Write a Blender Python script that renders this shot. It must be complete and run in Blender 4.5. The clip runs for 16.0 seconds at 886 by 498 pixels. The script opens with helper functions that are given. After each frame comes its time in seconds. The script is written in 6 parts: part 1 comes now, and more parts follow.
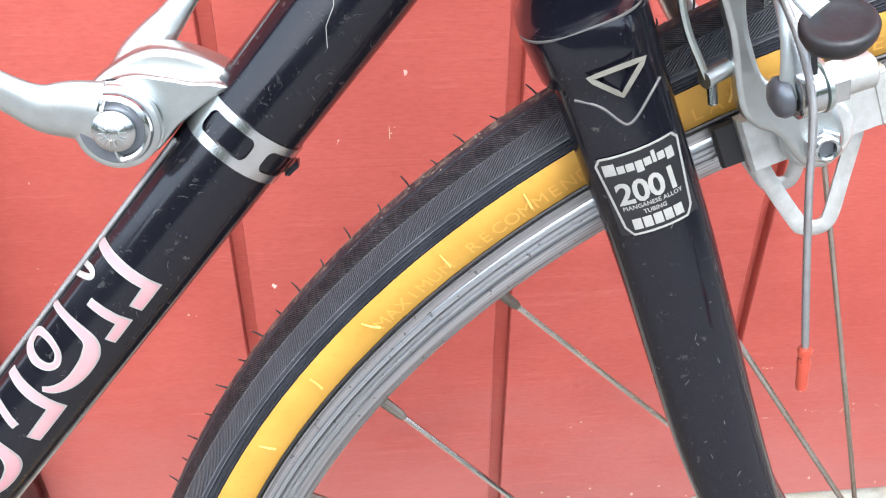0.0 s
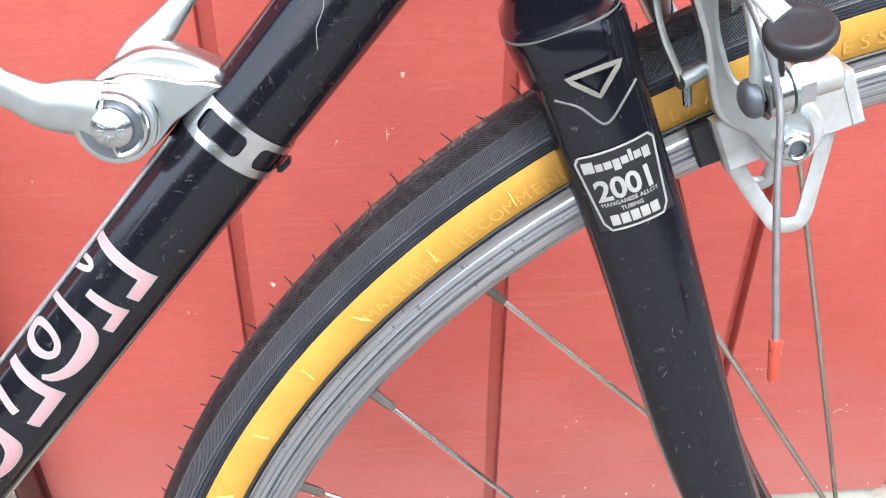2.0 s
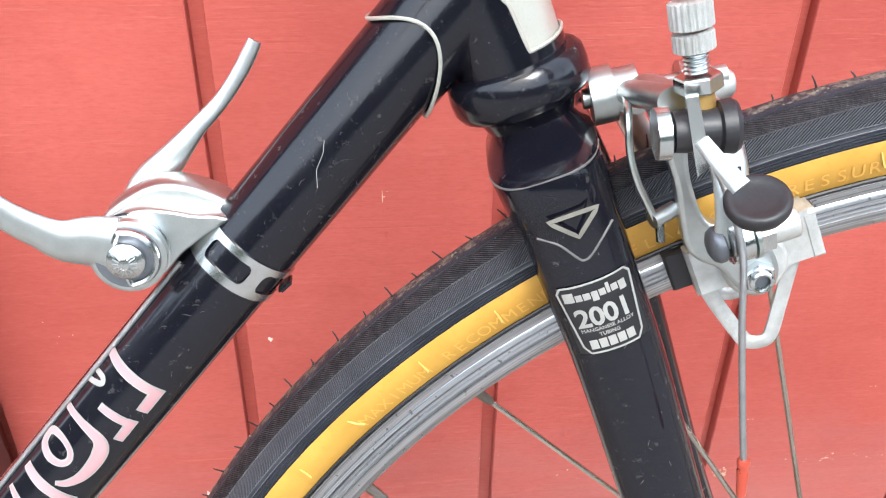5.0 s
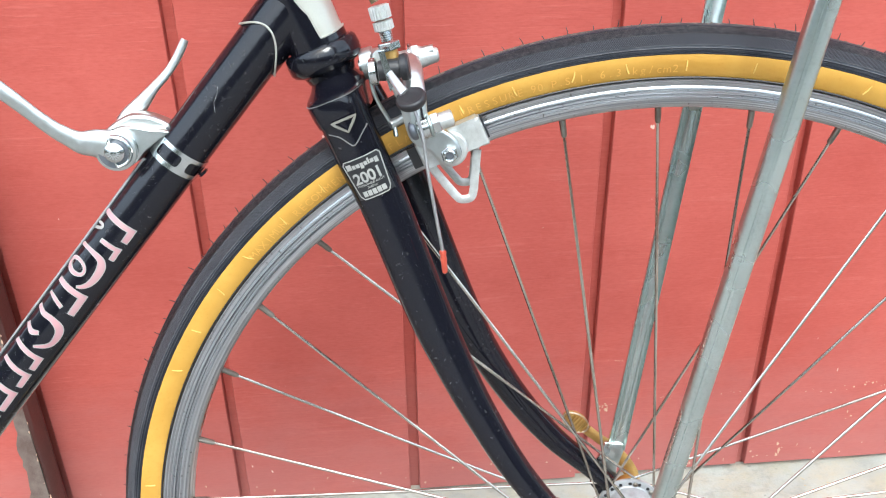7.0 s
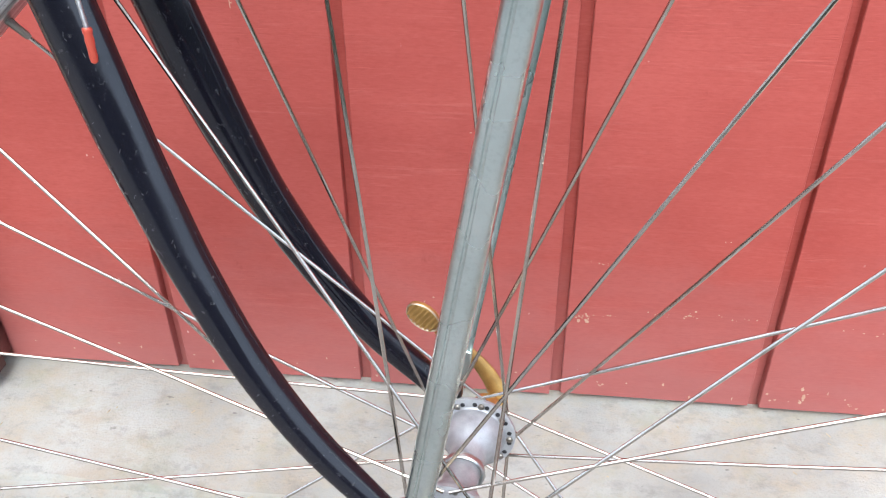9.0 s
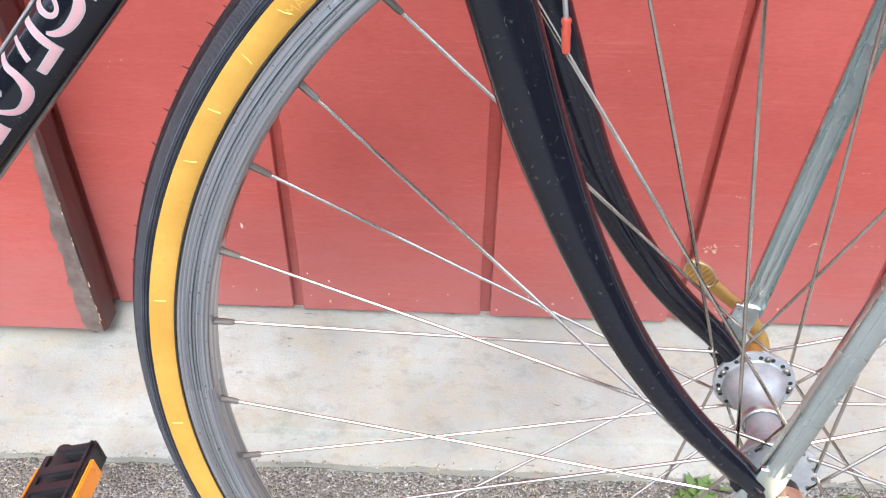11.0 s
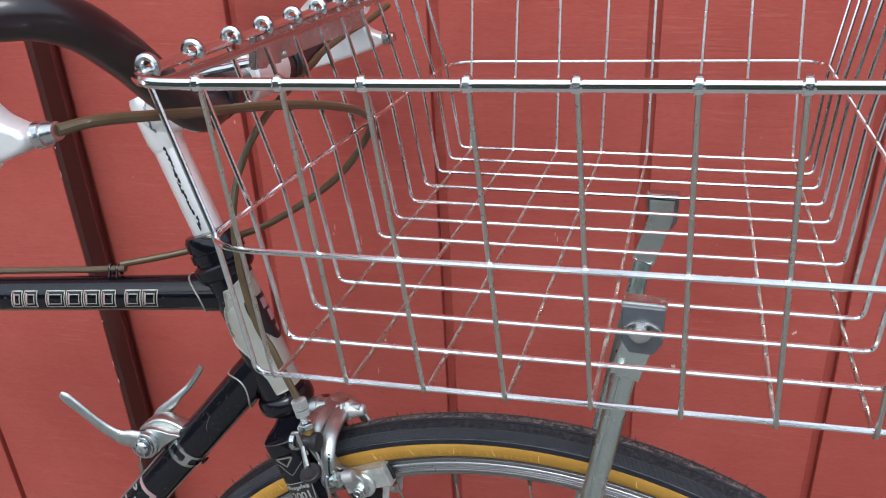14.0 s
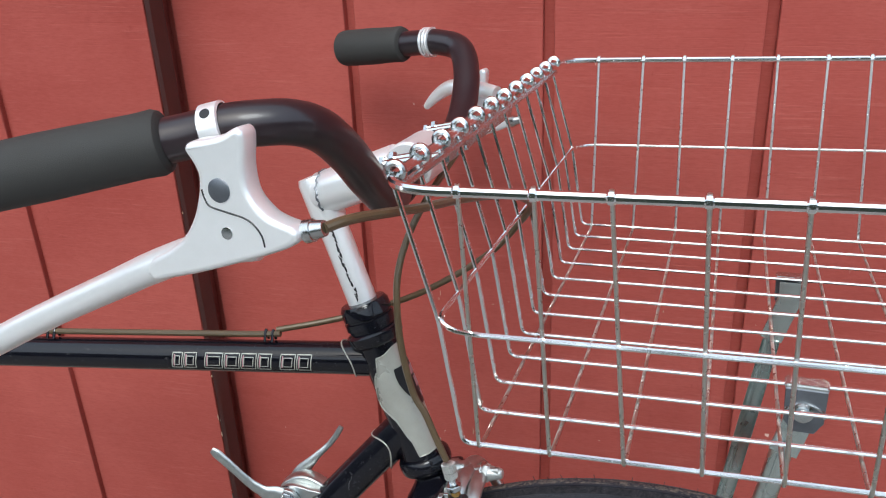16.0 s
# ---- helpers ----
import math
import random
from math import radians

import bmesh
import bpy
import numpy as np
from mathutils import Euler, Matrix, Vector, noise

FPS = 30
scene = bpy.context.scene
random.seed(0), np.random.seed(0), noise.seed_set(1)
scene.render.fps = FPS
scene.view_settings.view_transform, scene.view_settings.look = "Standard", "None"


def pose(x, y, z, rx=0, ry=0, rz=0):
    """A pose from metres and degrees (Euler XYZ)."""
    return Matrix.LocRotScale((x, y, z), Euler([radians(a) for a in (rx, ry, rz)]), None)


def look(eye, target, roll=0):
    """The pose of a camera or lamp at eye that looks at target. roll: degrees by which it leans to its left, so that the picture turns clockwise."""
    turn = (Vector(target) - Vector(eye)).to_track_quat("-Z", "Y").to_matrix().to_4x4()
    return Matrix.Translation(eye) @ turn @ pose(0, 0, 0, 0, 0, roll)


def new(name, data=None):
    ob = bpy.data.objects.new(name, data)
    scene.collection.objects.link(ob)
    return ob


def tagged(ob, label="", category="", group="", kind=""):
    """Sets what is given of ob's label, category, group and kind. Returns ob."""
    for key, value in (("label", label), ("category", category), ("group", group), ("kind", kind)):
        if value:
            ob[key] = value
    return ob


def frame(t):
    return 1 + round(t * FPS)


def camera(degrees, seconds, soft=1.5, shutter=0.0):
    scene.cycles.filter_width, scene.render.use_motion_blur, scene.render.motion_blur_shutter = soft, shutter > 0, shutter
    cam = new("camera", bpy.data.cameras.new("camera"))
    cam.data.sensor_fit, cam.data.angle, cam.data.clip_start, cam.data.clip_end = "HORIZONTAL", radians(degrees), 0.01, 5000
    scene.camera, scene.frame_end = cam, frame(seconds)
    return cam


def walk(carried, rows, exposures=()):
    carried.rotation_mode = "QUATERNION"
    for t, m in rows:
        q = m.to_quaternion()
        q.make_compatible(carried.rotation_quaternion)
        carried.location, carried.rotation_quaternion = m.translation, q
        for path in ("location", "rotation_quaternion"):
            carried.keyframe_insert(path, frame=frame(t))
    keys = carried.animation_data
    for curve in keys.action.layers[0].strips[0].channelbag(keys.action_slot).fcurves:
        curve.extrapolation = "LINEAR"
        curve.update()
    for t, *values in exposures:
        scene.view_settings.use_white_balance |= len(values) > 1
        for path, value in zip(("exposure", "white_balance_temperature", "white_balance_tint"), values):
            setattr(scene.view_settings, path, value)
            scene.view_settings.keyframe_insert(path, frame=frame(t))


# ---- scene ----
cam = camera(53.7, 16.0, soft=1.15)
PATH = [
    (0, (-0.24, -0.171, 0.728), (-0.084, 1.484, -0.384), 0.3),
    (0.5, (-0.238, -0.17, 0.727), (-0.081, 1.486, -0.383), 0.3),
    (1, (-0.236, -0.17, 0.725), (-0.089, 1.489, -0.382), 0.3),
    (1.5, (-0.236, -0.174, 0.727), (-0.09, 1.483, -0.383), 0.4),
    (2, (-0.236, -0.18, 0.731), (-0.086, 1.48, -0.376), 0.5),
    (2.5, (-0.236, -0.185, 0.742), (-0.086, 1.467, -0.377), 0.6),
    (3, (-0.233, -0.171, 0.757), (-0.097, 1.471, -0.376), 1.1),
    (3.2, (-0.231, -0.168, 0.758), (-0.113, 1.485, -0.363), 0.8),
    (5.3, (-0.235, -0.184, 0.766), (-0.07, 1.512, -0.281), 0.8),
    (5.5, (-0.228, -0.191, 0.764), (-0.091, 1.525, -0.253), 0.3),
    (6, (-0.184, -0.211, 0.776), (-0.07, 1.505, -0.245), -1.1),
    (6.5, (-0.15, -0.278, 0.797), (-0.057, 1.45, -0.206), -1.4),
    (7, (-0.166, -0.413, 0.806), (-0.021, 1.337, -0.151), -0.8),
    (7.5, (-0.089, -0.396, 0.769), (-0.021, 1.342, -0.22), -1.2),
    (8, (0.025, -0.345, 0.738), (-0.106, 1.37, -0.283), -0.1),
    (8.2, (0.049, -0.329, 0.728), (-0.154, 1.365, -0.315), -0.6),
    (10.3, (-0.09, -0.287, 0.681), (-0.194, 1.246, -0.6), 0.6),
    (10.5, (-0.118, -0.287, 0.683), (-0.16, 1.237, -0.612), 0.6),
    (11, (-0.167, -0.293, 0.723), (-0.206, 1.215, -0.589), 0.9),
    (11.5, (-0.147, -0.259, 0.773), (-0.26, 1.306, -0.467), 1.0),
    (12, (-0.103, -0.229, 0.809), (-0.312, 1.381, -0.36), 0.4),
    (12.5, (-0.085, -0.236, 0.843), (-0.341, 1.418, -0.251), -1.2),
    (13, (-0.077, -0.289, 0.924), (-0.309, 1.406, -0.113), -1.8),
    (13.5, (-0.021, -0.357, 1.015), (-0.285, 1.371, 0.044), -1.5),
    (14, (0.045, -0.42, 1.073), (-0.349, 1.292, 0.117), -3.0),
    (14.5, (0.062, -0.46, 1.092), (-0.387, 1.257, 0.169), -4.4),
    (15, (0.064, -0.463, 1.107), (-0.395, 1.261, 0.203), -4.5),
    (15.5, (0.047, -0.475, 1.118), (-0.45, 1.26, 0.255), -4.2),
    (16, (-0.029, -0.469, 1.112), (-0.491, 1.283, 0.263), -2.6),
]
walk(cam, [(t, look(eye, target, roll)) for t, eye, target, roll in PATH],
     exposures=[(0, 1.59, 6230, 8), (3, 1.59, 6230, 8), (5.5, 1.51, 6350, 7), (6, 1.09, 6350, 8), (6.5, 1.2, 6350, 6), (7, 1.33, 6200, 3), (8, 1.26, 6080, 6), (10.5, 1.14, 5950, 9), (11, 1.32, 5980, 9), (11.5, 1.6, 6000, 7), (12, 1.08, 6000, 8), (12.5, 1.1, 6220, 10), (13, 0.82, 6180, 9), (13.5, 0.29, 6200, 7), (14, 0.18, 6150, 6), (15.3, 0.27, 6130, 4), (16, 0.19, 6180, 4)])

# ---- world and light: a bright overcast sky ----
world = bpy.data.worlds.new("overcast_sky")
scene.world = world
world.use_nodes = True
wn = world.node_tree.nodes
sky = wn.new("ShaderNodeTexSky")
sky.sky_type, sky.sun_disc = "NISHITA", False
sky.sun_elevation, sky.sun_rotation = radians(55), radians(200)
sky.air_density, sky.dust_density, sky.ozone_density = 1.0, 6.0, 0.5
grey = wn.new("ShaderNodeMix")
grey.data_type = "RGBA"
grey.inputs[0].default_value = 0.62
grey.inputs[7].default_value = (8.3, 9.5, 11.2, 1)
world.node_tree.links.new(sky.outputs[0], grey.inputs[6])
world.node_tree.links.new(grey.outputs[2], wn["Background"].inputs["Color"])
wn["Background"].inputs["Strength"].default_value = 0.15
sun = new("sun", bpy.data.lights.new("sun", "SUN"))
sun.data.energy, sun.data.angle, sun.data.color = 1.5, radians(22), (1.0, 0.985, 0.97)
sun.matrix_world = look((0.3, -2.2, 2.8), (0, 0, 0))

# ---- materials ----
def start(name, rough=0.5, metal=0.0, coat=0.0):
    m = bpy.data.materials.new(name)
    m.use_nodes = True
    nt = m.node_tree
    b = nt.nodes["Principled BSDF"]
    b.inputs["Roughness"].default_value = rough
    b.inputs["Metallic"].default_value = metal
    b.inputs["Coat Weight"].default_value = coat
    b.inputs["Coat Roughness"].default_value = 0.08
    return m, nt, b


def noise_tex(nt, scale, detail=4.0, stretch=(1, 1, 1), rough=0.55, coords="Object"):
    tc = nt.nodes.new("ShaderNodeTexCoord")
    mp = nt.nodes.new("ShaderNodeMapping")
    mp.inputs["Scale"].default_value = stretch
    nt.links.new(tc.outputs[coords], mp.inputs["Vector"])
    n = nt.nodes.new("ShaderNodeTexNoise")
    n.inputs["Scale"].default_value, n.inputs["Detail"].default_value, n.inputs["Roughness"].default_value = scale, detail, rough
    nt.links.new(mp.outputs[0], n.inputs["Vector"])
    return n.outputs["Fac"]


def ramp(nt, fac, stops):
    r = nt.nodes.new("ShaderNodeValToRGB")
    e = r.color_ramp.elements
    while len(e) < len(stops):
        e.new(0.5)
    for k, (pos, col) in enumerate(stops):
        e[k].position, e[k].color = pos, (*col, 1) if len(col) == 3 else col
    nt.links.new(fac, r.inputs[0])
    return r.outputs[0]


def mixc(nt, fac, a, b, mode="MIX"):
    m = nt.nodes.new("ShaderNodeMix")
    m.data_type, m.blend_type = "RGBA", mode
    for sock, v in ((m.inputs[0], fac), (m.inputs[6], a), (m.inputs[7], b)):
        if isinstance(v, (int, float)):
            sock.default_value = v
        elif isinstance(v, tuple):
            sock.default_value = (*v, 1)
        else:
            nt.links.new(v, sock)
    return m.outputs[2]


def math_node(nt, op, a, b=0.0):
    m = nt.nodes.new("ShaderNodeMath")
    m.operation = op
    for k, v in enumerate((a, b)):
        if isinstance(v, (int, float)):
            m.inputs[k].default_value = v
        else:
            nt.links.new(v, m.inputs[k])
    return m.outputs[0]


def bump(nt, b, height, strength=0.3, distance=0.001):
    n = nt.nodes.new("ShaderNodeBump")
    n.inputs["Strength"].default_value, n.inputs["Distance"].default_value = strength, distance
    nt.links.new(height, n.inputs["Height"])
    nt.links.new(n.outputs[0], b.inputs["Normal"])


def plain(name, col, rough=0.5, metal=0.0, coat=0.0, dirt=0.25, scale=90.0, bumps=0.12, dirt_col=None, rough_var=0.15):
    """Colour with fine and coarse variation, speckle and slight relief."""
    m, nt, b = start(name, rough, metal, coat)
    big = noise_tex(nt, scale * 0.35, 3)
    fine = noise_tex(nt, scale * 9, 3)
    dark = dirt_col or tuple(c * 0.45 for c in col)
    c1 = mixc(nt, ramp(nt, big, [(0.35, (0, 0, 0)), (0.75, (dirt, dirt, dirt))]), col, dark)
    c2 = mixc(nt, ramp(nt, fine, [(0.5, (0, 0, 0)), (0.8, (dirt * 0.8,) * 3)]), c1, dark)
    nt.links.new(c2, b.inputs["Base Color"])
    r = nt.nodes.new("ShaderNodeMapRange")
    r.inputs[3].default_value, r.inputs[4].default_value = max(0.02, rough - rough_var), min(1, rough + rough_var)
    nt.links.new(big, r.inputs[0])
    nt.links.new(r.outputs[0], b.inputs["Roughness"])
    if bumps:
        bump(nt, b, fine, bumps, 0.0006)
    return m


def red_paint():
    """Rough-sawn plywood siding under red barn paint: fine level saw lines, faded blotches, small chips to the wood."""
    m, nt, b = start("red_barn_paint", 0.55)
    b.inputs["Specular IOR Level"].default_value = 0.14
    broad = noise_tex(nt, 5.0, 5, (1.0, 1.0, 1.0))
    streak = noise_tex(nt, 60.0, 4, (0.09, 1, 1.5))
    saw = noise_tex(nt, 300.0, 3, (0.035, 1, 1.0), 0.7)
    patchy = noise_tex(nt, 9.0, 4, (0.5, 1, 1.3), 0.6)
    fine = noise_tex(nt, 520.0, 2, (0.25, 1, 1.0))
    wave = noise_tex(nt, 24.0, 6, (0.4, 1, 1.8), 0.7)
    base = mixc(nt, ramp(nt, broad, [(0.3, (0, 0, 0)), (0.72, (1, 1, 1))]), (0.345, 0.0679, 0.0540), (0.434, 0.0995, 0.0801))
    base = mixc(nt, ramp(nt, streak, [(0.52, (0, 0, 0)), (0.8, (0.2,) * 3)]), base, (0.502, 0.1284, 0.1008))
    base = mixc(nt, ramp(nt, wave, [(0.55, (0, 0, 0)), (0.85, (0.45,) * 3)]), base, (0.276, 0.0428, 0.0333))
    where = ramp(nt, patchy, [(0.42, (0, 0, 0)), (0.62, (1, 1, 1))])
    lines = math_node(nt, "MULTIPLY", ramp(nt, saw, [(0.50, (0, 0, 0)), (0.70, (1, 1, 1))]), where)
    grain = ramp(nt, fine, [(0.35, (0.14,) * 3), (0.5, (0, 0, 0)), (0.51, (0, 0, 0)), (0.7, (0, 0, 0))])
    base = mixc(nt, grain, base, (0.237, 0.0326, 0.0270))
    base = mixc(nt, ramp(nt, fine, [(0.56, (0, 0, 0)), (0.72, (0.11,) * 3)]), base, (0.522, 0.1535, 0.1260))
    base = mixc(nt, math_node(nt, "MULTIPLY", lines, 0.11), base, (0.266, 0.0372, 0.0306))
    brush = noise_tex(nt, 330.0, 3, (0.06, 1, 1.0), 0.6)
    worn = noise_tex(nt, 14.0, 4, (0.55, 1, 1.5), 0.65)
    pale = math_node(nt, "MULTIPLY", ramp(nt, brush, [(0.55, (0, 0, 0)), (0.68, (1, 1, 1))]), ramp(nt, worn, [(0.44, (0, 0, 0)), (0.62, (1, 1, 1))]))
    base = mixc(nt, math_node(nt, "MULTIPLY", pale, 0.14), base, (0.591, 0.2185, 0.1755))
    scuff = noise_tex(nt, 34.0, 6, (1.0, 1, 0.6), 0.75)
    scuffed = math_node(nt, "MULTIPLY", ramp(nt, scuff, [(0.61, (0, 0, 0)), (0.70, (1, 1, 1))]), ramp(nt, patchy, [(0.52, (0, 0, 0)), (0.66, (1, 1, 1))]))
    base = mixc(nt, math_node(nt, "MULTIPLY", scuffed, 0.45), base, (0.197, 0.0261, 0.0234))
    tc = nt.nodes.new("ShaderNodeTexCoord")
    sep = nt.nodes.new("ShaderNodeSeparateXYZ")
    nt.links.new(tc.outputs["Object"], sep.inputs[0])
    splash = math_node(nt, "ADD", sep.outputs[2], math_node(nt, "MULTIPLY", math_node(nt, "SUBTRACT", worn, 0.5), 0.25))
    base = mixc(nt, ramp(nt, splash, [(0.04, (0.42,) * 3), (0.24, (0, 0, 0))]), base, (0.348, 0.1764, 0.1687))
    chips = noise_tex(nt, 75.0, 3, (1.0, 1, 0.55))
    chips2 = noise_tex(nt, 7.0, 2)
    mask = math_node(nt, "MULTIPLY", ramp(nt, chips, [(0.75, (0, 0, 0)), (0.77, (1, 1, 1))]), ramp(nt, chips2, [(0.42, (0, 0, 0)), (0.6, (1, 1, 1))]))
    base = mixc(nt, mask, base, (0.72, 0.55, 0.47))
    nt.links.new(base, b.inputs["Base Color"])
    h = math_node(nt, "ADD", math_node(nt, "MULTIPLY", streak, 0.5), math_node(nt, "MULTIPLY", fine, 0.35))
    h = math_node(nt, "ADD", h, math_node(nt, "MULTIPLY", wave, 0.8))
    h = math_node(nt, "ADD", h, math_node(nt, "SUBTRACT", math_node(nt, "MULTIPLY", pale, 0.45), math_node(nt, "MULTIPLY", lines, 0.5)))
    h = math_node(nt, "SUBTRACT", h, math_node(nt, "MULTIPLY", mask, 0.5))
    bump(nt, b, h, 0.22, 0.0014)
    return m


def concrete():
    """Pale trowelled concrete: warm and greenish blotches, hairline dark specks, pits."""
    m, nt, b = start("pale_concrete", 0.85)
    big, mid, fine, spots = noise_tex(nt, 6, 6), noise_tex(nt, 26, 6, (0.9, 1.2, 1), 0.7), noise_tex(nt, 420, 3), noise_tex(nt, 130, 2, (0.5, 1.2, 1))
    moss, smear = noise_tex(nt, 13, 5, (1, 1, 1), 0.7), noise_tex(nt, 46, 6, (0.75, 1.2, 1), 0.75)
    c = mixc(nt, ramp(nt, big, [(0.35, (0, 0, 0)), (0.68, (1, 1, 1))]), (0.26, 0.255, 0.225), (0.40, 0.395, 0.35))
    c = mixc(nt, ramp(nt, mid, [(0.42, (0, 0, 0)), (0.66, (0.62,) * 3)]), c, (0.345, 0.285, 0.195))
    c = mixc(nt, ramp(nt, moss, [(0.55, (0, 0, 0)), (0.75, (0.55,) * 3)]), c, (0.25, 0.255, 0.16))
    c = mixc(nt, ramp(nt, smear, [(0.53, (0, 0, 0)), (0.74, (0.6,) * 3)]), c, (0.16, 0.155, 0.14))
    c = mixc(nt, ramp(nt, fine, [(0.5, (0, 0, 0)), (0.75, (0.3,) * 3)]), c, (0.22, 0.21, 0.19))
    c = mixc(nt, ramp(nt, spots, [(0.70, (0, 0, 0)), (0.75, (0.6,) * 3)]), c, (0.11, 0.10, 0.085))
    nt.links.new(c, b.inputs["Base Color"])
    bump(nt, b, math_node(nt, "ADD", math_node(nt, "MULTIPLY", mid, 1.2), math_node(nt, "ADD", math_node(nt, "MULTIPLY", fine, 0.7), math_node(nt, "MULTIPLY", smear, 0.8))), 0.5, 0.002)
    return m


def grit():
    """Mixed grit: each grain its own tone, from dark slate through tan to near white."""
    m, nt, b = start("mixed_grit", 0.85)
    geo = nt.nodes.new("ShaderNodeNewGeometry")
    c = ramp(nt, geo.outputs["Random Per Island"], [(0.0, (0.06, 0.055, 0.05)), (0.3, (0.17, 0.145, 0.105)), (0.6, (0.33, 0.29, 0.22)), (0.85, (0.46, 0.44, 0.39)), (1.0, (0.72, 0.70, 0.64))])
    c = mixc(nt, ramp(nt, noise_tex(nt, 14, 4), [(0.42, (0, 0, 0)), (0.7, (0.45,) * 3)]), c, (0.27, 0.20, 0.10))
    nt.links.new(c, b.inputs["Base Color"])
    bump(nt, b, noise_tex(nt, 900, 3), 0.3, 0.0004)
    return m


def aggregate():
    m, nt, b = start("worn_aggregate_ground", 0.9)
    tc = nt.nodes.new("ShaderNodeTexCoord")
    v = nt.nodes.new("ShaderNodeTexVoronoi")
    v.inputs["Scale"].default_value = 420
    nt.links.new(tc.outputs["Object"], v.inputs["Vector"])
    big, fine = noise_tex(nt, 6, 5), noise_tex(nt, 300, 3)
    c = ramp(nt, v.outputs["Color"], [(0.0, (0.07, 0.066, 0.06)), (0.45, (0.20, 0.185, 0.16)), (0.8, (0.33, 0.315, 0.28)), (1.0, (0.58, 0.56, 0.51))])
    c = mixc(nt, ramp(nt, big, [(0.4, (0, 0, 0)), (0.7, (0.7,) * 3)]), c, (0.17, 0.14, 0.10))
    c = mixc(nt, ramp(nt, fine, [(0.5, (0, 0, 0)), (0.8, (0.5,) * 3)]), c, (0.07, 0.065, 0.05))
    s = nt.nodes.new("ShaderNodeSeparateXYZ")
    nt.links.new(tc.outputs["Object"], s.inputs[0])
    # unseen ground away from the wall is made paler to bounce light up
    yard = math_node(nt, "ADD", math_node(nt, "MULTIPLY", s.outputs[1], -1.0), math_node(nt, "MULTIPLY", noise_tex(nt, 2.0, 3), 0.5))
    c = mixc(nt, ramp(nt, yard, [(0.35, (0, 0, 0)), (0.75, (0.8,) * 3)]), c, (0.32, 0.315, 0.30))
    nt.links.new(c, b.inputs["Base Color"])
    bump(nt, b, math_node(nt, "SUBTRACT", math_node(nt, "MULTIPLY", fine, 0.6), v.outputs["Distance"]), 0.9, 0.004)
    return m


def polar(nt):
    """Radius and angle round the wheel's axle (the local y axis)."""
    tc = nt.nodes.new("ShaderNodeTexCoord")
    s = nt.nodes.new("ShaderNodeSeparateXYZ")
    nt.links.new(tc.outputs["Object"], s.inputs[0])
    x, z = s.outputs[0], s.outputs[2]
    r = math_node(nt, "SQRT", math_node(nt, "ADD", math_node(nt, "MULTIPLY", x, x), math_node(nt, "MULTIPLY", z, z)))
    return r, math_node(nt, "ARCTAN2", z, x), s.outputs[1]


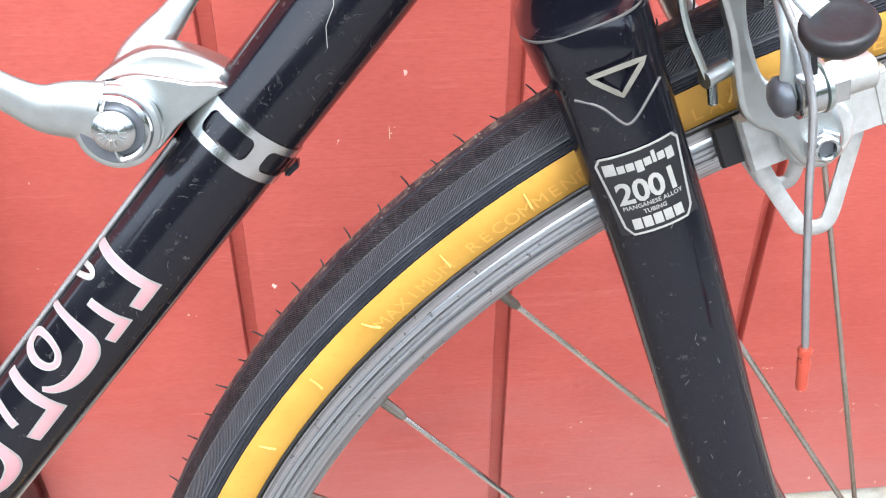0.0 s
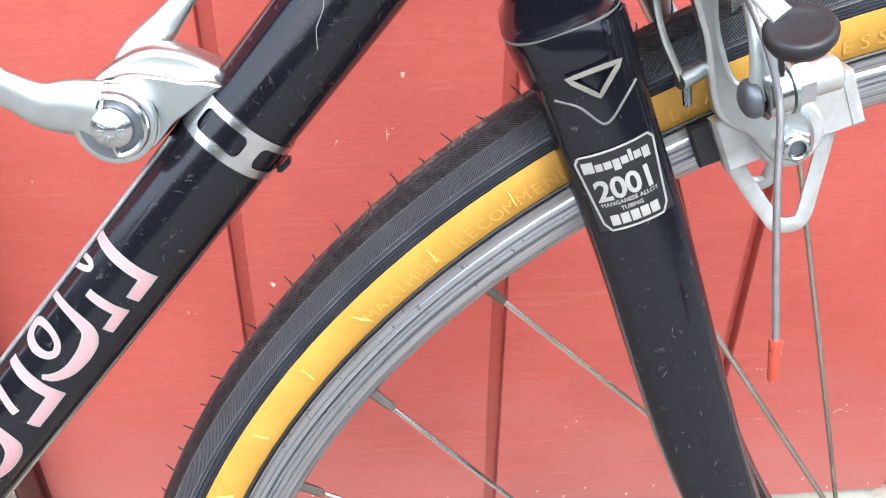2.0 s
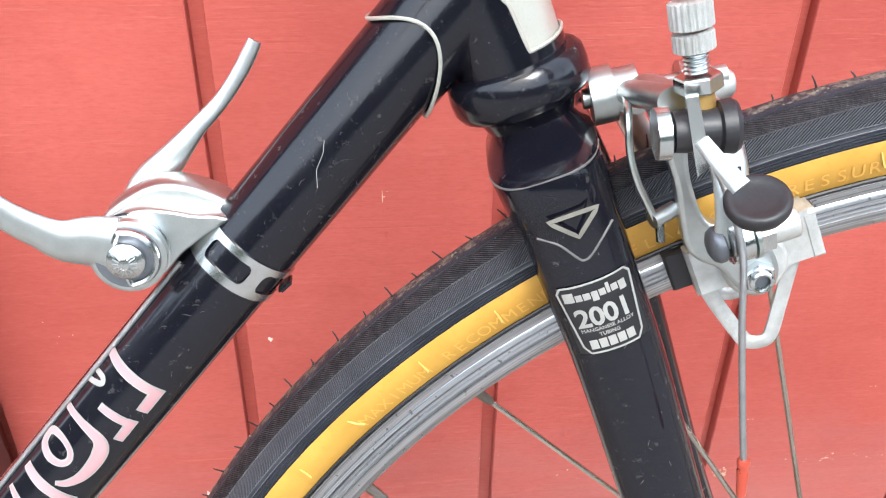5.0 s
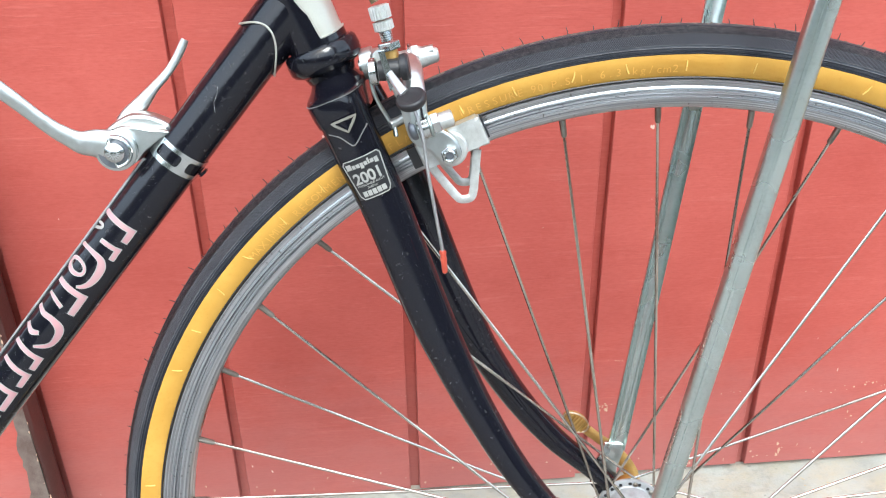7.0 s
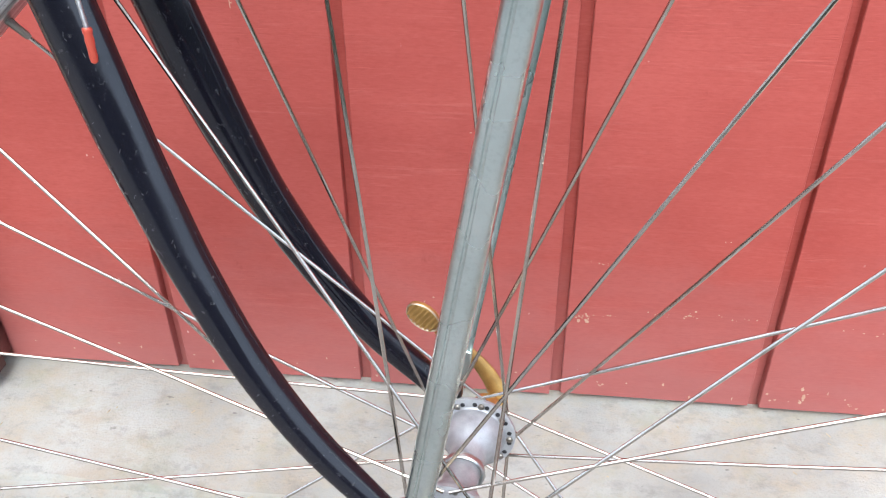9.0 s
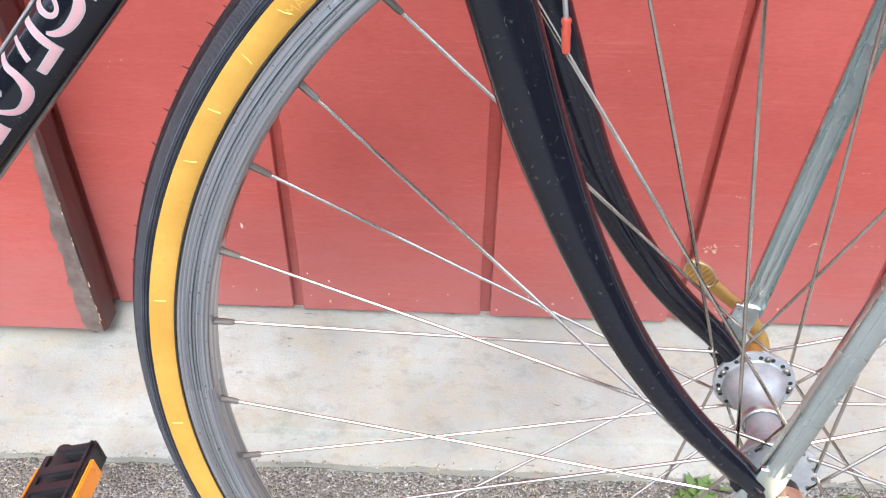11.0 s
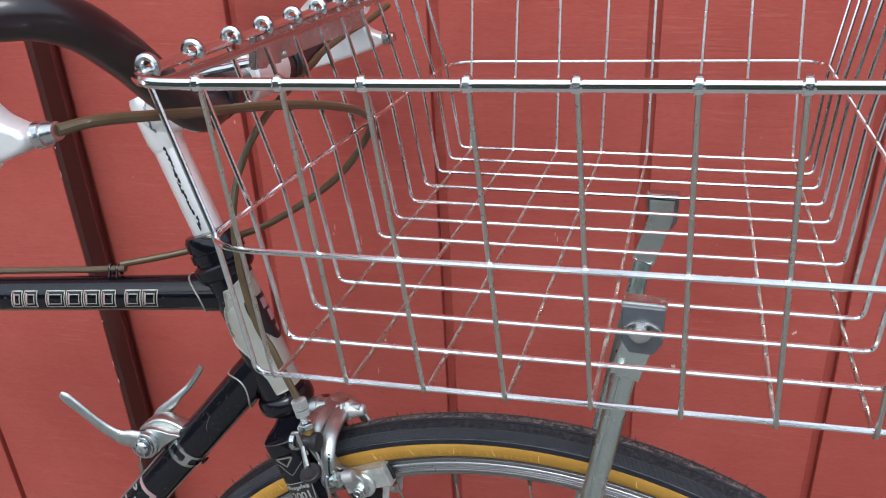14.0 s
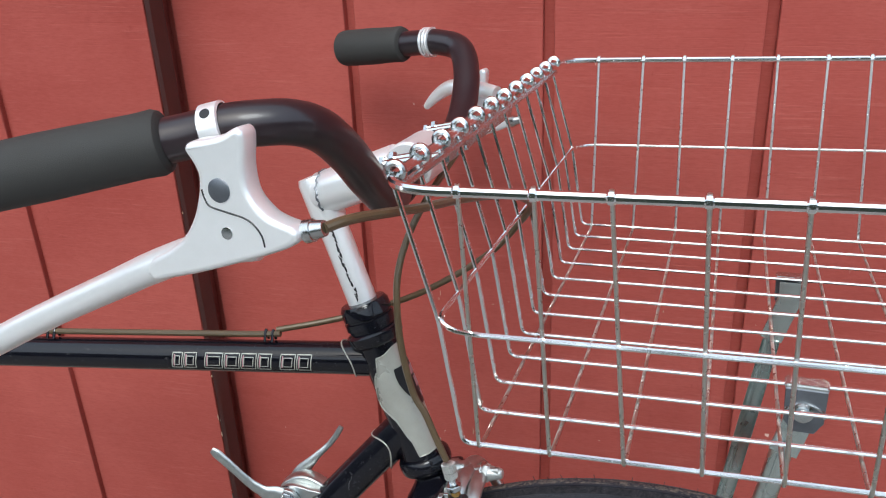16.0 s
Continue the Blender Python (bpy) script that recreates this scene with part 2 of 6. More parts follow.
def tyre_rubber():
    """Black tread rubber: a herringbone of slanted cuts round both shoulders, its lower ridges coloured paler as if
    lit, grey dust rubbed into the cuts near the crown.
    """
    m, nt, b = start("black_tyre_rubber", 0.55)
    b.inputs["Specular IOR Level"].default_value = 0.34
    r, a, y = polar(nt)
    arc = math_node(nt, "ARCTAN2", math_node(nt, "ABSOLUTE", y), math_node(nt, "SUBTRACT", r, 0.3340))
    deg = math_node(nt, "MULTIPLY", arc, 57.2958)
    turn = math_node(nt, "ABSOLUTE", math_node(nt, "SUBTRACT", arc, radians(43.5)))
    ph = math_node(nt, "SUBTRACT", math_node(nt, "MULTIPLY", a, 1750.0), math_node(nt, "MULTIPLY", turn, 120.0))
    cut = math_node(nt, "ADD", math_node(nt, "MULTIPLY", math_node(nt, "SINE", ph), 0.5), 0.5)
    upper = math_node(nt, "MULTIPLY", math_node(nt, "GREATER_THAN", deg, 21.0), math_node(nt, "LESS_THAN", deg, 43.0))
    lower = math_node(nt, "MULTIPLY", math_node(nt, "GREATER_THAN", deg, 44.5), math_node(nt, "LESS_THAN", deg, 67.0))
    fine, big, clump = noise_tex(nt, 900, 3), noise_tex(nt, 60, 4), noise_tex(nt, 330, 4, (1, 1, 1), 0.7)
    c = mixc(nt, ramp(nt, big, [(0.35, (0, 0, 0)), (0.7, (0.7,) * 3)]), (0.014, 0.016, 0.023), (0.030, 0.033, 0.043))
    # the lower band's ridges get their lit look from this lighter colour
    c = mixc(nt, math_node(nt, "MULTIPLY", math_node(nt, "MULTIPLY", cut, lower), 0.85), c, (0.165, 0.168, 0.190))
    grime = math_node(nt, "MULTIPLY", math_node(nt, "MULTIPLY", math_node(nt, "SUBTRACT", 1.0, cut), upper), ramp(nt, clump, [(0.40, (0.1,) * 3), (0.66, (1, 1, 1))]))
    c = mixc(nt, math_node(nt, "MULTIPLY", grime, 0.85), c, (0.168, 0.160, 0.162))
    for at, half in ((20.2, 0.7), (43.2, 0.6), (67.6, 0.6), (73.0, 0.5), (78.5, 0.5)):
        worn = math_node(nt, "LESS_THAN", math_node(nt, "ABSOLUTE", math_node(nt, "SUBTRACT", deg, at)), half)
        c = mixc(nt, math_node(nt, "MULTIPLY", worn, ramp(nt, big, [(0.3, (0.35,) * 3), (0.65, (0.9,) * 3)])), c, (0.13, 0.128, 0.135))
    crown = math_node(nt, "MULTIPLY", math_node(nt, "LESS_THAN", deg, 11.0), ramp(nt, clump, [(0.46, (0, 0, 0)), (0.62, (0.85,) * 3)]))
    c = mixc(nt, crown, c, (0.20, 0.17, 0.135))
    c = mixc(nt, ramp(nt, fine, [(0.62, (0, 0, 0)), (0.74, (0.35,) * 3)]), c, (0.10, 0.095, 0.09))
    nt.links.new(c, b.inputs["Base Color"])
    h = math_node(nt, "MULTIPLY", cut, math_node(nt, "ADD", upper, lower))
    bump(nt, b, math_node(nt, "ADD", h, math_node(nt, "ADD", math_node(nt, "MULTIPLY", fine, 0.25), math_node(nt, "MULTIPLY", clump, 0.3))), 1.0, 0.0011)
    return m


def gum_rubber():
    m, nt, b = start("amber_gum_rubber", 0.5)
    big, fine = noise_tex(nt, 40, 4), noise_tex(nt, 500, 2)
    c = mixc(nt, ramp(nt, big, [(0.35, (0, 0, 0)), (0.7, (1, 1, 1))]), (0.455, 0.240, 0.040), (0.53, 0.298, 0.058))
    c = mixc(nt, ramp(nt, fine, [(0.58, (0, 0, 0)), (0.8, (0.3,) * 3)]), c, (0.36, 0.15, 0.015))
    nt.links.new(c, b.inputs["Base Color"])
    b.inputs["Specular IOR Level"].default_value = 0.35
    bump(nt, b, fine, 0.12, 0.0005)
    return m


def rim_alloy():
    """Dull machined alloy with fine dark lines round the wheel and small pits and nicks."""
    m, nt, b = start("machined_rim_alloy", 0.36, 1.0)
    r, a, y = polar(nt)
    cb = nt.nodes.new("ShaderNodeCombineXYZ")
    nt.links.new(math_node(nt, "MULTIPLY", r, 1500.0), cb.inputs[0])
    nt.links.new(math_node(nt, "MULTIPLY", a, 1.5), cb.inputs[1])
    nt.links.new(math_node(nt, "MULTIPLY", y, 500.0), cb.inputs[2])
    n = nt.nodes.new("ShaderNodeTexNoise")
    n.inputs["Scale"].default_value, n.inputs["Detail"].default_value = 1.0, 5.0
    nt.links.new(cb.outputs[0], n.inputs["Vector"])
    spots, cloud = noise_tex(nt, 420, 3), noise_tex(nt, 30, 4)
    c = mixc(nt, ramp(nt, n.outputs["Fac"], [(0.32, (0, 0, 0)), (0.62, (1, 1, 1))]), (0.22, 0.23, 0.25), (0.68, 0.70, 0.73))
    c = mixc(nt, ramp(nt, cloud, [(0.4, (0, 0, 0)), (0.75, (0.45,) * 3)]), c, (0.44, 0.45, 0.465))
    c = mixc(nt, ramp(nt, spots, [(0.66, (0, 0, 0)), (0.70, (0.75,) * 3)]), c, (0.14, 0.13, 0.12))
    nt.links.new(c, b.inputs["Base Color"])
    bump(nt, b, n.outputs["Fac"], 0.12, 0.0003)
    return m


def enamel():
    """Gloss black enamel, faintly blue: sparse dust specks, fine scuffs, smudged gloss."""
    m, nt, b = start("gloss_black_enamel", 0.16)
    b.inputs["Specular IOR Level"].default_value = 0.42
    b.inputs["Coat Weight"].default_value, b.inputs["Coat Roughness"].default_value = 0.08, 0.05
    specks, scuff, smudge, peel = noise_tex(nt, 1300, 2), noise_tex(nt, 260, 5, (1, 1, 1), 0.75), noise_tex(nt, 28, 4), noise_tex(nt, 240, 2)
    c = mixc(nt, ramp(nt, specks, [(0.69, (0, 0, 0)), (0.75, (0.28,) * 3)]), (0.0050, 0.0050, 0.0085), (0.20, 0.19, 0.18))
    c = mixc(nt, ramp(nt, scuff, [(0.62, (0, 0, 0)), (0.73, (0.5,) * 3)]), c, (0.10, 0.094, 0.088))
    nt.links.new(c, b.inputs["Base Color"])
    r = math_node(nt, "ADD", ramp(nt, smudge, [(0.35, (0.08,) * 3), (0.7, (0.22,) * 3)]), ramp(nt, scuff, [(0.58, (0, 0, 0)), (0.75, (0.35,) * 3)]))
    nt.links.new(r, b.inputs["Roughness"])
    bump(nt, b, math_node(nt, "ADD", math_node(nt, "MULTIPLY", peel, 0.4), math_node(nt, "MULTIPLY", scuff, 0.5)), 0.06, 0.0006)
    return m


RED = red_paint()
CONCRETE = concrete()
GROUND = aggregate()
TYRE = tyre_rubber()
GUM = gum_rubber()
RIM = rim_alloy()
PALE_GUM = plain("pale_gum_nibs", (0.74, 0.50, 0.14), 0.55, dirt=0.1)
RUBBER = plain("matt_black_rubber", (0.012, 0.012, 0.015), 0.45, dirt=0.2, dirt_col=(0.06, 0.055, 0.05))
FRAME_PAINT = enamel()
CREAM = plain("aged_silver_cream_paint", (0.45, 0.45, 0.40), 0.32, 0.25, 0.3, dirt=0.25, scale=140, bumps=0.05, dirt_col=(0.22, 0.19, 0.14))
EMBLEM = plain("dull_worn_cream_edge", (0.21, 0.20, 0.17), 0.5, 0.1, dirt=0.8, scale=400, bumps=0.2, dirt_col=(0.10, 0.09, 0.075))
ZINC = plain("pale_dull_zinc", (0.66, 0.675, 0.66), 0.38, 0.65, dirt=0.5, scale=420, bumps=0.15, dirt_col=(0.20, 0.195, 0.17), rough_var=0.10)
ALLOY = plain("worn_polished_alloy", (0.66, 0.675, 0.675), 0.22, 1.0, dirt=0.35, scale=300, bumps=0.06, dirt_col=(0.22, 0.21, 0.18), rough_var=0.08)
SATIN = plain("satin_alloy", (0.60, 0.63, 0.62), 0.36, 1.0, dirt=0.3, scale=420, bumps=0.08, dirt_col=(0.26, 0.25, 0.23), rough_var=0.10)
WIRE = plain("zinc_plated_wire", (0.90, 0.915, 0.915), 0.13, 1.0, dirt=0.10, scale=900, bumps=0.0, dirt_col=(0.46, 0.48, 0.44), rough_var=0.04)
CAST = plain("frosted_cast_alloy", (0.94, 0.945, 0.945), 0.32, 0.53, dirt=0.08, scale=300, bumps=0.05, dirt_col=(0.6, 0.59, 0.57), rough_var=0.06)
DULL_WIRE = plain("dull_zinc_wire", (0.64, 0.645, 0.59), 0.28, 1.0, dirt=0.2, scale=900, bumps=0.0, dirt_col=(0.30, 0.27, 0.24), rough_var=0.03)
HUB_METAL = plain("frosted_hub_alloy", (0.43, 0.44, 0.45), 0.45, 0.4, dirt=0.5, scale=260, bumps=0.1, dirt_col=(0.13, 0.125, 0.12))
NIPPLE = plain("dull_brown_grey_nipple", (0.26, 0.24, 0.21), 0.42, 0.9, dirt=0.5, scale=300, dirt_col=(0.09, 0.07, 0.05))
DARK_SIDE = plain("dark_red_brown_board", (0.075, 0.022, 0.018), 0.5, dirt=0.4, scale=60, bumps=0.4, dirt_col=(0.045, 0.03, 0.026))
WEATHERED = plain("weathered_grey_brown_timber", (0.095, 0.060, 0.050), 0.8, dirt=0.8, scale=160, bumps=0.5, dirt_col=(0.21, 0.17, 0.145))
DARK_SURROUND = plain("unseen_dark_surround", (0.055, 0.065, 0.040), 0.9, dirt=0.7, scale=1.2, bumps=0.0, dirt_col=(0.02, 0.025, 0.015))
CHROME = plain("bright_zinc_plate", (0.62, 0.645, 0.645), 0.20, 1.0, dirt=0.25, scale=500, bumps=0.03, dirt_col=(0.30, 0.32, 0.30), rough_var=0.06)
GALV = plain("grey_green_galvanised_steel", (0.65, 0.72, 0.695), 0.27, 1.0, dirt=0.34, scale=60, bumps=0.04, dirt_col=(0.28, 0.33, 0.31), rough_var=0.08)
SPOKE = plain("dull_steel_spoke", (0.56, 0.52, 0.465), 0.19, 1.0, dirt=0.40, scale=120, bumps=0.0, dirt_col=(0.20, 0.15, 0.10))
HOUSING = plain("aged_bronze_cable_housing", (0.115, 0.080, 0.042), 0.34, 0.15, 0.2, dirt=0.3, scale=150, bumps=0.06)
BRASS = plain("tarnished_brass", (0.60, 0.38, 0.12), 0.42, 0.7, dirt=0.55, scale=260, bumps=0.2, dirt_col=(0.16, 0.09, 0.035))
PINK = plain("faded_pink_vinyl", (0.45, 0.225, 0.245), 0.45, dirt=0.45, scale=260, bumps=0.03, dirt_col=(0.40, 0.30, 0.29))
SILVER_INK = plain("silver_outline_vinyl", (0.40, 0.395, 0.375), 0.35, 0.3, dirt=0.4, scale=300, bumps=0.03)
INK = plain("black_label_film", (0.012, 0.012, 0.014), 0.35, dirt=0.1)
RED_CAP = plain("red_anodised_cap", (0.66, 0.11, 0.07), 0.3, 0.6, dirt=0.3, scale=300)
NUT_BRASS = plain("pale_worn_brass", (0.66, 0.57, 0.42), 0.33, 0.9, dirt=0.42, scale=300, bumps=0.15, dirt_col=(0.20, 0.15, 0.09))
ORANGE = plain("orange_reflector", (0.85, 0.30, 0.02), 0.25, dirt=0.1)
CABLE = plain("twisted_steel_cable", (0.42, 0.42, 0.42), 0.4, 0.9, dirt=0.4, scale=600, bumps=0.4)
GRIP = plain("charcoal_foam_grip", (0.028, 0.027, 0.025), 0.75, dirt=0.3, scale=200, bumps=0.35, dirt_col=(0.05, 0.048, 0.043))
BAR_PAINT = plain("dark_maroon_black_bar", (0.016, 0.009, 0.012), 0.34, 0.0, 0.25, dirt=0.15, scale=120, bumps=0.03, dirt_col=(0.05, 0.03, 0.03))
LEAF = plain("green_weed", (0.10, 0.17, 0.04), 0.6, dirt=0.2)
STRAW = plain("dry_straw_litter", (0.42, 0.33, 0.20), 0.8, dirt=0.3)
DARK_STEEL = plain("dull_dark_steel", (0.20, 0.215, 0.24), 0.4, 0.8, dirt=0.4, scale=260, bumps=0.15)
DULL_FLECK = plain("dull_scratch_grey", (0.11, 0.107, 0.105), 0.5, dirt=0.3)
WOOD_CHIP = plain("bare_pale_wood", (0.52, 0.36, 0.25), 0.8, dirt=0.5, scale=300, bumps=0.3, dirt_col=(0.40, 0.16, 0.12))
STONE = grit()
STICKER = plain("faded_orange_red_sticker", (0.62, 0.10, 0.03), 0.45, dirt=0.4, scale=200)
TREAD_DUST = plain("dry_mud_crumbs", (0.17, 0.14, 0.105), 0.9, dirt=0.6, scale=400, bumps=0.0)
RAISED_GUM = plain("worn_raised_gum", (0.66, 0.36, 0.07), 0.5, dirt=0.15)

# ---- mesh helpers: every builder returns (vertices, faces) ----
def sweep(path, radius, seg=10, closed=False, cap=True, flat=1.0, smooth=0, up0=None):
    """A round bar along a path; radius is one number or one per point. smooth: points put between two given ones."""
    pts = [Vector(p) for p in path]
    rad = list(radius) if isinstance(radius, (list, tuple)) else [radius] * len(pts)
    flats = list(flat) if isinstance(flat, (list, tuple)) else [flat] * len(pts)
    if smooth:
        flats = spline(pts, flats, smooth, closed)[1]
        pts, rad = spline(pts, rad, smooth, closed)
    n = len(pts)
    verts, faces, up = [], [], Vector(up0) if up0 else None
    for k in range(n):
        a, b = (pts[(k - 1) % n], pts[(k + 1) % n]) if closed else (pts[max(k - 1, 0)], pts[min(k + 1, n - 1)])
        d = (b - a).normalized()
        if up is None:
            up = d.orthogonal().normalized()
            if abs(d.y) < 0.9:
                up = (Vector((0, 1, 0)) - d * d.y).normalized()
        up = (up - d * up.dot(d)).normalized()
        side = d.cross(up)
        for j in range(seg):
            t = 2 * math.pi * j / seg
            verts.append(pts[k] + up * (math.cos(t) * rad[k] * flats[k]) + side * (math.sin(t) * rad[k]))
    for k in range(n if closed else n - 1):
        for j in range(seg):
            m = (k + 1) % n
            faces.append((k * seg + j, k * seg + (j + 1) % seg, m * seg + (j + 1) % seg, m * seg + j))
    if cap and not closed:
        faces.append(tuple(range(seg - 1, -1, -1)))
        faces.append(tuple((n - 1) * seg + j for j in range(seg)))
    return verts, faces


def spline(pts, rad, steps, closed=False):
    n, out, rr = len(pts), [], []
    for k in range(n if closed else n - 1):
        p = [pts[(k + o) % n] if closed else pts[min(max(k + o, 0), n - 1)] for o in (-1, 0, 1, 2)]
        for s in range(steps):
            t = s / steps
            out.append(0.5 * (2 * p[1] + (p[2] - p[0]) * t + (2 * p[0] - 5 * p[1] + 4 * p[2] - p[3]) * t * t + (3 * p[1] - p[0] - 3 * p[2] + p[3]) * t ** 3))
            rr.append(rad[k] * (1 - t) + rad[(k + 1) % n] * t)
    if not closed:
        out.append(pts[-1])
        rr.append(rad[-1])
    return out, rr


def lathe(profile, base, axis, seg=24, cap=True):
    """Turns a profile of (height, radius) about an axis that starts at base."""
    d = Vector(axis).normalized()
    u = d.orthogonal().normalized()
    v = d.cross(u)
    verts, faces = [], []
    for h, r in profile:
        for j in range(seg):
            t = 2 * math.pi * j / seg
            verts.append(Vector(base) + d * h + (u * math.cos(t) + v * math.sin(t)) * r)
    for k in range(len(profile) - 1):
        for j in range(seg):
            faces.append((k * seg + j, k * seg + (j + 1) % seg, (k + 1) * seg + (j + 1) % seg, (k + 1) * seg + j))
    if cap:
        faces.append(tuple(range(seg - 1, -1, -1)))
        faces.append(tuple((len(profile) - 1) * seg + j for j in range(seg)))
    return verts, faces


def wheel_ring(profile, seg=180, closed=True):
    """Turns a profile of (radius, y) about the wheel's axle."""
    n = len(profile)
    verts = [(r * math.cos(2 * math.pi * j / seg), y, r * math.sin(2 * math.pi * j / seg)) for j in range(seg) for r, y in profile]
    faces = []
    for j in range(seg):
        m = (j + 1) % seg
        for k in range(n if closed else n - 1):
            faces.append((j * n + k, j * n + (k + 1) % n, m * n + (k + 1) % n, m * n + k))
    return verts, faces


def slab(outline, y0, y1, chamfer=0.0):
    """A plate with an outline in x and z, from y0 to y1, its edges broken by a small chamfer."""
    n = len(outline)
    cx, cz = sum(p[0] for p in outline) / n, sum(p[1] for p in outline) / n
    s = 1 if y1 > y0 else -1
    c = chamfer * s

    def inset(p):
        d = Vector((p[0] - cx, p[1] - cz))
        if d.length < 1e-9:
            return p
        d = d * (1 - chamfer / max(d.length, chamfer * 2))
        return cx + d.x, cz + d.y
    rows = [(y0, True), (y0 + c, False), (y1 - c, False), (y1, True)] if chamfer else [(y0, False), (y1, False)]
    verts, faces = [], []
    for y, small in rows:
        for p in outline:
            q = inset(p) if small else p
            verts.append((q[0], y, q[1]))
    for k in range(len(rows) - 1):
        for j in range(n):
            faces.append((k * n + j, (k + 1) * n + j, (k + 1) * n + (j + 1) % n, k * n + (j + 1) % n))
    faces.append(tuple(range(n)))
    faces.append(tuple((len(rows) - 1) * n + j for j in range(n - 1, -1, -1)))
    return verts, faces


def pillow(outline, y_mid, h, r, steps=5, fine=5):
    """A cast body: a smooth outline in x and z, half as thick as h on either side of y_mid, its edges rounded by r."""
    p = spline([Vector((x, 0, z)) for x, z in outline], [0.0] * len(outline), fine, True)[0]
    n = len(p)
    area = sum(p[k].x * p[(k + 1) % n].z - p[(k + 1) % n].x * p[k].z for k in range(n))
    inward = []
    for k in range(n):
        d = (p[(k + 2) % n] - p[k - 2]).normalized()
        inward.append(Vector((-d.z, 0, d.x)) * (1 if area > 0 else -1))
    layers = []
    for k in range(-steps, steps + 1):
        a = math.pi / 2 * k / steps
        y = math.copysign(h - r, k) + r * math.sin(a) if k else 0.0
        layers.append((y, r * (1 - math.cos(a))))
    verts, faces = [], []
    for y, c in layers:
        verts += [(p[k].x + inward[k].x * c, y_mid + y, p[k].z + inward[k].z * c) for k in range(n)]
    for q in range(len(layers) - 1):
        for k in range(n):
            faces.append((q * n + k, q * n + (k + 1) % n, (q + 1) * n + (k + 1) % n, (q + 1) * n + k))
    top = (len(layers) - 1) * n
    base = len(verts)
    verts += verts[:n] + verts[top:top + n]
    faces += [tuple(range(base, base + n)), tuple(range(base + 2 * n - 1, base + n - 1, -1))]
    return verts, faces


def brick_box(x0, x1, y0, y1, z0, z1, bevel=0.0):
    """A box with broken edges."""
    b = bevel
    if not b:
        v = [(x, y, z) for x in (x0, x1) for y in (y0, y1) for z in (z0, z1)]
        return v, [(0, 1, 3, 2), (4, 6, 7, 5), (0, 4, 5, 1), (2, 3, 7, 6), (0, 2, 6, 4), (1, 5, 7, 3)]
    bm = bmesh.new()
    bmesh.ops.create_cube(bm, size=1)
    for v in bm.verts:
        v.co = ((x0 + x1) / 2 + v.co.x * (x1 - x0), (y0 + y1) / 2 + v.co.y * (y1 - y0), (z0 + z1) / 2 + v.co.z * (z1 - z0))
    bmesh.ops.bevel(bm, geom=bm.edges[:], offset=b, segments=2, affect="EDGES")
    return from_bm(bm)


def from_bm(bm):
    bm.verts.index_update()
    out = [tuple(v.co) for v in bm.verts], [tuple(v.index for v in f.verts) for f in bm.faces]
    bm.free()
    return out


def joined(*pieces):
    verts, faces = [], []
    for v, f in pieces:
        o = len(verts)
        verts += [tuple(p) for p in v]
        faces += [tuple(i + o for i in q) for q in f]
    return verts, faces


WORLD = {}


def mesh_of(name, piece, material, angle=35):
    me = bpy.data.meshes.new(name)
    me.from_pydata([tuple(v) for v in piece[0]], [], piece[1])
    bm = bmesh.new()
    bm.from_mesh(me)
    bmesh.ops.recalc_face_normals(bm, faces=bm.faces)
    bm.to_mesh(me)
    bm.free()
    me.polygons.foreach_set("use_smooth", [True] * len(me.polygons))
    me.set_sharp_from_angle(angle=radians(angle))
    me.materials.append(material)
    return me


def thing(name, m, label, category, kind="", group="", mesh=None):
    ob = new(name, mesh)
    ob.matrix_basis = m
    WORLD[ob] = m.copy()
    return tagged(ob, label, category, group, kind)


def part(name, piece, material, parent, label="", m=None, angle=35):
    """One mesh object under a thing or a part; m: the frame in which its vertices are given (its thing's, if none)."""
    me = piece if isinstance(piece, bpy.types.Mesh) else mesh_of(name, piece, material, angle)
    ob = new(name, me)
    ob.parent = parent
    ob.matrix_parent_inverse = WORLD[parent].inverted()
    ob.matrix_basis = WORLD[parent] if m is None else m
    WORLD[ob] = ob.matrix_basis.copy()
    return tagged(ob, label) if label else ob


def words(text, size, spacing=1.0, bold=0.0):
    """Vertices and faces of a line of the built-in font, flat in x and y, centred."""
    cu = bpy.data.curves.new("lettering", "FONT")
    cu.body, cu.size, cu.align_x, cu.align_y, cu.space_character, cu.offset = text, size, "CENTER", "CENTER", spacing, bold
    cu.resolution_u = 3
    ob = bpy.data.objects.new("lettering", cu)
    me = bpy.data.meshes.new_from_object(ob)
    out = [tuple(v.co) for v in me.vertices], [tuple(p.vertices) for p in me.polygons]
    bpy.data.objects.remove(ob)
    bpy.data.curves.remove(cu)
    bpy.data.meshes.remove(me)
    return out


# ---- frames of reference ----
# The front wheel's frame: origin at the axle, x forward, y away from the camera's side, z up in the wheel's plane.
BIKE = Matrix.Translation((0, 0, 0.3405)) @ Euler([radians(a) for a in (6.8443, 0.4482, 6.3083)]).to_matrix().transposed().to_4x4()
STEER = Vector((-0.178, 0, 0.307))
STEER_UP = Vector((-0.37, 0, 1)).normalized()
# The main frame stands turned against the front wheel about the steering axis.
FRAME = BIKE @ Matrix.Translation(STEER) @ Matrix.Rotation(radians(8.0), 4, STEER_UP) @ Matrix.Translation(-STEER)
WALL_Y, GROUND_Z, SIDING_Z = 0.383, -0.006, 0.044
GROOVE, PITCH = -0.5446, 0.2032


def on_axis(z):
    """A point of the steering axis at height z of the wheel's frame."""
    return STEER + STEER_UP * ((z - STEER.z) / STEER_UP.z)


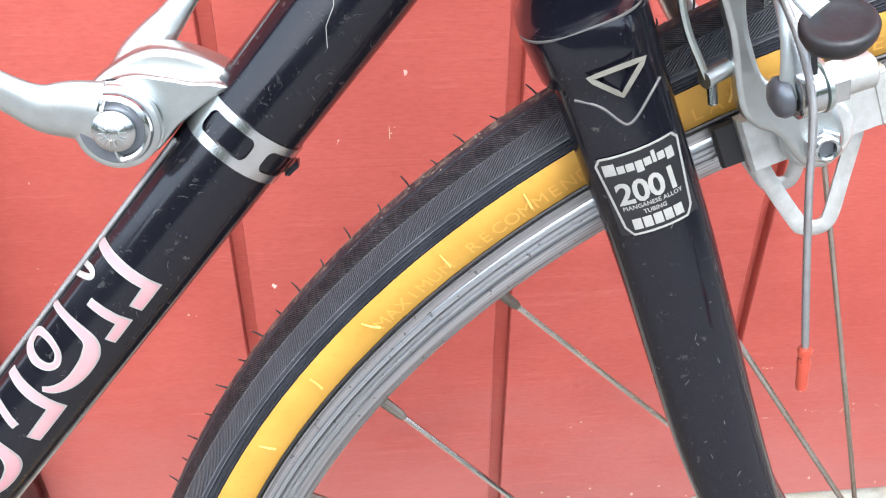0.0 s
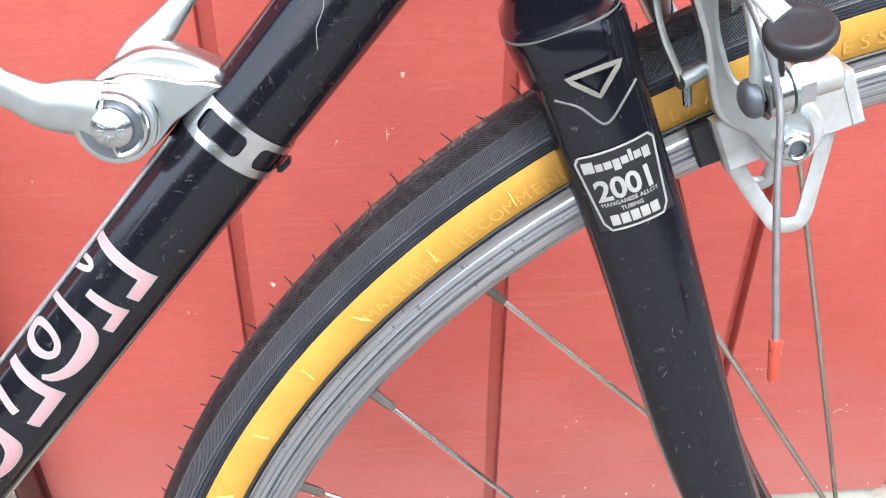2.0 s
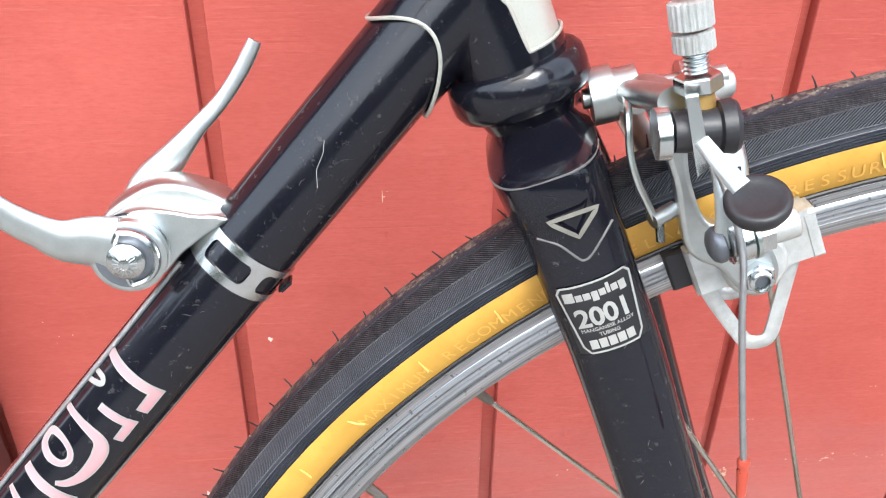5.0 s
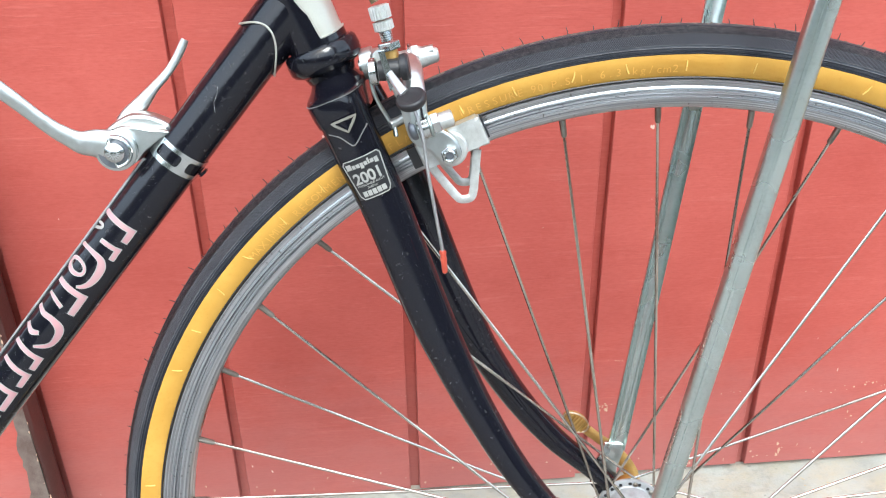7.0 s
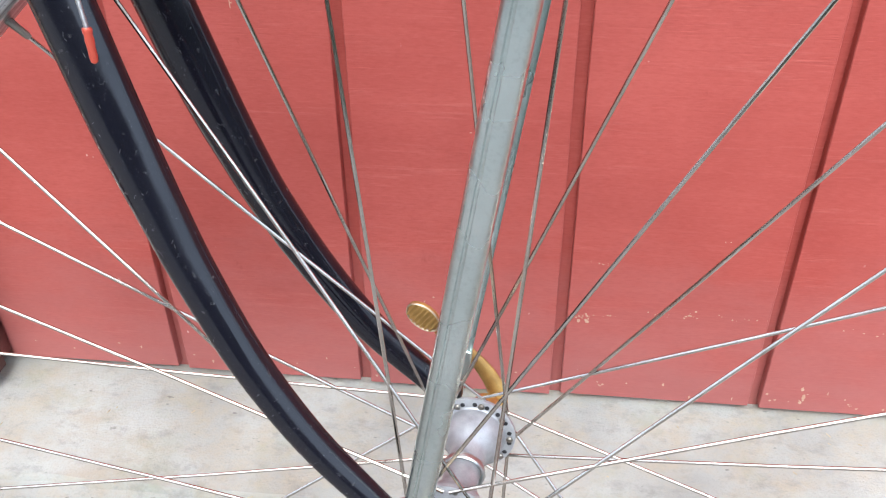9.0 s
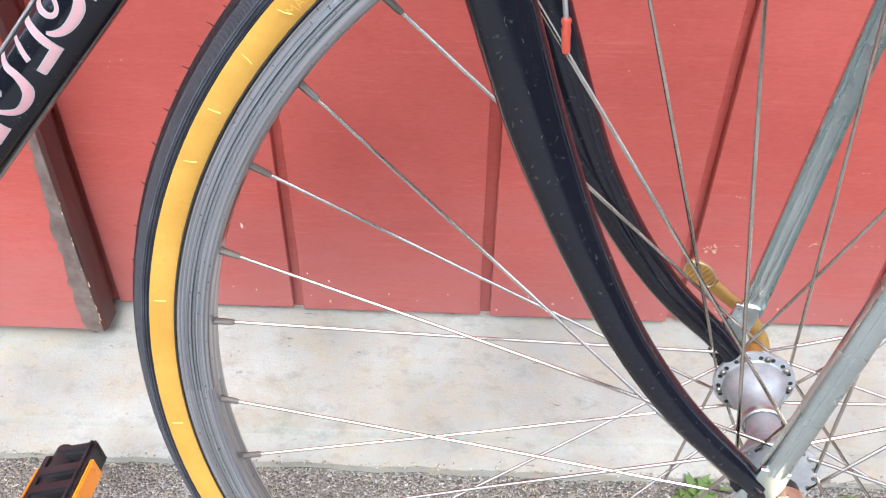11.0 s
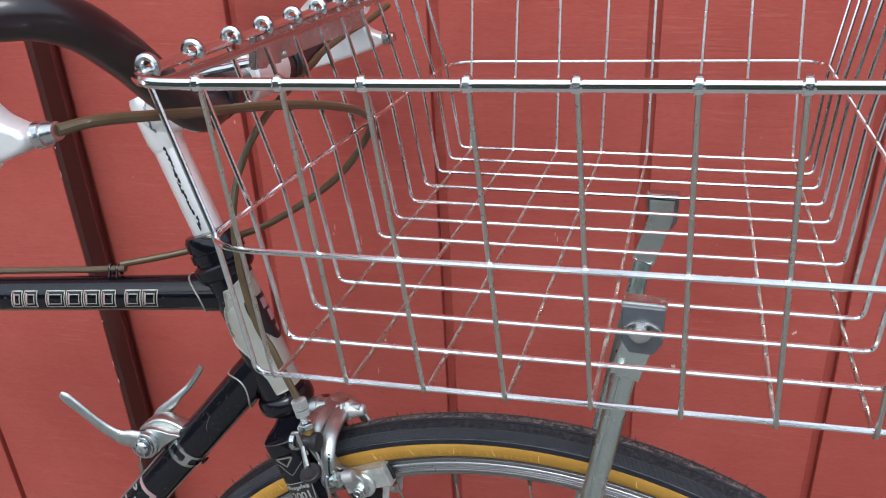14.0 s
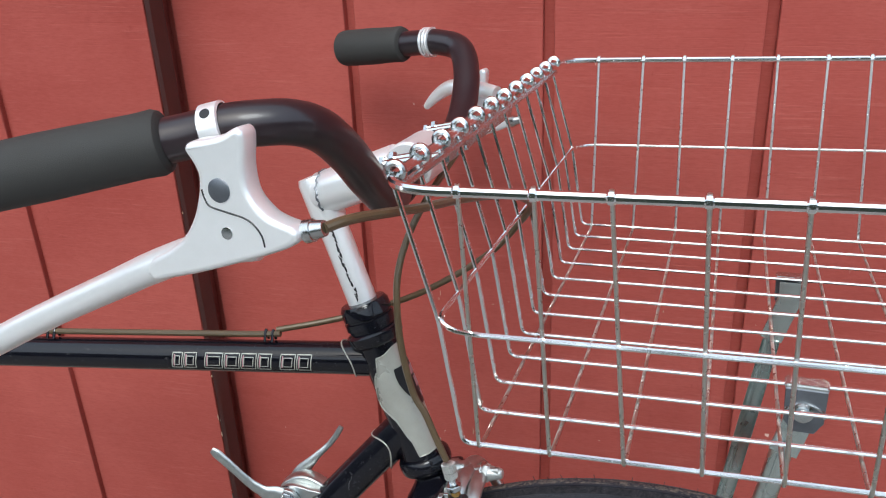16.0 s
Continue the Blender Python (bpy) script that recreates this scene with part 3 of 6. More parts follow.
# ---- ground and building ----
def ground_sheet():
    n, size = 90, 0.9
    verts = []
    for i in range(n + 1):
        for j in range(n + 1):
            x, y = -size + 2 * size * i / n, -size + 2 * size * j / n
            # rings of cells grow towards the horizon
            fx, fy = (math.copysign(abs(x / size) ** 3 * 400, x) + x, math.copysign(abs(y / size) ** 3 * 400, y) + y)
            h = 0.004 * noise.noise((fx * 3, fy * 3, 0)) + 0.0025 * noise.noise((fx * 12, fy * 12, 3)) if abs(fx) < 3 and abs(fy) < 3 else 0
            verts.append((fx, fy, GROUND_Z - 0.003 + h))
    faces = [(i * (n + 1) + j, (i + 1) * (n + 1) + j, (i + 1) * (n + 1) + j + 1, i * (n + 1) + j + 1) for i in range(n) for j in range(n)]
    return verts, faces


ground = thing("ground", Matrix(), "worn aggregate ground with dust and litter", "ground", "structure", mesh=mesh_of("ground", ground_sheet(), GROUND))


def apron_mesh():
    """A pale concrete footing strip along the wall with an uneven, crumbled front edge."""
    nx, rows = 420, [0.45, 0.34, 0.30, 0.27, 0.2440]
    verts, faces = [], []
    for i in range(nx + 1):
        x = -3 + 6 * i / nx
        e = 0.006 * noise.noise((x * 5, 1, 0)) + 0.003 * noise.noise((x * 22, 5, 0))
        col = [(x, y + (e if k > 1 else 0), 0.034 - 0.023 * (0.383 - y) / 0.17 + 0.0012 * noise.noise((x * 15, y * 15, 2))) for k, y in enumerate(rows)]
        f = 0.004 * noise.noise((x * 11, 9, 0)) + 0.003 * noise.noise((x * 47, 3, 0))
        col += [(x, 0.2415 + e, 0.0128), (x, 0.2395 + e, 0.0085), (x, 0.2330 + e + f * 0.5, 0.0062 + f * 0.15), (x, 0.2180 + f, 0.0030 + f * 0.25), (x, 0.2120 + f, -0.0010), (x, 0.2100 + f, -0.03)]
        verts += col
    m = len(rows) + 6
    for i in range(nx):
        for k in range(m - 1):
            faces.append((i * m + k, (i + 1) * m + k, (i + 1) * m + k + 1, i * m + k + 1))
    return verts, faces


thing("footing", Matrix(), "pale stained concrete footing strip along the barn wall", "footing", "structure", mesh=mesh_of("footing", apron_mesh(), CONCRETE))

wall = thing("wall_north", Matrix(), "red-painted barn wall with upright grooved siding", "wall", "structure",
             mesh=mesh_of("wall_north", brick_box(-4.0, 4.0, WALL_Y + 0.0115, WALL_Y + 0.15, 0.0, 2.6), RED))

# unseen dark surround, behind the camera and to both sides, added to darken reflections
def dark_surround():
    n, verts, faces = 60, [], []
    for k in range(n + 1):
        a = math.pi * (1.02 + 0.96 * k / n)
        x, y = 9 * math.cos(a), 0.6 + 8 * math.sin(a)
        verts += [(x, y, -0.4), (x, y, 2.85 + 0.9 * noise.noise((k * 0.45, 3, 0)) + 0.5 * noise.noise((k * 1.7, 8, 0)))]
    for k in range(n):
        faces.append((2 * k, 2 * k + 2, 2 * k + 3, 2 * k + 1))
    return verts, faces


thing("backdrop", Matrix(), "unseen dark surround behind the camera, added to darken reflections", "backdrop", "structure", mesh=mesh_of("backdrop", dark_surround(), DARK_SURROUND))

# ---- sliding barn door in front of the wall ----
door = thing("door_1", Matrix(), "red-painted sliding barn door with a dark worn edge", "door", "structure",
             mesh=mesh_of("door_1", brick_box(-2.6, -0.5405, 0.342, 0.362, 0.052, 2.3), RED))


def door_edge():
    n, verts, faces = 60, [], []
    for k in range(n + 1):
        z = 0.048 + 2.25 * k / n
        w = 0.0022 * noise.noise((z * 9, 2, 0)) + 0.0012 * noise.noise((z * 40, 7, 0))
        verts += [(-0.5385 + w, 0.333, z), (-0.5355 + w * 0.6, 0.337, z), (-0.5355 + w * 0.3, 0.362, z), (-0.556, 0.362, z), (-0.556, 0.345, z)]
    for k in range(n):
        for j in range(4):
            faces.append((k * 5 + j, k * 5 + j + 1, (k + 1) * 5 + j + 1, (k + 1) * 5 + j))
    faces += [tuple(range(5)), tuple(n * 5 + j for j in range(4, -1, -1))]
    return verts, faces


part("door_edge", door_edge(), DARK_SIDE, door, "dark red-brown edge board of the door")


def worn_strip():
    n, verts, faces = 40, [], []
    for k in range(n + 1):
        t = k / n
        z = 0.0495 + 0.30 * t
        w = 0.019 * (1 - t ** 2) + 0.004 * noise.noise((z * 30, 4, 0)) + 0.003 * noise.noise((z * 90, 9, 0))
        verts += [(-0.5395 - max(0.001, w), 0.3328, z), (-0.5390, 0.3322, z), (-0.5388, 0.3345, z)]
    for k in range(n):
        faces += [(3 * k, 3 * k + 1, 3 * k + 4, 3 * k + 3), (3 * k + 1, 3 * k + 2, 3 * k + 5, 3 * k + 4)]
    return verts, faces


part("worn_strip", worn_strip(), WEATHERED, door, "bare weathered wood at the door's lower corner")

# ---- bicycle ----
bicycle = thing("bicycle", BIKE @ Matrix.Translation((0, 0, -0.349)), "black road bicycle with amber-walled tyre leaning on the wall", "bicycle")

# front wheel
RIM_PROFILE = [(0.3050, -0.0045), (0.3053, -0.0070), (0.3068, -0.0088), (0.3092, -0.0098), (0.3112, -0.0104), (0.3116, -0.0098), (0.3120, -0.0105), (0.3130, -0.0106), (0.3134, -0.0100), (0.3138, -0.0107), (0.3148, -0.0108),
               (0.3152, -0.0102), (0.3156, -0.0109), (0.3172, -0.0110), (0.3176, -0.0106), (0.3180, -0.0110), (0.3200, -0.0110), (0.3210, -0.0118), (0.3217, -0.0110), (0.3215, -0.0090), (0.3120, -0.0080)]
RIM_PROFILE = RIM_PROFILE + [(r, -y) for r, y in reversed(RIM_PROFILE)]
front_wheel = part("front_wheel", wheel_ring(RIM_PROFILE), RIM, bicycle, "brushed alloy wheel rim", BIKE, 50)


def tyre_arc(a0, a1, n, ribs=()):
    """Section of the tyre: angle 0 is the crown, 90 the flank."""
    out = []
    for k in range(n + 1):
        a = a0 + (a1 - a0) * k / n
        d = max([q for r, h, q in ribs if abs(abs(a) - r) <= h], default=0)
        out.append((0.3340 + (0.0150 - d) * math.cos(radians(a)), (0.0148 - d) * math.sin(radians(a))))
    return out


TREAD = tyre_arc(-93, 93, 186, ((19.5, 1.0, 0.0006), (43.8, 0.6, 0.0005), (70.5, 2.4, 0.0003), (75.5, 0.9, 0.0006), (79, 0.9, 0.0006), (82.5, 0.9, 0.0006), (86, 0.6, 0.0006)))
part("tyre", wheel_ring(TREAD + [(r - 0.0011, y * 0.9) for r, y in reversed(TREAD)]), TYRE, front_wheel, "black tyre tread with fine slanted grooves", BIKE, 60)
for s in (-1, 1):
    side = [(0.3349, s * 0.0149), (0.3330, s * 0.01505), (0.3305, s * 0.0147), (0.3275, s * 0.0138), (0.3248, s * 0.0125), (0.3228, s * 0.0113), (0.3216, s * 0.0104), (0.3216, s * 0.008), (0.334, s * 0.0125)]
    part("sidewall", wheel_ring(side), GUM, front_wheel, "amber gum tyre sidewall", BIKE, 60)
for s in (-1, 1):
    part("bead_line", sweep([(0.3222 * math.cos(t), s * 0.0117, 0.3222 * math.sin(t)) for t in [2 * math.pi * k / 180 for k in range(180)]], 0.0006, 6, closed=True), RUBBER, front_wheel, "dark seam where tyre meets rim", BIKE)


def tyre_nibs():
    """Thin rubber hairs left by the mould, along both edges of the crown."""
    out = []
    for k in range(180):
        for s in (1,):
            a = radians(1.15 + 2 * k + 0.25 * math.sin(k * 7.3 + s))
            if 250 < math.degrees(a) < 290:
                continue
            r0 = 0.3484
            b = Vector((r0 * math.cos(a), s * 0.0025, r0 * math.sin(a)))
            l = 0.0034 + 0.0010 * math.sin(k * 3.1 + s)
            lean = a + 0.004 * math.sin(k * 5.7)
            e = Vector(((r0 + l) * math.cos(lean), s * 0.0030, (r0 + l) * math.sin(lean)))
            out.append(sweep([b, b.lerp(e, 0.5) + Vector((0.0002, 0, 0)), e], [0.00038, 0.0003, 0.0002], 5))
    return joined(*out)


part("tread_hair", tyre_nibs(), RUBBER, front_wheel, "thin rubber mould hairs on the tread edges", BIKE)
def tread_crumbs():
    out, r4 = [], random.Random(5)
    for k in range(1500):
        a, y, s = r4.uniform(0, 2 * math.pi), r4.gauss(0, 0.0030), r4.uniform(0.0002, 0.0006)
        rr = 0.3340 + 0.01495 * math.cos(min(1.2, abs(y) / 0.0149))
        c = Vector((rr * math.cos(a), y, rr * math.sin(a)))
        t_, n_ = Vector((-math.sin(a), 0, math.cos(a))), Vector((math.cos(a), 0, math.sin(a)))
        vs = [c - t_ * s, c + t_ * s * r4.uniform(0.5, 1.6), c + Vector((0, s, 0)), c - Vector((0, s * 0.7, 0)), c + n_ * s * r4.uniform(0.5, 1.3)]
        out.append((vs, [(0, 2, 4), (2, 1, 4), (1, 3, 4), (3, 0, 4)]))
    return joined(*out)


part("tread_dust", tread_crumbs(), TREAD_DUST, front_wheel, "dry mud crumbs on the tread crown", BIKE)
for k in range(0, 68):
    if 150 < (89.2 + 5.28 * k) % 360 < 330 and k % 3:
        continue
    a = radians(89.2 + 5.28 * k)
    p = lambda r, y, da=0.0: Vector((r * math.cos(a + da), y, r * math.sin(a + da)))
    tilt = 0.004 * math.sin(k * 2.3)
    part("sidewall_nib", sweep([p(0.3262, -0.0137), p(0.3288, -0.0147, tilt), p(0.3318, -0.0154, tilt * 1.6)], [0.00042, 0.0004, 0.00025], 5), PALE_GUM, front_wheel, "", BIKE)


def arc_words(text, a0, a1, r, size):
    """Raised letters along the sidewall, from angle a0 to a1."""
    out = []
    for k, ch in enumerate(text):
        if ch == " ":
            continue
        a = radians(a0 + (a1 - a0) * k / max(1, len(text) - 1))
        v, f = words(ch, size)
        m = Matrix.Rotation(-(a - math.pi / 2), 4, "Y") @ Matrix.Translation((0, 0, r)) @ Matrix.Rotation(radians(90), 4, "X")
        flat = [m @ Vector((x, y, 0)) for x, y, z in v]

        def rise(p, d):
            rr = math.hypot(p.x, p.z)
            y = 0.0125 + (rr - 0.3248) * 0.42 if rr < 0.3305 else 0.0148
            return (p.x, -y - d, p.z)
        out.append(([rise(p, 0.0005) for p in flat], f))
    return joined(*out)


part("sidewall_lettering", joined(arc_words("MAXIMUM", 136.4, 131.6, 0.3268, 0.0062), arc_words("RECOMMENDED", 129.8, 121.4, 0.3268, 0.0062), arc_words("INFLATION", 119.9, 112.6, 0.3268, 0.0062),
     arc_words("PRESSURE", 110.4, 104.7, 0.3268, 0.0062), arc_words("90 P.S.I.", 103.4, 98.2, 0.3270, 0.0062), arc_words("6.3 kg/cm2", 96.9, 90.2, 0.3272, 0.0062)), RAISED_GUM, front_wheel, "raised lettering on the amber sidewall", BIKE)

# worn sticker on the inside of the rim
def rim_patch(a0, a1, y0, y1, lift):
    n, verts, faces = 14, [], []
    for k in range(n + 1):
        a = radians(a0 + (a1 - a0) * k / n)
        verts += [((0.3050 - lift) * math.cos(a), y0, (0.3050 - lift) * math.sin(a)), ((0.3050 - lift) * math.cos(a), y1, (0.3050 - lift) * math.sin(a))]
    return verts, [(2 * k, 2 * k + 1, 2 * k + 3, 2 * k + 2) for k in range(n)]


sticker = part("rim_sticker", rim_patch(153.3, 161.0, -0.0044, 0.0044, 0.0003), STICKER, front_wheel, "faded orange-red sticker inside the rim", BIKE)
for a in range(7):
    part("sticker_bar", rim_patch(154.0 + a * 0.95, 154.6 + a * 0.95, -0.0030, 0.0002 + 0.0008 * (a % 3), 0.0006), SILVER_INK, sticker, "", BIKE)

# spokes, laced three-cross to two flanges
HUB_Y = 0.011
DRILL = {0: -0.9, 1: -0.85, 2: -0.9, 3: -0.7, 4: -0.5, 6: 0.2, 7: 0.3, 9: 0.5, 29: 1.3, 30: 1.0, 31: 1.1, 32: 0.5, 34: -0.2, 35: -0.5}
for i in range(36):
    a = radians(92 + 10 * i + DRILL.get(i, 0))
    near = i % 2 == 1
    s = {0: -1, 1: 1, 2: 1, 3: -1}[i % 4]
    h = radians(92 + 10 * i) + s * radians(66)
    hub_p = Vector((0.0200 * math.cos(h), HUB_Y + (-0.034 if near else 0.034), 0.0200 * math.sin(h)))
    rim_p = Vector((0.3055 * math.cos(a), -0.0015 if near else 0.0015, 0.3055 * math.sin(a)))
    d = (hub_p - rim_p).normalized()
    bow = Vector((0, -0.002 if near else 0.002, 0))
    part("spoke", sweep([rim_p + d * 0.006, rim_p.lerp(hub_p, 0.5), hub_p + bow], 0.00098, 7), SPOKE, front_wheel, "", BIKE)
    part("nipple", lathe([(-0.003, 0.0021), (0.0005, 0.0021), (0.0022, 0.0019), (0.010, 0.0017), (0.0115, 0.0011)], rim_p, d, 8), NIPPLE, front_wheel, "", BIKE)
HUB = [(-0.0355, 0.006), (-0.0355, 0.0215), (-0.0350, 0.0228), (-0.0330, 0.0228), (-0.0325, 0.0215), (-0.0322, 0.0180), (-0.0315, 0.0172), (-0.0290, 0.0170), (-0.0240, 0.0158), (-0.0190, 0.0132), (-0.0160, 0.0108), (-0.0130, 0.0096), (0.0, 0.0092)]
HUB = HUB + [(-y, r) for y, r in reversed(HUB[:-1])]
part("hub", lathe(HUB, (0, HUB_Y, 0), (0, 1, 0), 40), HUB_METAL, front_wheel, "dull alloy hub shell", BIKE)
for s in (-1, 1):
    for k in range(18):
        a = radians(20 * k + (10 if s > 0 else 0))
        c = (0.0198 * math.cos(a), HUB_Y, 0.0198 * math.sin(a))
        part("flange_hole", lathe([(0.0354, 0.0014), (0.0357, 0.0013)], c, (0, s, 0), 8), NIPPLE, front_wheel, "", BIKE)
        part("flange_hole", lathe([(0.0326, 0.0014), (0.0321, 0.0013)], c, (0, s, 0), 8), INK, front_wheel, "", BIKE)
        if k % 2:
            part("spoke_head", lathe([(0.0322, 0.0017), (0.0312, 0.0019), (0.0304, 0.0012)], (0.0198 * math.cos(a + 0.16), HUB_Y, 0.0198 * math.sin(a + 0.16)), (0, s, 0), 8), NIPPLE, front_wheel, "", BIKE)
part("oil_clip", sweep([(0.0108 * math.cos(t), HUB_Y + 0.0015, 0.0108 * math.sin(t)) for t in [math.pi * k / 14 for k in range(28)]], 0.0011, 8, closed=True, flat=2.0), SATIN, front_wheel, "steel clip round the hub barrel", BIKE)
part("axle", joined(lathe([(-0.072, 0.0045), (0.062, 0.0045)], (0, 0, 0), (0, 1, 0), 14), lathe([(-0.049, 0.0085), (-0.044, 0.0105), (-0.0355, 0.0105)], (0, 0, 0), (0, 1, 0), 20),
                    lathe([(0.0355, 0.0105), (0.044, 0.0105), (0.049, 0.0085)], (0, 0, 0), (0, 1, 0), 20)), RUBBER, front_wheel, "dark axle and cones", BIKE)

# fork
BLADE = [((-0.1805, -0.0255, 0.3190), 0.0140), ((-0.1700, -0.0255, 0.2900), 0.0140), ((-0.1570, -0.0262, 0.2570), 0.0136), ((-0.1360, -0.0300, 0.1960), 0.0128), ((-0.1210, -0.0335, 0.1600), 0.0112),
         ((-0.1070, -0.0370, 0.1310), 0.0100), ((-0.0855, -0.0412, 0.0930), 0.0088), ((-0.0590, -0.0450, 0.0585), 0.0079), ((-0.0305, -0.0480, 0.0310), 0.0068), ((-0.0150, -0.0485, 0.0165), 0.0060)]
FLATS = [0.62, 0.62, 0.64, 0.72, 0.82, 0.92, 1.0, 1.0, 1.0, 1.0]
# the far blade is bent a little further forward and outward
FAR_SET = [0.000, 0.004, 0.006, 0.006, 0.005, 0.004, 0.004, 0.003, 0.002, 0.000]
fork = None
for s in (1, -1):
    pts = [(x + (f if s < 0 else 0), y * s + (f * 0.5 if s < 0 else 0), z) for ((x, y, z), r), f in zip(BLADE, FAR_SET)]
    blade = joined(sweep(pts, [r * (1 if s > 0 else 1.08) for p, r in BLADE], 24, smooth=5, flat=FLATS))
    if fork is None:
        crown = []
        for h, a, b, n in ((0.0300, 0.0124, 0.0124, 2), (0.0225, 0.0124, 0.0126, 2), (0.0195, 0.0128, 0.0150, 2), (0.0170, 0.0140, 0.0205, 2.2), (0.0150, 0.0155, 0.0275, 2.6), (0.0138, 0.0163, 0.0325, 3), (0.0125, 0.0166, 0.0345, 3.2),
                           (0.0100, 0.0164, 0.0350, 3.4), (0.0040, 0.0158, 0.0348, 3.6), (-0.0005, 0.0152, 0.0340, 3.6)):
            c = STEER + STEER_UP * h
            fx = Vector((STEER_UP.z, 0, -STEER_UP.x))
            ring = []
            for j in range(40):
                t = 2 * math.pi * j / 40
                ct, st = math.cos(t), math.sin(t)
                ring.append(c + fx * (a * math.copysign(abs(ct) ** (2 / n), ct)) + Vector((0, b * math.copysign(abs(st) ** (2 / n), st), 0)))
            crown.append(ring)
        cv = [p for ring in crown for p in ring]
        cf = [(k * 40 + j, k * 40 + (j + 1) % 40, (k + 1) * 40 + (j + 1) % 40, (k + 1) * 40 + j) for k in range(len(crown) - 1) for j in range(40)]
        cf += [tuple(range(39, -1, -1)), tuple((len(crown) - 1) * 40 + j for j in range(40))]
        fork = part("fork", (cv, cf), FRAME_PAINT, bicycle, "black fork crown with sloping shoulders", BIKE, 40)
        rim_edge = [c_ for c_ in crown[6][22:39]]
        part("worn_edge", sweep(rim_edge, [0.00016 + 0.00022 * abs(math.sin(k * 2.7)) for k in range(len(rim_edge))], 6, smooth=3), DULL_FLECK, fork, "paint worn to grey along the crown's edge", BIKE)
    part("fork_blade", blade, FRAME_PAINT, fork, "", BIKE)
    part("dropout", slab([(-0.026, 0.024), (-0.016, 0.020), (-0.004, 0.011), (0.009, 0.006), (0.010, -0.006), (0.002, -0.011), (-0.010, -0.009), (-0.018, 0.004), (-0.028, 0.017)], s * -0.0465, s * -0.0515, 0.0006), FRAME_PAINT, fork, "", BIKE)


def flank(x, z, lift=0.0003):
    """The point of the near fork blade's outer face at x and z of the wheel's frame."""
    for (p, r0), (q, r1) in zip(BLADE, BLADE[1:]):
        if q[2] <= z <= p[2] or (z > BLADE[0][0][2] and p is BLADE[0][0]):
            t = (p[2] - z) / (p[2] - q[2])
            c, r = Vector(p).lerp(Vector(q), t), r0 + (r1 - r0) * t
            d = (Vector(q) - Vector(p)).normalized()
            u = (x - c.x) * -d.z
            u = max(-0.97 * r, min(0.97 * r, u))
            k = BLADE.index((p, r0))
            fl = FLATS[k] + (FLATS[k + 1] - FLATS[k]) * t
            return Vector((x, c.y - fl * math.sqrt(max(0.0, r * r - u * u)) - lift, z))
    return Vector((x, -0.045, z))


def on_blade(piece, cx, cz, turn, lift):
    """Lays flat lettering (x, y) on the near fork blade round (cx, cz), turned by so many degrees."""
    c, s = math.cos(radians(turn)), math.sin(radians(turn))
    return [tuple(flank(cx + x * c - y * s, cz + x * s + y * c, lift)) for x, y, *_ in piece[0]], piece[1]


def strip(pts, width, closed=False, n=4):
    """A flat ribbon along points in the plane, finely divided so that it can follow a curved surface."""
    p = [Vector((*q[:2], 0)) for q in pts]
    fine = []
    m = len(p)
    for k in range(m if closed else m - 1):
        for j in range(n):
            fine.append(p[k].lerp(p[(k + 1) % m], j / n))
    if not closed:
        fine.append(p[-1])
    m = len(fine)
    verts, faces = [], []
    for k in range(m):
        a, b = (fine[k - 1], fine[(k + 1) % m]) if closed else (fine[max(k - 1, 0)], fine[min(k + 1, m - 1)])
        d = (b - a).normalized()
        w = Vector((-d.y, d.x, 0)) * (width / 2)
        verts += [tuple(fine[k] + w), tuple(fine[k] - w)]
    for k in range(m if closed else m - 1):
        q = (k + 1) % m
        faces.append((2 * k, 2 * k + 1, 2 * q + 1, 2 * q))
    return verts, faces


def patch(x0, x1, y0, y1, nx=10, ny=6, slant=0.0):
    verts = [(x0 + (x1 - x0) * i / nx + slant * (y0 + (y1 - y0) * j / ny), y0 + (y1 - y0) * j / ny) for i in range(nx + 1) for j in range(ny + 1)]
    return verts, [(i * (ny + 1) + j, (i + 1) * (ny + 1) + j, (i + 1) * (ny + 1) + j + 1, i * (ny + 1) + j + 1) for i in range(nx) for j in range(ny)]


# maker's label on the fork blade
LX, LZ, LT = -0.1648, 0.2782, 22.0
label = part("label", on_blade(patch(-0.0105, 0.0105, -0.0115, 0.0113, 12, 12), LX, LZ, LT, 0.00025), INK, fork, "black and silver tubing label with lettering", BIKE)
EDGE = [(-0.0107, 0.0095), (-0.0095, 0.0112), (0.0095, 0.0112), (0.0107, 0.0095), (0.0097, 0.0000), (0.0088, -0.0090), (0.0072, -0.0114), (-0.0072, -0.0114), (-0.0088, -0.0090), (-0.0097, 0.0000)]
part("label_border", on_blade(strip(EDGE, 0.00062, True, 6), LX, LZ, LT, 0.0005), SILVER_INK, label, "", BIKE)
rows = [on_blade(words("2001", 0.0086, 0.96, 0.00022), LX, LZ + 0.0002, LT, 0.0005)]
rows += [on_blade([(x, y - 0.0036, 0) for x, y, z in v] and ([(x, y - 0.0037, 0) for x, y, z in v], f), LX, LZ, LT, 0.0005) for v, f in [words("MANGANESE ALLOY", 0.00165, 1.05, 0.00003)]]
rows += [on_blade(([(x, y - 0.0056, 0) for x, y, z in v], f), LX, LZ, LT, 0.0005) for v, f in [words("TUBING", 0.00165, 1.05, 0.00003)]]
x = -0.0094
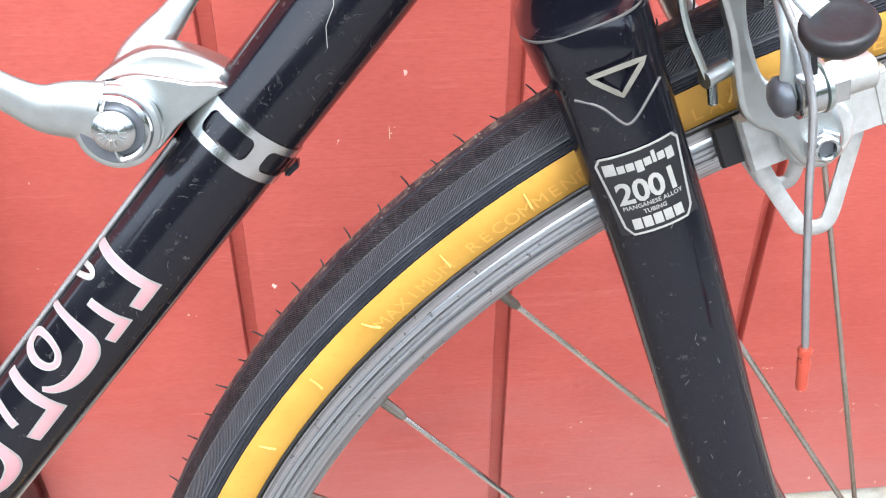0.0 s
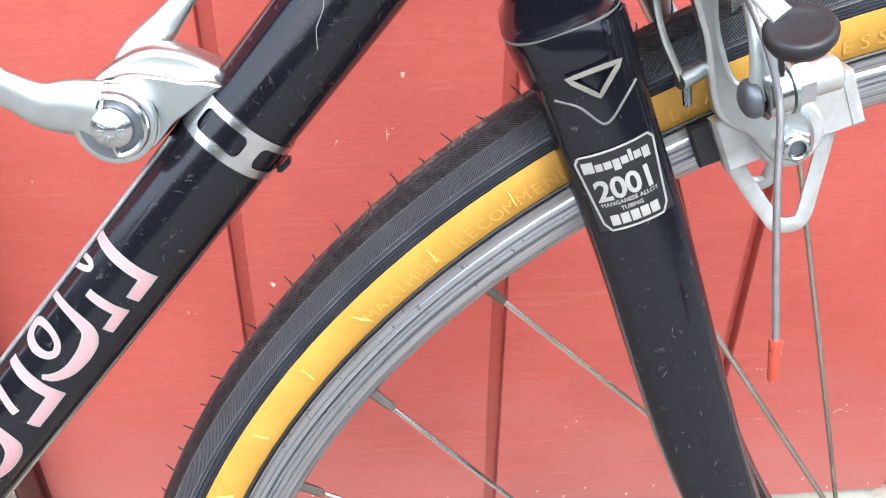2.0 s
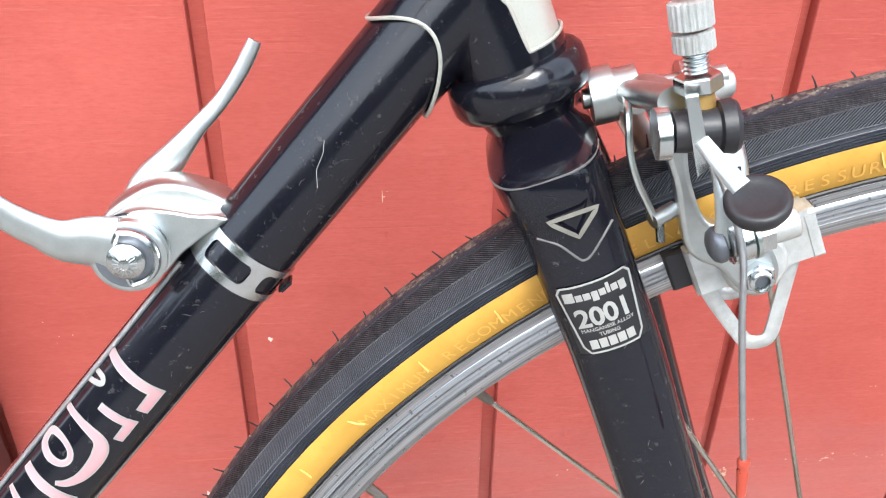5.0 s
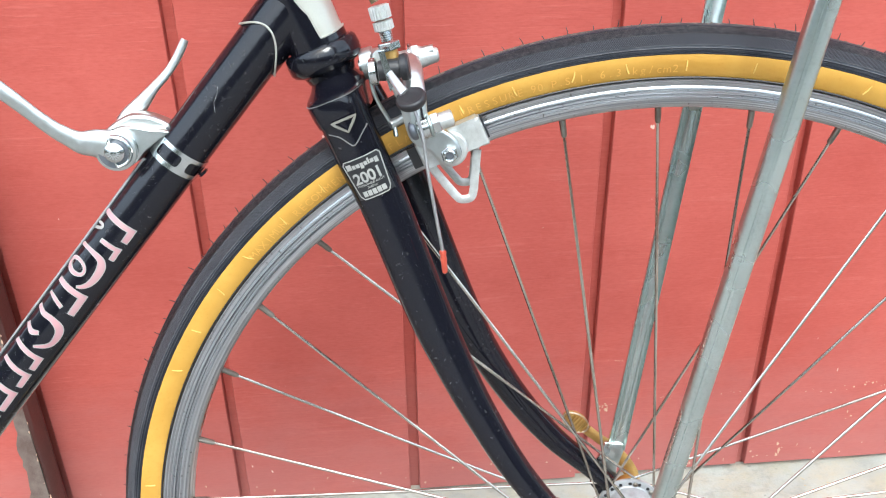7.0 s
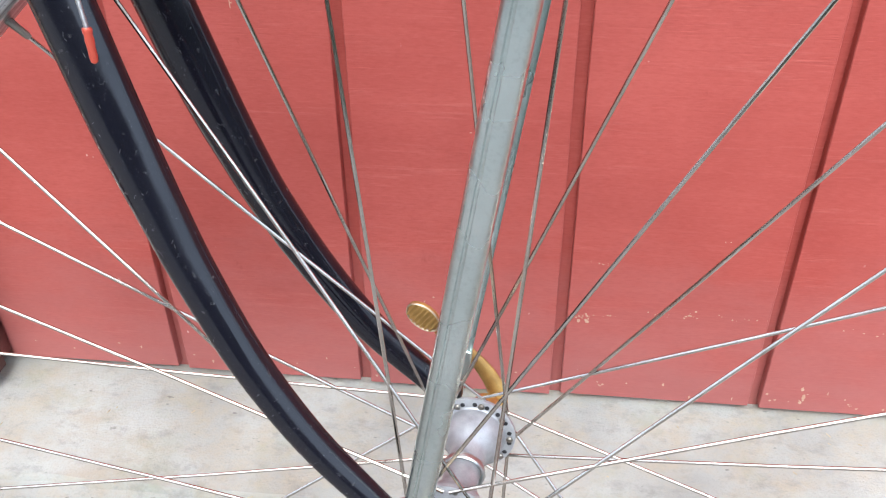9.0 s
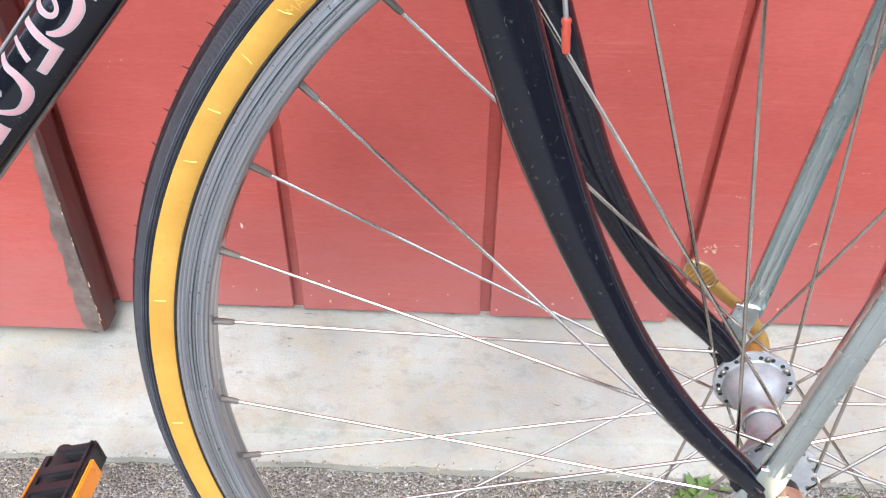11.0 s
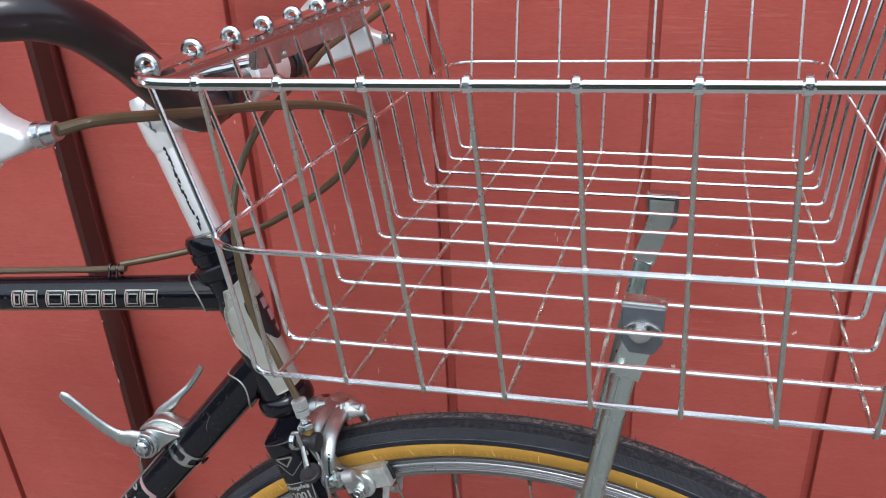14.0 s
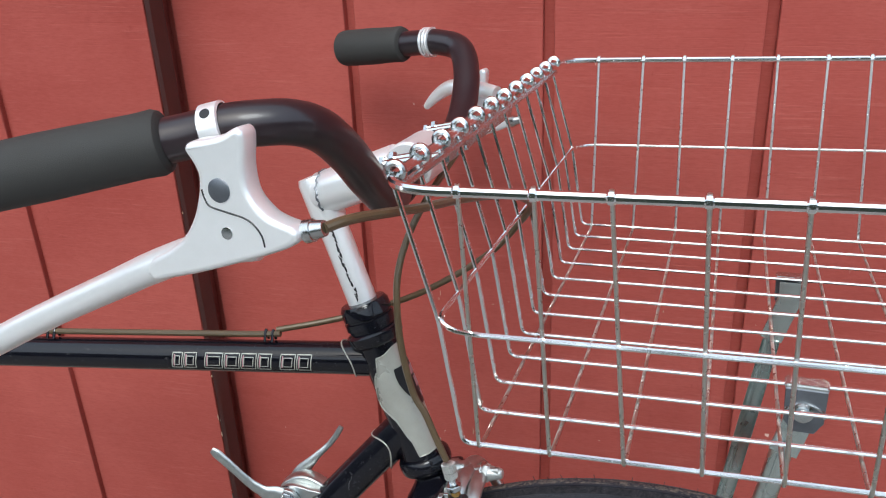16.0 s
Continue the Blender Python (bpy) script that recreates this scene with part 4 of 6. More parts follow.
for w, lo, hi in ((0.0030, 0.0063, 0.0095), (0.0019, 0.0063, 0.0084), (0.0021, 0.0063, 0.0084), (0.0019, 0.0053, 0.0084), (0.0019, 0.0063, 0.0084), (0.0010, 0.0063, 0.0096), (0.0019, 0.0063, 0.0084), (0.0020, 0.0054, 0.0084)):
    rows.append(on_blade(patch(x, x + w, lo, hi, 3, 3), LX, LZ, LT, 0.0005))
    x += w + 0.00034
for k in range(5):
    rows.append(on_blade(patch(-0.0067 + 0.00275 * k, -0.0067 + 0.00275 * k + 0.00232, -0.0101, -0.0070, 3, 3), LX, LZ, LT, 0.0005))
part("label_print", joined(*rows), SILVER_INK, label, "", BIKE)
part("crown_emblem", ([(x, -0.0358, z) for x, z in [(a[0] - 0.0, a[1]) for a in strip([(-0.1822, 0.3070), (-0.1690, 0.3122), (-0.1735, 0.3030)], 0.0013, True, 6)[0]]], strip([(-0.1822, 0.3070), (-0.1690, 0.3122), (-0.1735, 0.3030)], 0.0013, True, 6)[1]), EMBLEM, fork, "worn cream triangle on the crown", BIKE)
point = [(-0.1845, 0.3005), (-0.1786, 0.2995), (-0.1735, 0.2960), (-0.1714, 0.2952), (-0.1695, 0.2968), (-0.1665, 0.3020), (-0.1640, 0.3060)]
part("crown_point", sweep([flank(x, z, -0.0001) for x, z in point], 0.0004, 6, smooth=6), DULL_FLECK, fork, "", BIKE)

# ---- frame: tubes, lugs, headset, stem ----
DOWN_A, DOWN_D = Vector((-0.2010, 0, 0.3680)), Vector((-0.1030, 0, -0.1172)).normalized()
TOP_A, TOP_D = Vector((-0.2130, 0, 0.4200)), Vector((-0.2700, 0, -0.0175)).normalized()
main_frame = part("frame", joined(sweep([DOWN_A + DOWN_D * 0.012, DOWN_A + DOWN_D * 0.575], 0.0143, 40), lathe([(-0.034, 0.019), (0.034, 0.019)], DOWN_A + DOWN_D * 0.575, (0, 1, 0), 28)), FRAME_PAINT, bicycle, "gloss black down tube with worn pink lettering", FRAME)
part("top_tube", sweep([TOP_A + TOP_D * 0.01, TOP_A + TOP_D * 0.54], 0.0129, 36), FRAME_PAINT, main_frame, "", FRAME)
HZ0, HZ1 = 0.343, 0.4335
part("head_tube", sweep([on_axis(HZ0), on_axis(HZ1)], 0.0158, 40), CREAM, main_frame, "aged silver-cream head tube panel", FRAME)
AX_X = Vector((STEER_UP.z, 0, -STEER_UP.x))


def ring_point(z, deg, r):
    """Round the head tube: 0 degrees is the front, 90 the far side."""
    return on_axis(z) + AX_X * (r * math.cos(radians(deg))) + Vector((0, r * math.sin(radians(deg)), 0))


def ease(a, lo, hi):
    t = min(1.0, max(0.0, (a - lo) / (hi - lo)))
    return t * t * (3 - 2 * t)


def up_edge(d):
    a = abs((d + 180) % 360 - 180)
    return 0.4300 - 0.004 * ease(a, 30, 80) - 0.010 * ease(a, 90, 102) - 0.025 * ease(a, 100, 165)


def low_edge(d):
    a = abs((d + 180) % 360 - 180)
    return 0.3475 - 0.001 * ease(a, 0, 60) + 0.013 * ease(a, 77, 83) + 0.017 * ease(a, 81, 106) + 0.007 * ease(a, 96, 126) + 0.008 * ease(a, 118, 165)


def lug_shell(edge, end, r=0.0166, n=360, m=8):
    verts, faces = [], []
    for k in range(m + 1):
        for j in range(n):
            d = 360 * j / n
            verts.append(ring_point(edge(d) + (end - edge(d)) * k / m, d, r))
    faces = [(k * n + j, k * n + (j + 1) % n, (k + 1) * n + (j + 1) % n, (k + 1) * n + j) for k in range(m) for j in range(n)]
    return verts, faces


def sleeve(base, d, r, ends, n=48):
    """A lug's socket on a tube, its rim scalloped: ends(angle) gives the length; angle 0 is the upper side."""
    up = Vector((-d.z, 0, d.x)) if d.x < 0 else Vector((d.z, 0, -d.x))
    if up.z < 0:
        up = -up
    verts = []
    rows = 6
    for k in range(rows + 1):
        for j in range(n):
            a = 360 * j / n
            s = ends(a) * k / rows
            verts.append(base + d * s + up * (r * math.cos(radians(a))) + Vector((0, r * math.sin(radians(a)), 0)))
    faces = [(k * n + j, k * n + (j + 1) % n, (k + 1) * n + (j + 1) % n, (k + 1) * n + j) for k in range(rows) for j in range(n)]
    return verts, faces, verts[-n:]


def down_end(a):
    return 0.0300 + 0.0055 * (1 - math.cos(radians(a))) - 0.0145 * math.sin(radians(a)) ** 2


def top_end(a):
    return 0.0405 - 0.0050 * (1 - math.cos(radians(a))) - 0.006 * math.sin(radians(a)) ** 2


dv, df, drim = sleeve(DOWN_A, DOWN_D, 0.0153, down_end)
tv, tf, trim_ = sleeve(TOP_A, TOP_D, 0.0139, top_end)
lug_low = part("lower_lug", joined(lug_shell(low_edge, HZ0 - 0.001), (dv, df)), FRAME_PAINT, main_frame, "", FRAME)
lug_up = part("upper_lug", joined(lug_shell(up_edge, HZ1 + 0.0015), (tv, tf)), FRAME_PAINT, main_frame, "", FRAME)
for lug, loop in ((lug_low, drim), (lug_up, trim_), (lug_low, [ring_point(low_edge(d), d, 0.0165) for d in range(0, 360)]), (lug_up, [ring_point(up_edge(d), d, 0.0165) for d in range(0, 360, 6)])):
    part("lug_pinstripe", sweep(loop, 0.0006, 6, closed=True), CREAM, main_frame, "", FRAME)
# black badge on the front of the head tube, with a faded pink figure
bv, bf = [], []
for k in range(13):
    z = 0.381 + 0.033 * k / 12
    w = 12 + 48 * math.sin(math.pi * 0.62 * k / 12) ** 0.8
    for j in range(9):
        bv.append(ring_point(z, -w + 2 * w * j / 8, 0.01625))
for k in range(12):
    for j in range(8):
        bf.append((k * 9 + j, k * 9 + j + 1, (k + 1) * 9 + j + 1, (k + 1) * 9 + j))
part("head_badge", (bv, bf), INK, main_frame, "black head badge with faded pink figures", FRAME)
for z0, z1, w0, w1 in ((0.404, 0.411, -14, 30), (0.394, 0.402, -6, 24), (0.385, 0.390, 2, 20)):
    pv = [ring_point(z0 + (z1 - z0) * k / 3, w0 + (w1 - w0) * j / 6, 0.0165) for k in range(4) for j in range(7)]
    part("badge_figure", (pv, [(k * 7 + j, k * 7 + j + 1, (k + 1) * 7 + j + 1, (k + 1) * 7 + j) for k in range(3) for j in range(6)]), PINK, main_frame, "", FRAME)

HS = STEER_UP
part("lower_headset_cup", lathe([(0.0385, 0.0167), (0.0380, 0.0192), (0.0365, 0.0205), (0.0325, 0.0210), (0.0285, 0.0208), (0.0262, 0.0195), (0.0250, 0.0172), (0.0240, 0.0150), (0.0200, 0.0135)], STEER, HS, 36), FRAME_PAINT, main_frame, "worn black headset cup", FRAME)
zt = (HZ1 - STEER.z) / HS.z
part("upper_headset", lathe([(zt, 0.0165), (zt + 0.001, 0.0190), (zt + 0.004, 0.0212), (zt + 0.010, 0.0215), (zt + 0.0115, 0.0200), (zt + 0.0125, 0.0180), (zt + 0.015, 0.0180), (zt + 0.0155, 0.0195), (zt + 0.021, 0.0195), (zt + 0.0215, 0.0180),
                              (zt + 0.023, 0.0180), (zt + 0.0235, 0.0192), (zt + 0.031, 0.0190), (zt + 0.034, 0.0172), (zt + 0.0345, 0.0125)], STEER, HS, 32), FRAME_PAINT, main_frame, "black headset cups and locknut", FRAME)

stem = part("stem", joined(sweep([on_axis(0.462), on_axis(0.530)], 0.0111, 28), sweep([on_axis(0.524), on_axis(0.530), on_axis(0.556), on_axis(0.560)], [0.0113, 0.0130, 0.0130, 0.0118], 28),
                           sweep([(-0.2690, 0, 0.5455), (-0.2640, 0, 0.5475), (-0.2020, 0, 0.5720)], [0.0125, 0.0160, 0.0160], 36), lathe([(-0.024, 0.0155), (-0.022, 0.0170), (0.022, 0.0170), (0.024, 0.0155)], (-0.1880, 0, 0.5770), (-0.06, 1, 0), 32)), CAST, bicycle, "scratched silver quill stem", BIKE)
ARM_A, ARM_D, ARM_N = Vector((-0.2680, 0, 0.5460)), Vector((0.93, 0, 0.366)).normalized(), Vector((-0.366, 0, 0.93)).normalized()
seam = []
for k in range(41):
    a = radians(-150 + 150 * k / 40 * 2)
    seam.append(ARM_A + ARM_D * (0.0075 + 0.0035 * math.cos(a) + 0.0008 * math.sin(k * 1.9)) + ARM_N * (0.0161 * math.cos(a)) - Vector((0, 0.0161 * math.sin(a), 0)))
part("stem_weld", sweep(seam, [0.0008 + 0.0003 * math.sin(k * 2.9) for k in range(41)], 6), DARK_STEEL, stem, "", BIKE)
gouge = random.Random(8)
for k in range(16):
    z, w = 0.468 + 0.0037 * k, gouge.uniform(-0.0016, 0.0016)
    part("stem_gouge", sweep([on_axis(z) + Vector((0.003 + w, -0.0107, 0.001)), on_axis(z + 0.002) + Vector((0.003 + w * 0.5, -0.0108, 0.001)), on_axis(z + gouge.uniform(0.003, 0.006)) + Vector((0.003 + w * 1.3, -0.0107, 0.001))], [0.0004, gouge.uniform(0.0006, 0.0012), 0.0003], 5), RUBBER, stem, "", BIKE)

# ---- handlebar ----
NEAR_BAR = [(-0.1880, 0.0, 0.5770), (-0.1800, -0.055, 0.5720), (-0.1735, -0.085, 0.5715), (-0.1715, -0.115, 0.5900), (-0.1695, -0.145, 0.6125), (-0.1690, -0.173, 0.6300), (-0.1750, -0.190, 0.6370), (-0.1870, -0.2000, 0.6380), (-0.2020, -0.2060, 0.6365), (-0.2260, -0.2120, 0.6310), (-0.3000, -0.2400, 0.6160)]
FAR_BAR = [(-0.1880, 0.0, 0.5770), (-0.1920, 0.055, 0.5730), (-0.1940, 0.088, 0.5750), (-0.1970, 0.122, 0.5900), (-0.2040, 0.155, 0.6150), (-0.2170, 0.178, 0.6345), (-0.2400, 0.187, 0.6400), (-0.2580, 0.191, 0.6390), (-0.2780, 0.196, 0.6370), (-0.3420, 0.210, 0.6310)]
bar = part("handlebar", sweep(list(reversed(NEAR_BAR)) + FAR_BAR[1:], 0.0112, 24, smooth=7), BAR_PAINT, bicycle, "dark glossy upright handlebar", BIKE)
for pts, l in ((NEAR_BAR, 0.120), (FAR_BAR, 0.072)):
    a, b = Vector(pts[-2]), Vector(pts[-1])
    d = (b - a).normalized()
    a = a + d * (0.0065 if l > 0.1 else 0.0)
    part("grip", lathe([(-0.002, 0.0118), (0.0, 0.0150), (0.003, 0.0162), (0.012, 0.0158), (l * 0.5, 0.0168), (l - 0.006, 0.0166), (l - 0.002, 0.0155), (l, 0.0118)], a, d, 28), GRIP, bar, "charcoal foam grip", BIKE)


HOOD = [(-0.2040, 0.6320), (-0.2008, 0.6356), (-0.1930, 0.6370), (-0.1837, 0.6395), (-0.1765, 0.6430), (-0.1730, 0.6405), (-0.1730, 0.6340), (-0.1740, 0.6250), (-0.1722, 0.6135), (-0.1652, 0.6052), (-0.1580, 0.6018), (-0.1522, 0.6000),
        (-0.1496, 0.5962), (-0.1522, 0.5915), (-0.1626, 0.5868), (-0.1811, 0.5804), (-0.2035, 0.5733), (-0.2201, 0.5690), (-0.2290, 0.5668), (-0.2330, 0.5715), (-0.2290, 0.5780), (-0.2190, 0.5835), (-0.2092, 0.5912), (-0.2028, 0.6013), (-0.1990, 0.6125), (-0.1982, 0.6205), (-0.2005, 0.6262)]


def hood(side, bar_at, dx, y, dz, blade, wid):
    """A brake lever under the bar: cast body, clamp bands, blade, pivot screws, cable barrel."""
    f = -side
    h = part("brake_lever", pillow([(x + dx, z + dz) for x, z in HOOD], y + f * 0.0027, 0.0068, 0.0030), CAST, bicycle, "satin silver brake lever", BIKE, 60)
    part("lever_blade", sweep(blade, wid, 18, smooth=5, flat=1.1), CAST, h, "polished silver lever blade", BIKE)
    part("barrel", lathe([(0, 0.0056), (0.0040, 0.0053), (0.0042, 0.0045), (0.0098, 0.0037), (0.0100, 0.0026)], (-0.1500 + dx, y, 0.5960 + dz), (0.97, 0.0, 0.24), 18), ALLOY, h, "", BIKE)
    part("pivot_screw", lathe([(0, 0.0056), (0.0006, 0.0056), (0.0010, 0.0050)], (-0.1870 + dx, y + f * 0.0093, 0.6146 + dz), (0, f, 0), 22), DARK_STEEL, h, "grey pivot screw", BIKE)
    part("pivot_pin", lathe([(0, 0.0030), (0.0005, 0.0029), (0.0006, 0.0022)], (-0.1851 + dx, y + f * 0.0093, 0.5948 + dz), (0, f, 0), 16), ALLOY, h, "", BIKE)
    split = [(-0.1962, 0.6145), (-0.1950, 0.6100), (-0.1926, 0.6068), (-0.1846, 0.6048), (-0.1760, 0.6029), (-0.1710, 0.6002), (-0.1672, 0.5953), (-0.1660, 0.5900)]
    part("lever_seam", sweep([(x + dx, y + f * 0.0094, z + dz) for x, z in split], 0.0005, 6, smooth=4), INK, h, "", BIKE)
    c, d = Vector(bar_at[0]), (Vector(bar_at[1]) - Vector(bar_at[0])).normalized()
    u = d.orthogonal().normalized()
    w = d.cross(u)
    for o, half, thick in (((-0.0030, 0.0054, 0.0014),) if side > 0 else ((-0.0060, 0.0012, 0.0018), (-0.0030, 0.0012, 0.0018), (0.0004, 0.0012, 0.0020))):
        verts = []
        for k in range(32):
            t = 2 * math.pi * k / 32
            q = u * math.cos(t) + w * math.sin(t)
            verts += [c + d * (o + e * half) + q * r for e, r in ((-1, 0.0113), (-0.9, 0.0112 + thick), (0.9, 0.0112 + thick), (1, 0.0113))]
        faces = [(4 * k + j, 4 * k + (j + 1) % 4, 4 * ((k + 1) % 32) + (j + 1) % 4, 4 * ((k + 1) % 32) + j) for k in range(32) for j in range(4)]
        part("clamp_band", (verts, faces), CAST, h, "", BIKE)
    if side > 0:
        out = (Vector((-0.05, -0.75, 0.66)) - d * Vector((-0.05, -0.75, 0.66)).dot(d)).normalized()
        part("clamp_slot", lathe([(0, 0.0026), (0.0004, 0.0026), (0.0005, 0.0018)], c + d * -0.003 + out * 0.0125, out, 18), INK, h, "", BIKE)
    return h


hood(1, ((-0.2090, -0.2078, 0.6352), (-0.2260, -0.2120, 0.6310)), 0.0, -0.2285, 0.0,
     [(-0.1750, -0.2285, 0.5850), (-0.2050, -0.2285, 0.5820), (-0.2330, -0.2285, 0.5715), (-0.2620, -0.2280, 0.5578), (-0.3020, -0.2275, 0.5388), (-0.3460, -0.2275, 0.5163), (-0.3680, -0.2275, 0.5030), (-0.3800, -0.2275, 0.4970)],
     [0.0050, 0.0082, 0.0082, 0.0078, 0.0076, 0.0078, 0.0068, 0.0040])
hood(-1, ((-0.2530, 0.190, 0.6393), (-0.2630, 0.192, 0.6385)), -0.030, 0.2080, -0.028,
     [(-0.1845, 0.1800, 0.5976), (-0.2100, 0.1900, 0.6000), (-0.2335, 0.2000, 0.5990), (-0.2500, 0.2060, 0.5900), (-0.2630, 0.2100, 0.5780)], [0.0060, 0.0070, 0.0068, 0.0055, 0.0030])

# ---- cables ----
def strands(path, r, pitch=0.009, n=6, smooth=6):
    """A cable whose skin is ridged by thin wires wound round it."""
    pts = spline([Vector(p) for p in path], [0.0] * len(path), smooth)[0] if smooth else [Vector(p) for p in path]
    fine, run = [pts[0]], [0.0]
    for a, b in zip(pts, pts[1:]):
        m = max(1, int((b - a).length / 0.0006))
        for k in range(1, m + 1):
            fine.append(a.lerp(b, k / m))
            run.append(run[-1] + (b - a).length / m)
    verts, faces, seg = [], [], 24
    for k, p in enumerate(fine):
        d = (fine[min(k + 1, len(fine) - 1)] - fine[max(k - 1, 0)]).normalized()
        u = (Vector((0, 1, 0)) - d * d.y).normalized()
        v = d.cross(u)
        for q in range(seg):
            a = 2 * math.pi * q / seg
            w = r * (0.72 + 0.32 * abs(math.cos(n / 2 * (a - 2 * math.pi * run[k] / pitch))))
            verts.append(p + (u * math.cos(a) + v * math.sin(a)) * w)
    faces = [(k * seg + q, k * seg + (q + 1) % seg, (k + 1) * seg + (q + 1) % seg, (k + 1) * seg + q) for k in range(len(fine) - 1) for q in range(seg)]
    return verts, faces


REAR_HOUSING = [(-0.1405, -0.2285, 0.5984), (-0.1330, -0.2120, 0.5990), (-0.1205, -0.165, 0.5920), (-0.1170, -0.130, 0.5865), (-0.1115, -0.095, 0.5805), (-0.1060, -0.060, 0.5725), (-0.1030, -0.030, 0.5630), (-0.1050, -0.005, 0.5510), (-0.1161, 0.010, 0.5357), (-0.1364, 0.020, 0.5115), (-0.1621, 0.027, 0.4898), (-0.1948, 0.031, 0.4681), (-0.2250, 0.031, 0.4530), (-0.2650, 0.012, 0.4420), (-0.3080, -0.0100, 0.4360)]
part("rear_brake_housing", sweep(REAR_HOUSING, 0.0025, 10, smooth=6), HOUSING, bicycle, "aged bronze brake cable housing", BIKE)
part("top_tube_housing", sweep([(-0.305, 0, 0.4332), (-0.33, 0, 0.4310), (-0.42, 0, 0.4252), (-0.51, 0, 0.4194), (-0.73, 0, 0.405)], 0.0025, 10), HOUSING, main_frame, "", FRAME)
for x, z in ((-0.314, 0.4290), (-0.510, 0.4163)):
    part("cable_clip", joined(sweep([(x - 0.003, -0.004, z - 0.002), (x - 0.003, 0, z + 0.0065), (x - 0.003, 0.004, z - 0.002)], 0.0012, 8, smooth=4), sweep([(x + 0.003, -0.004, z - 0.002), (x + 0.003, 0, z + 0.0065), (x + 0.003, 0.004, z - 0.002)], 0.0012, 8, smooth=4)), FRAME_PAINT, main_frame, "", FRAME)
FRONT_HOUSING = [(-0.1700, 0.1950, 0.5975), (-0.1735, 0.165, 0.5900), (-0.1770, 0.130, 0.5850), (-0.1800, 0.085, 0.5760), (-0.1830, 0.040, 0.5600), (-0.1835, 0.000, 0.5470), (-0.1889, -0.020, 0.5269), (-0.1930, -0.030, 0.5043), (-0.1925, -0.036, 0.4815), (-0.1885, -0.040, 0.4500), (-0.1800, -0.042, 0.4180), (-0.1705, -0.043, 0.4025), (-0.1625, -0.044, 0.3850), (-0.1545, -0.045, 0.3690)]
part("front_brake_housing", sweep(FRONT_HOUSING, 0.0025, 10, smooth=6), HOUSING, bicycle, "aged bronze brake cable housing", BIKE)
part("gear_cable", strands([DOWN_A + DOWN_D * s + Vector((-0.0102, -0.0058, 0.0090)) for s in (0.120, 0.25, 0.30)], 0.0009, smooth=0), CABLE, main_frame, "bare steel gear cable", FRAME)
part("gear_cable", sweep([DOWN_A + DOWN_D * s + Vector((-0.0096, 0.0085, 0.0084)) for s in (0.120, 0.25, 0.40, 0.56)], 0.0007, 8), CABLE, main_frame, "bare steel gear cable", FRAME)

# ---- shift levers on the down tube ----
SB = Vector((-0.3025, 0, 0.2932))
CL = DOWN_A + DOWN_D * 0.1088
DN = Vector((-DOWN_D.z, 0, DOWN_D.x))
DN = -DN if DN.x > 0 else DN
shifter = part("shifter", pillow([(-0.2740, 0.3020), (-0.2770, 0.3055), (-0.2860, 0.3095), (-0.2950, 0.3103), (-0.3035, 0.3070), (-0.3115, 0.3010), (-0.3135, 0.2935), (-0.3095, 0.2862), (-0.3025, 0.2826), (-0.2945, 0.2845), (-0.2880, 0.2905), (-0.2800, 0.2980)], 0.0042, 0.0066, 0.0022), SATIN, bicycle, "polished silver shift lever block", FRAME, 30)
part("shifter_step", pillow([(-0.2745, 0.3008), (-0.2785, 0.3024), (-0.2840, 0.3028), (-0.2900, 0.3042), (-0.2980, 0.3052), (-0.3050, 0.3034), (-0.3112, 0.2990), (-0.3135, 0.2935), (-0.3095, 0.2862), (-0.3025, 0.2826), (-0.2945, 0.2850), (-0.2885, 0.2912), (-0.2800, 0.2975)], -0.0050, 0.0044, 0.0009), SATIN, shifter, "", FRAME, 30)
for s in (-1, 1):
    part("ratchet_ring", lathe([(0.0090, 0.0098), (0.0094, 0.0108), (0.0108, 0.0110), (0.0112, 0.0100)], SB, (0, s, 0), 36), CHROME, shifter, "", FRAME)
    part("lever_boss", lathe([(0.0112, 0.0102), (0.0117, 0.0107), (0.0148, 0.0107), (0.0151, 0.0102), (0.0153, 0.0096)], SB, (0, s, 0), 36), SATIN, shifter, "", FRAME)
    part("dial_plate", lathe([(0.0153, 0.0092), (0.0156, 0.0090)], SB, (0, s, 0), 32), DARK_STEEL, shifter, "dull grey dial plate", FRAME)
    part("wire_bail", sweep([SB + Vector((q * math.cos(radians(a)), s * 0.0160, q * math.sin(radians(a)))) for q, a in [(0.0052, -96)] + [(0.0080, v) for v in range(-88, 112, 10)] + [(0.0056, 122)]], 0.0010, 8, smooth=2), CHROME, shifter, "", FRAME)
    part("shifter_bolt", lathe([(0.0156, 0.0052), (0.0173, 0.0055), (0.0184, 0.0053), (0.0190, 0.0046), (0.0196, 0.0032), (0.0202, 0.0018), (0.0204, 0.0004)], SB, (0, s, 0), 28), ALLOY, shifter, "domed steel bolt", FRAME)
    part("black_ring", lathe([(0.0088, 0.0112), (0.0092, 0.0113), (0.0093, 0.0100)], SB, (0, s, 0), 36), INK, shifter, "", FRAME)
    for k in range(14):
        a = 2 * math.pi * k / 14
        part("bolt_flute", sweep([SB + Vector((r * math.cos(a), s * y, r * math.sin(a))) for r, y in ((0.0016, 0.0204), (0.0034, 0.0197))], 0.00022, 5), SATIN, shifter, "", FRAME)
    part("bolt_ring", lathe([(0.0151, 0.0060), (0.0157, 0.0060), (0.0158, 0.0053)], SB, (0, s, 0), 28), DARK_STEEL, shifter, "", FRAME)
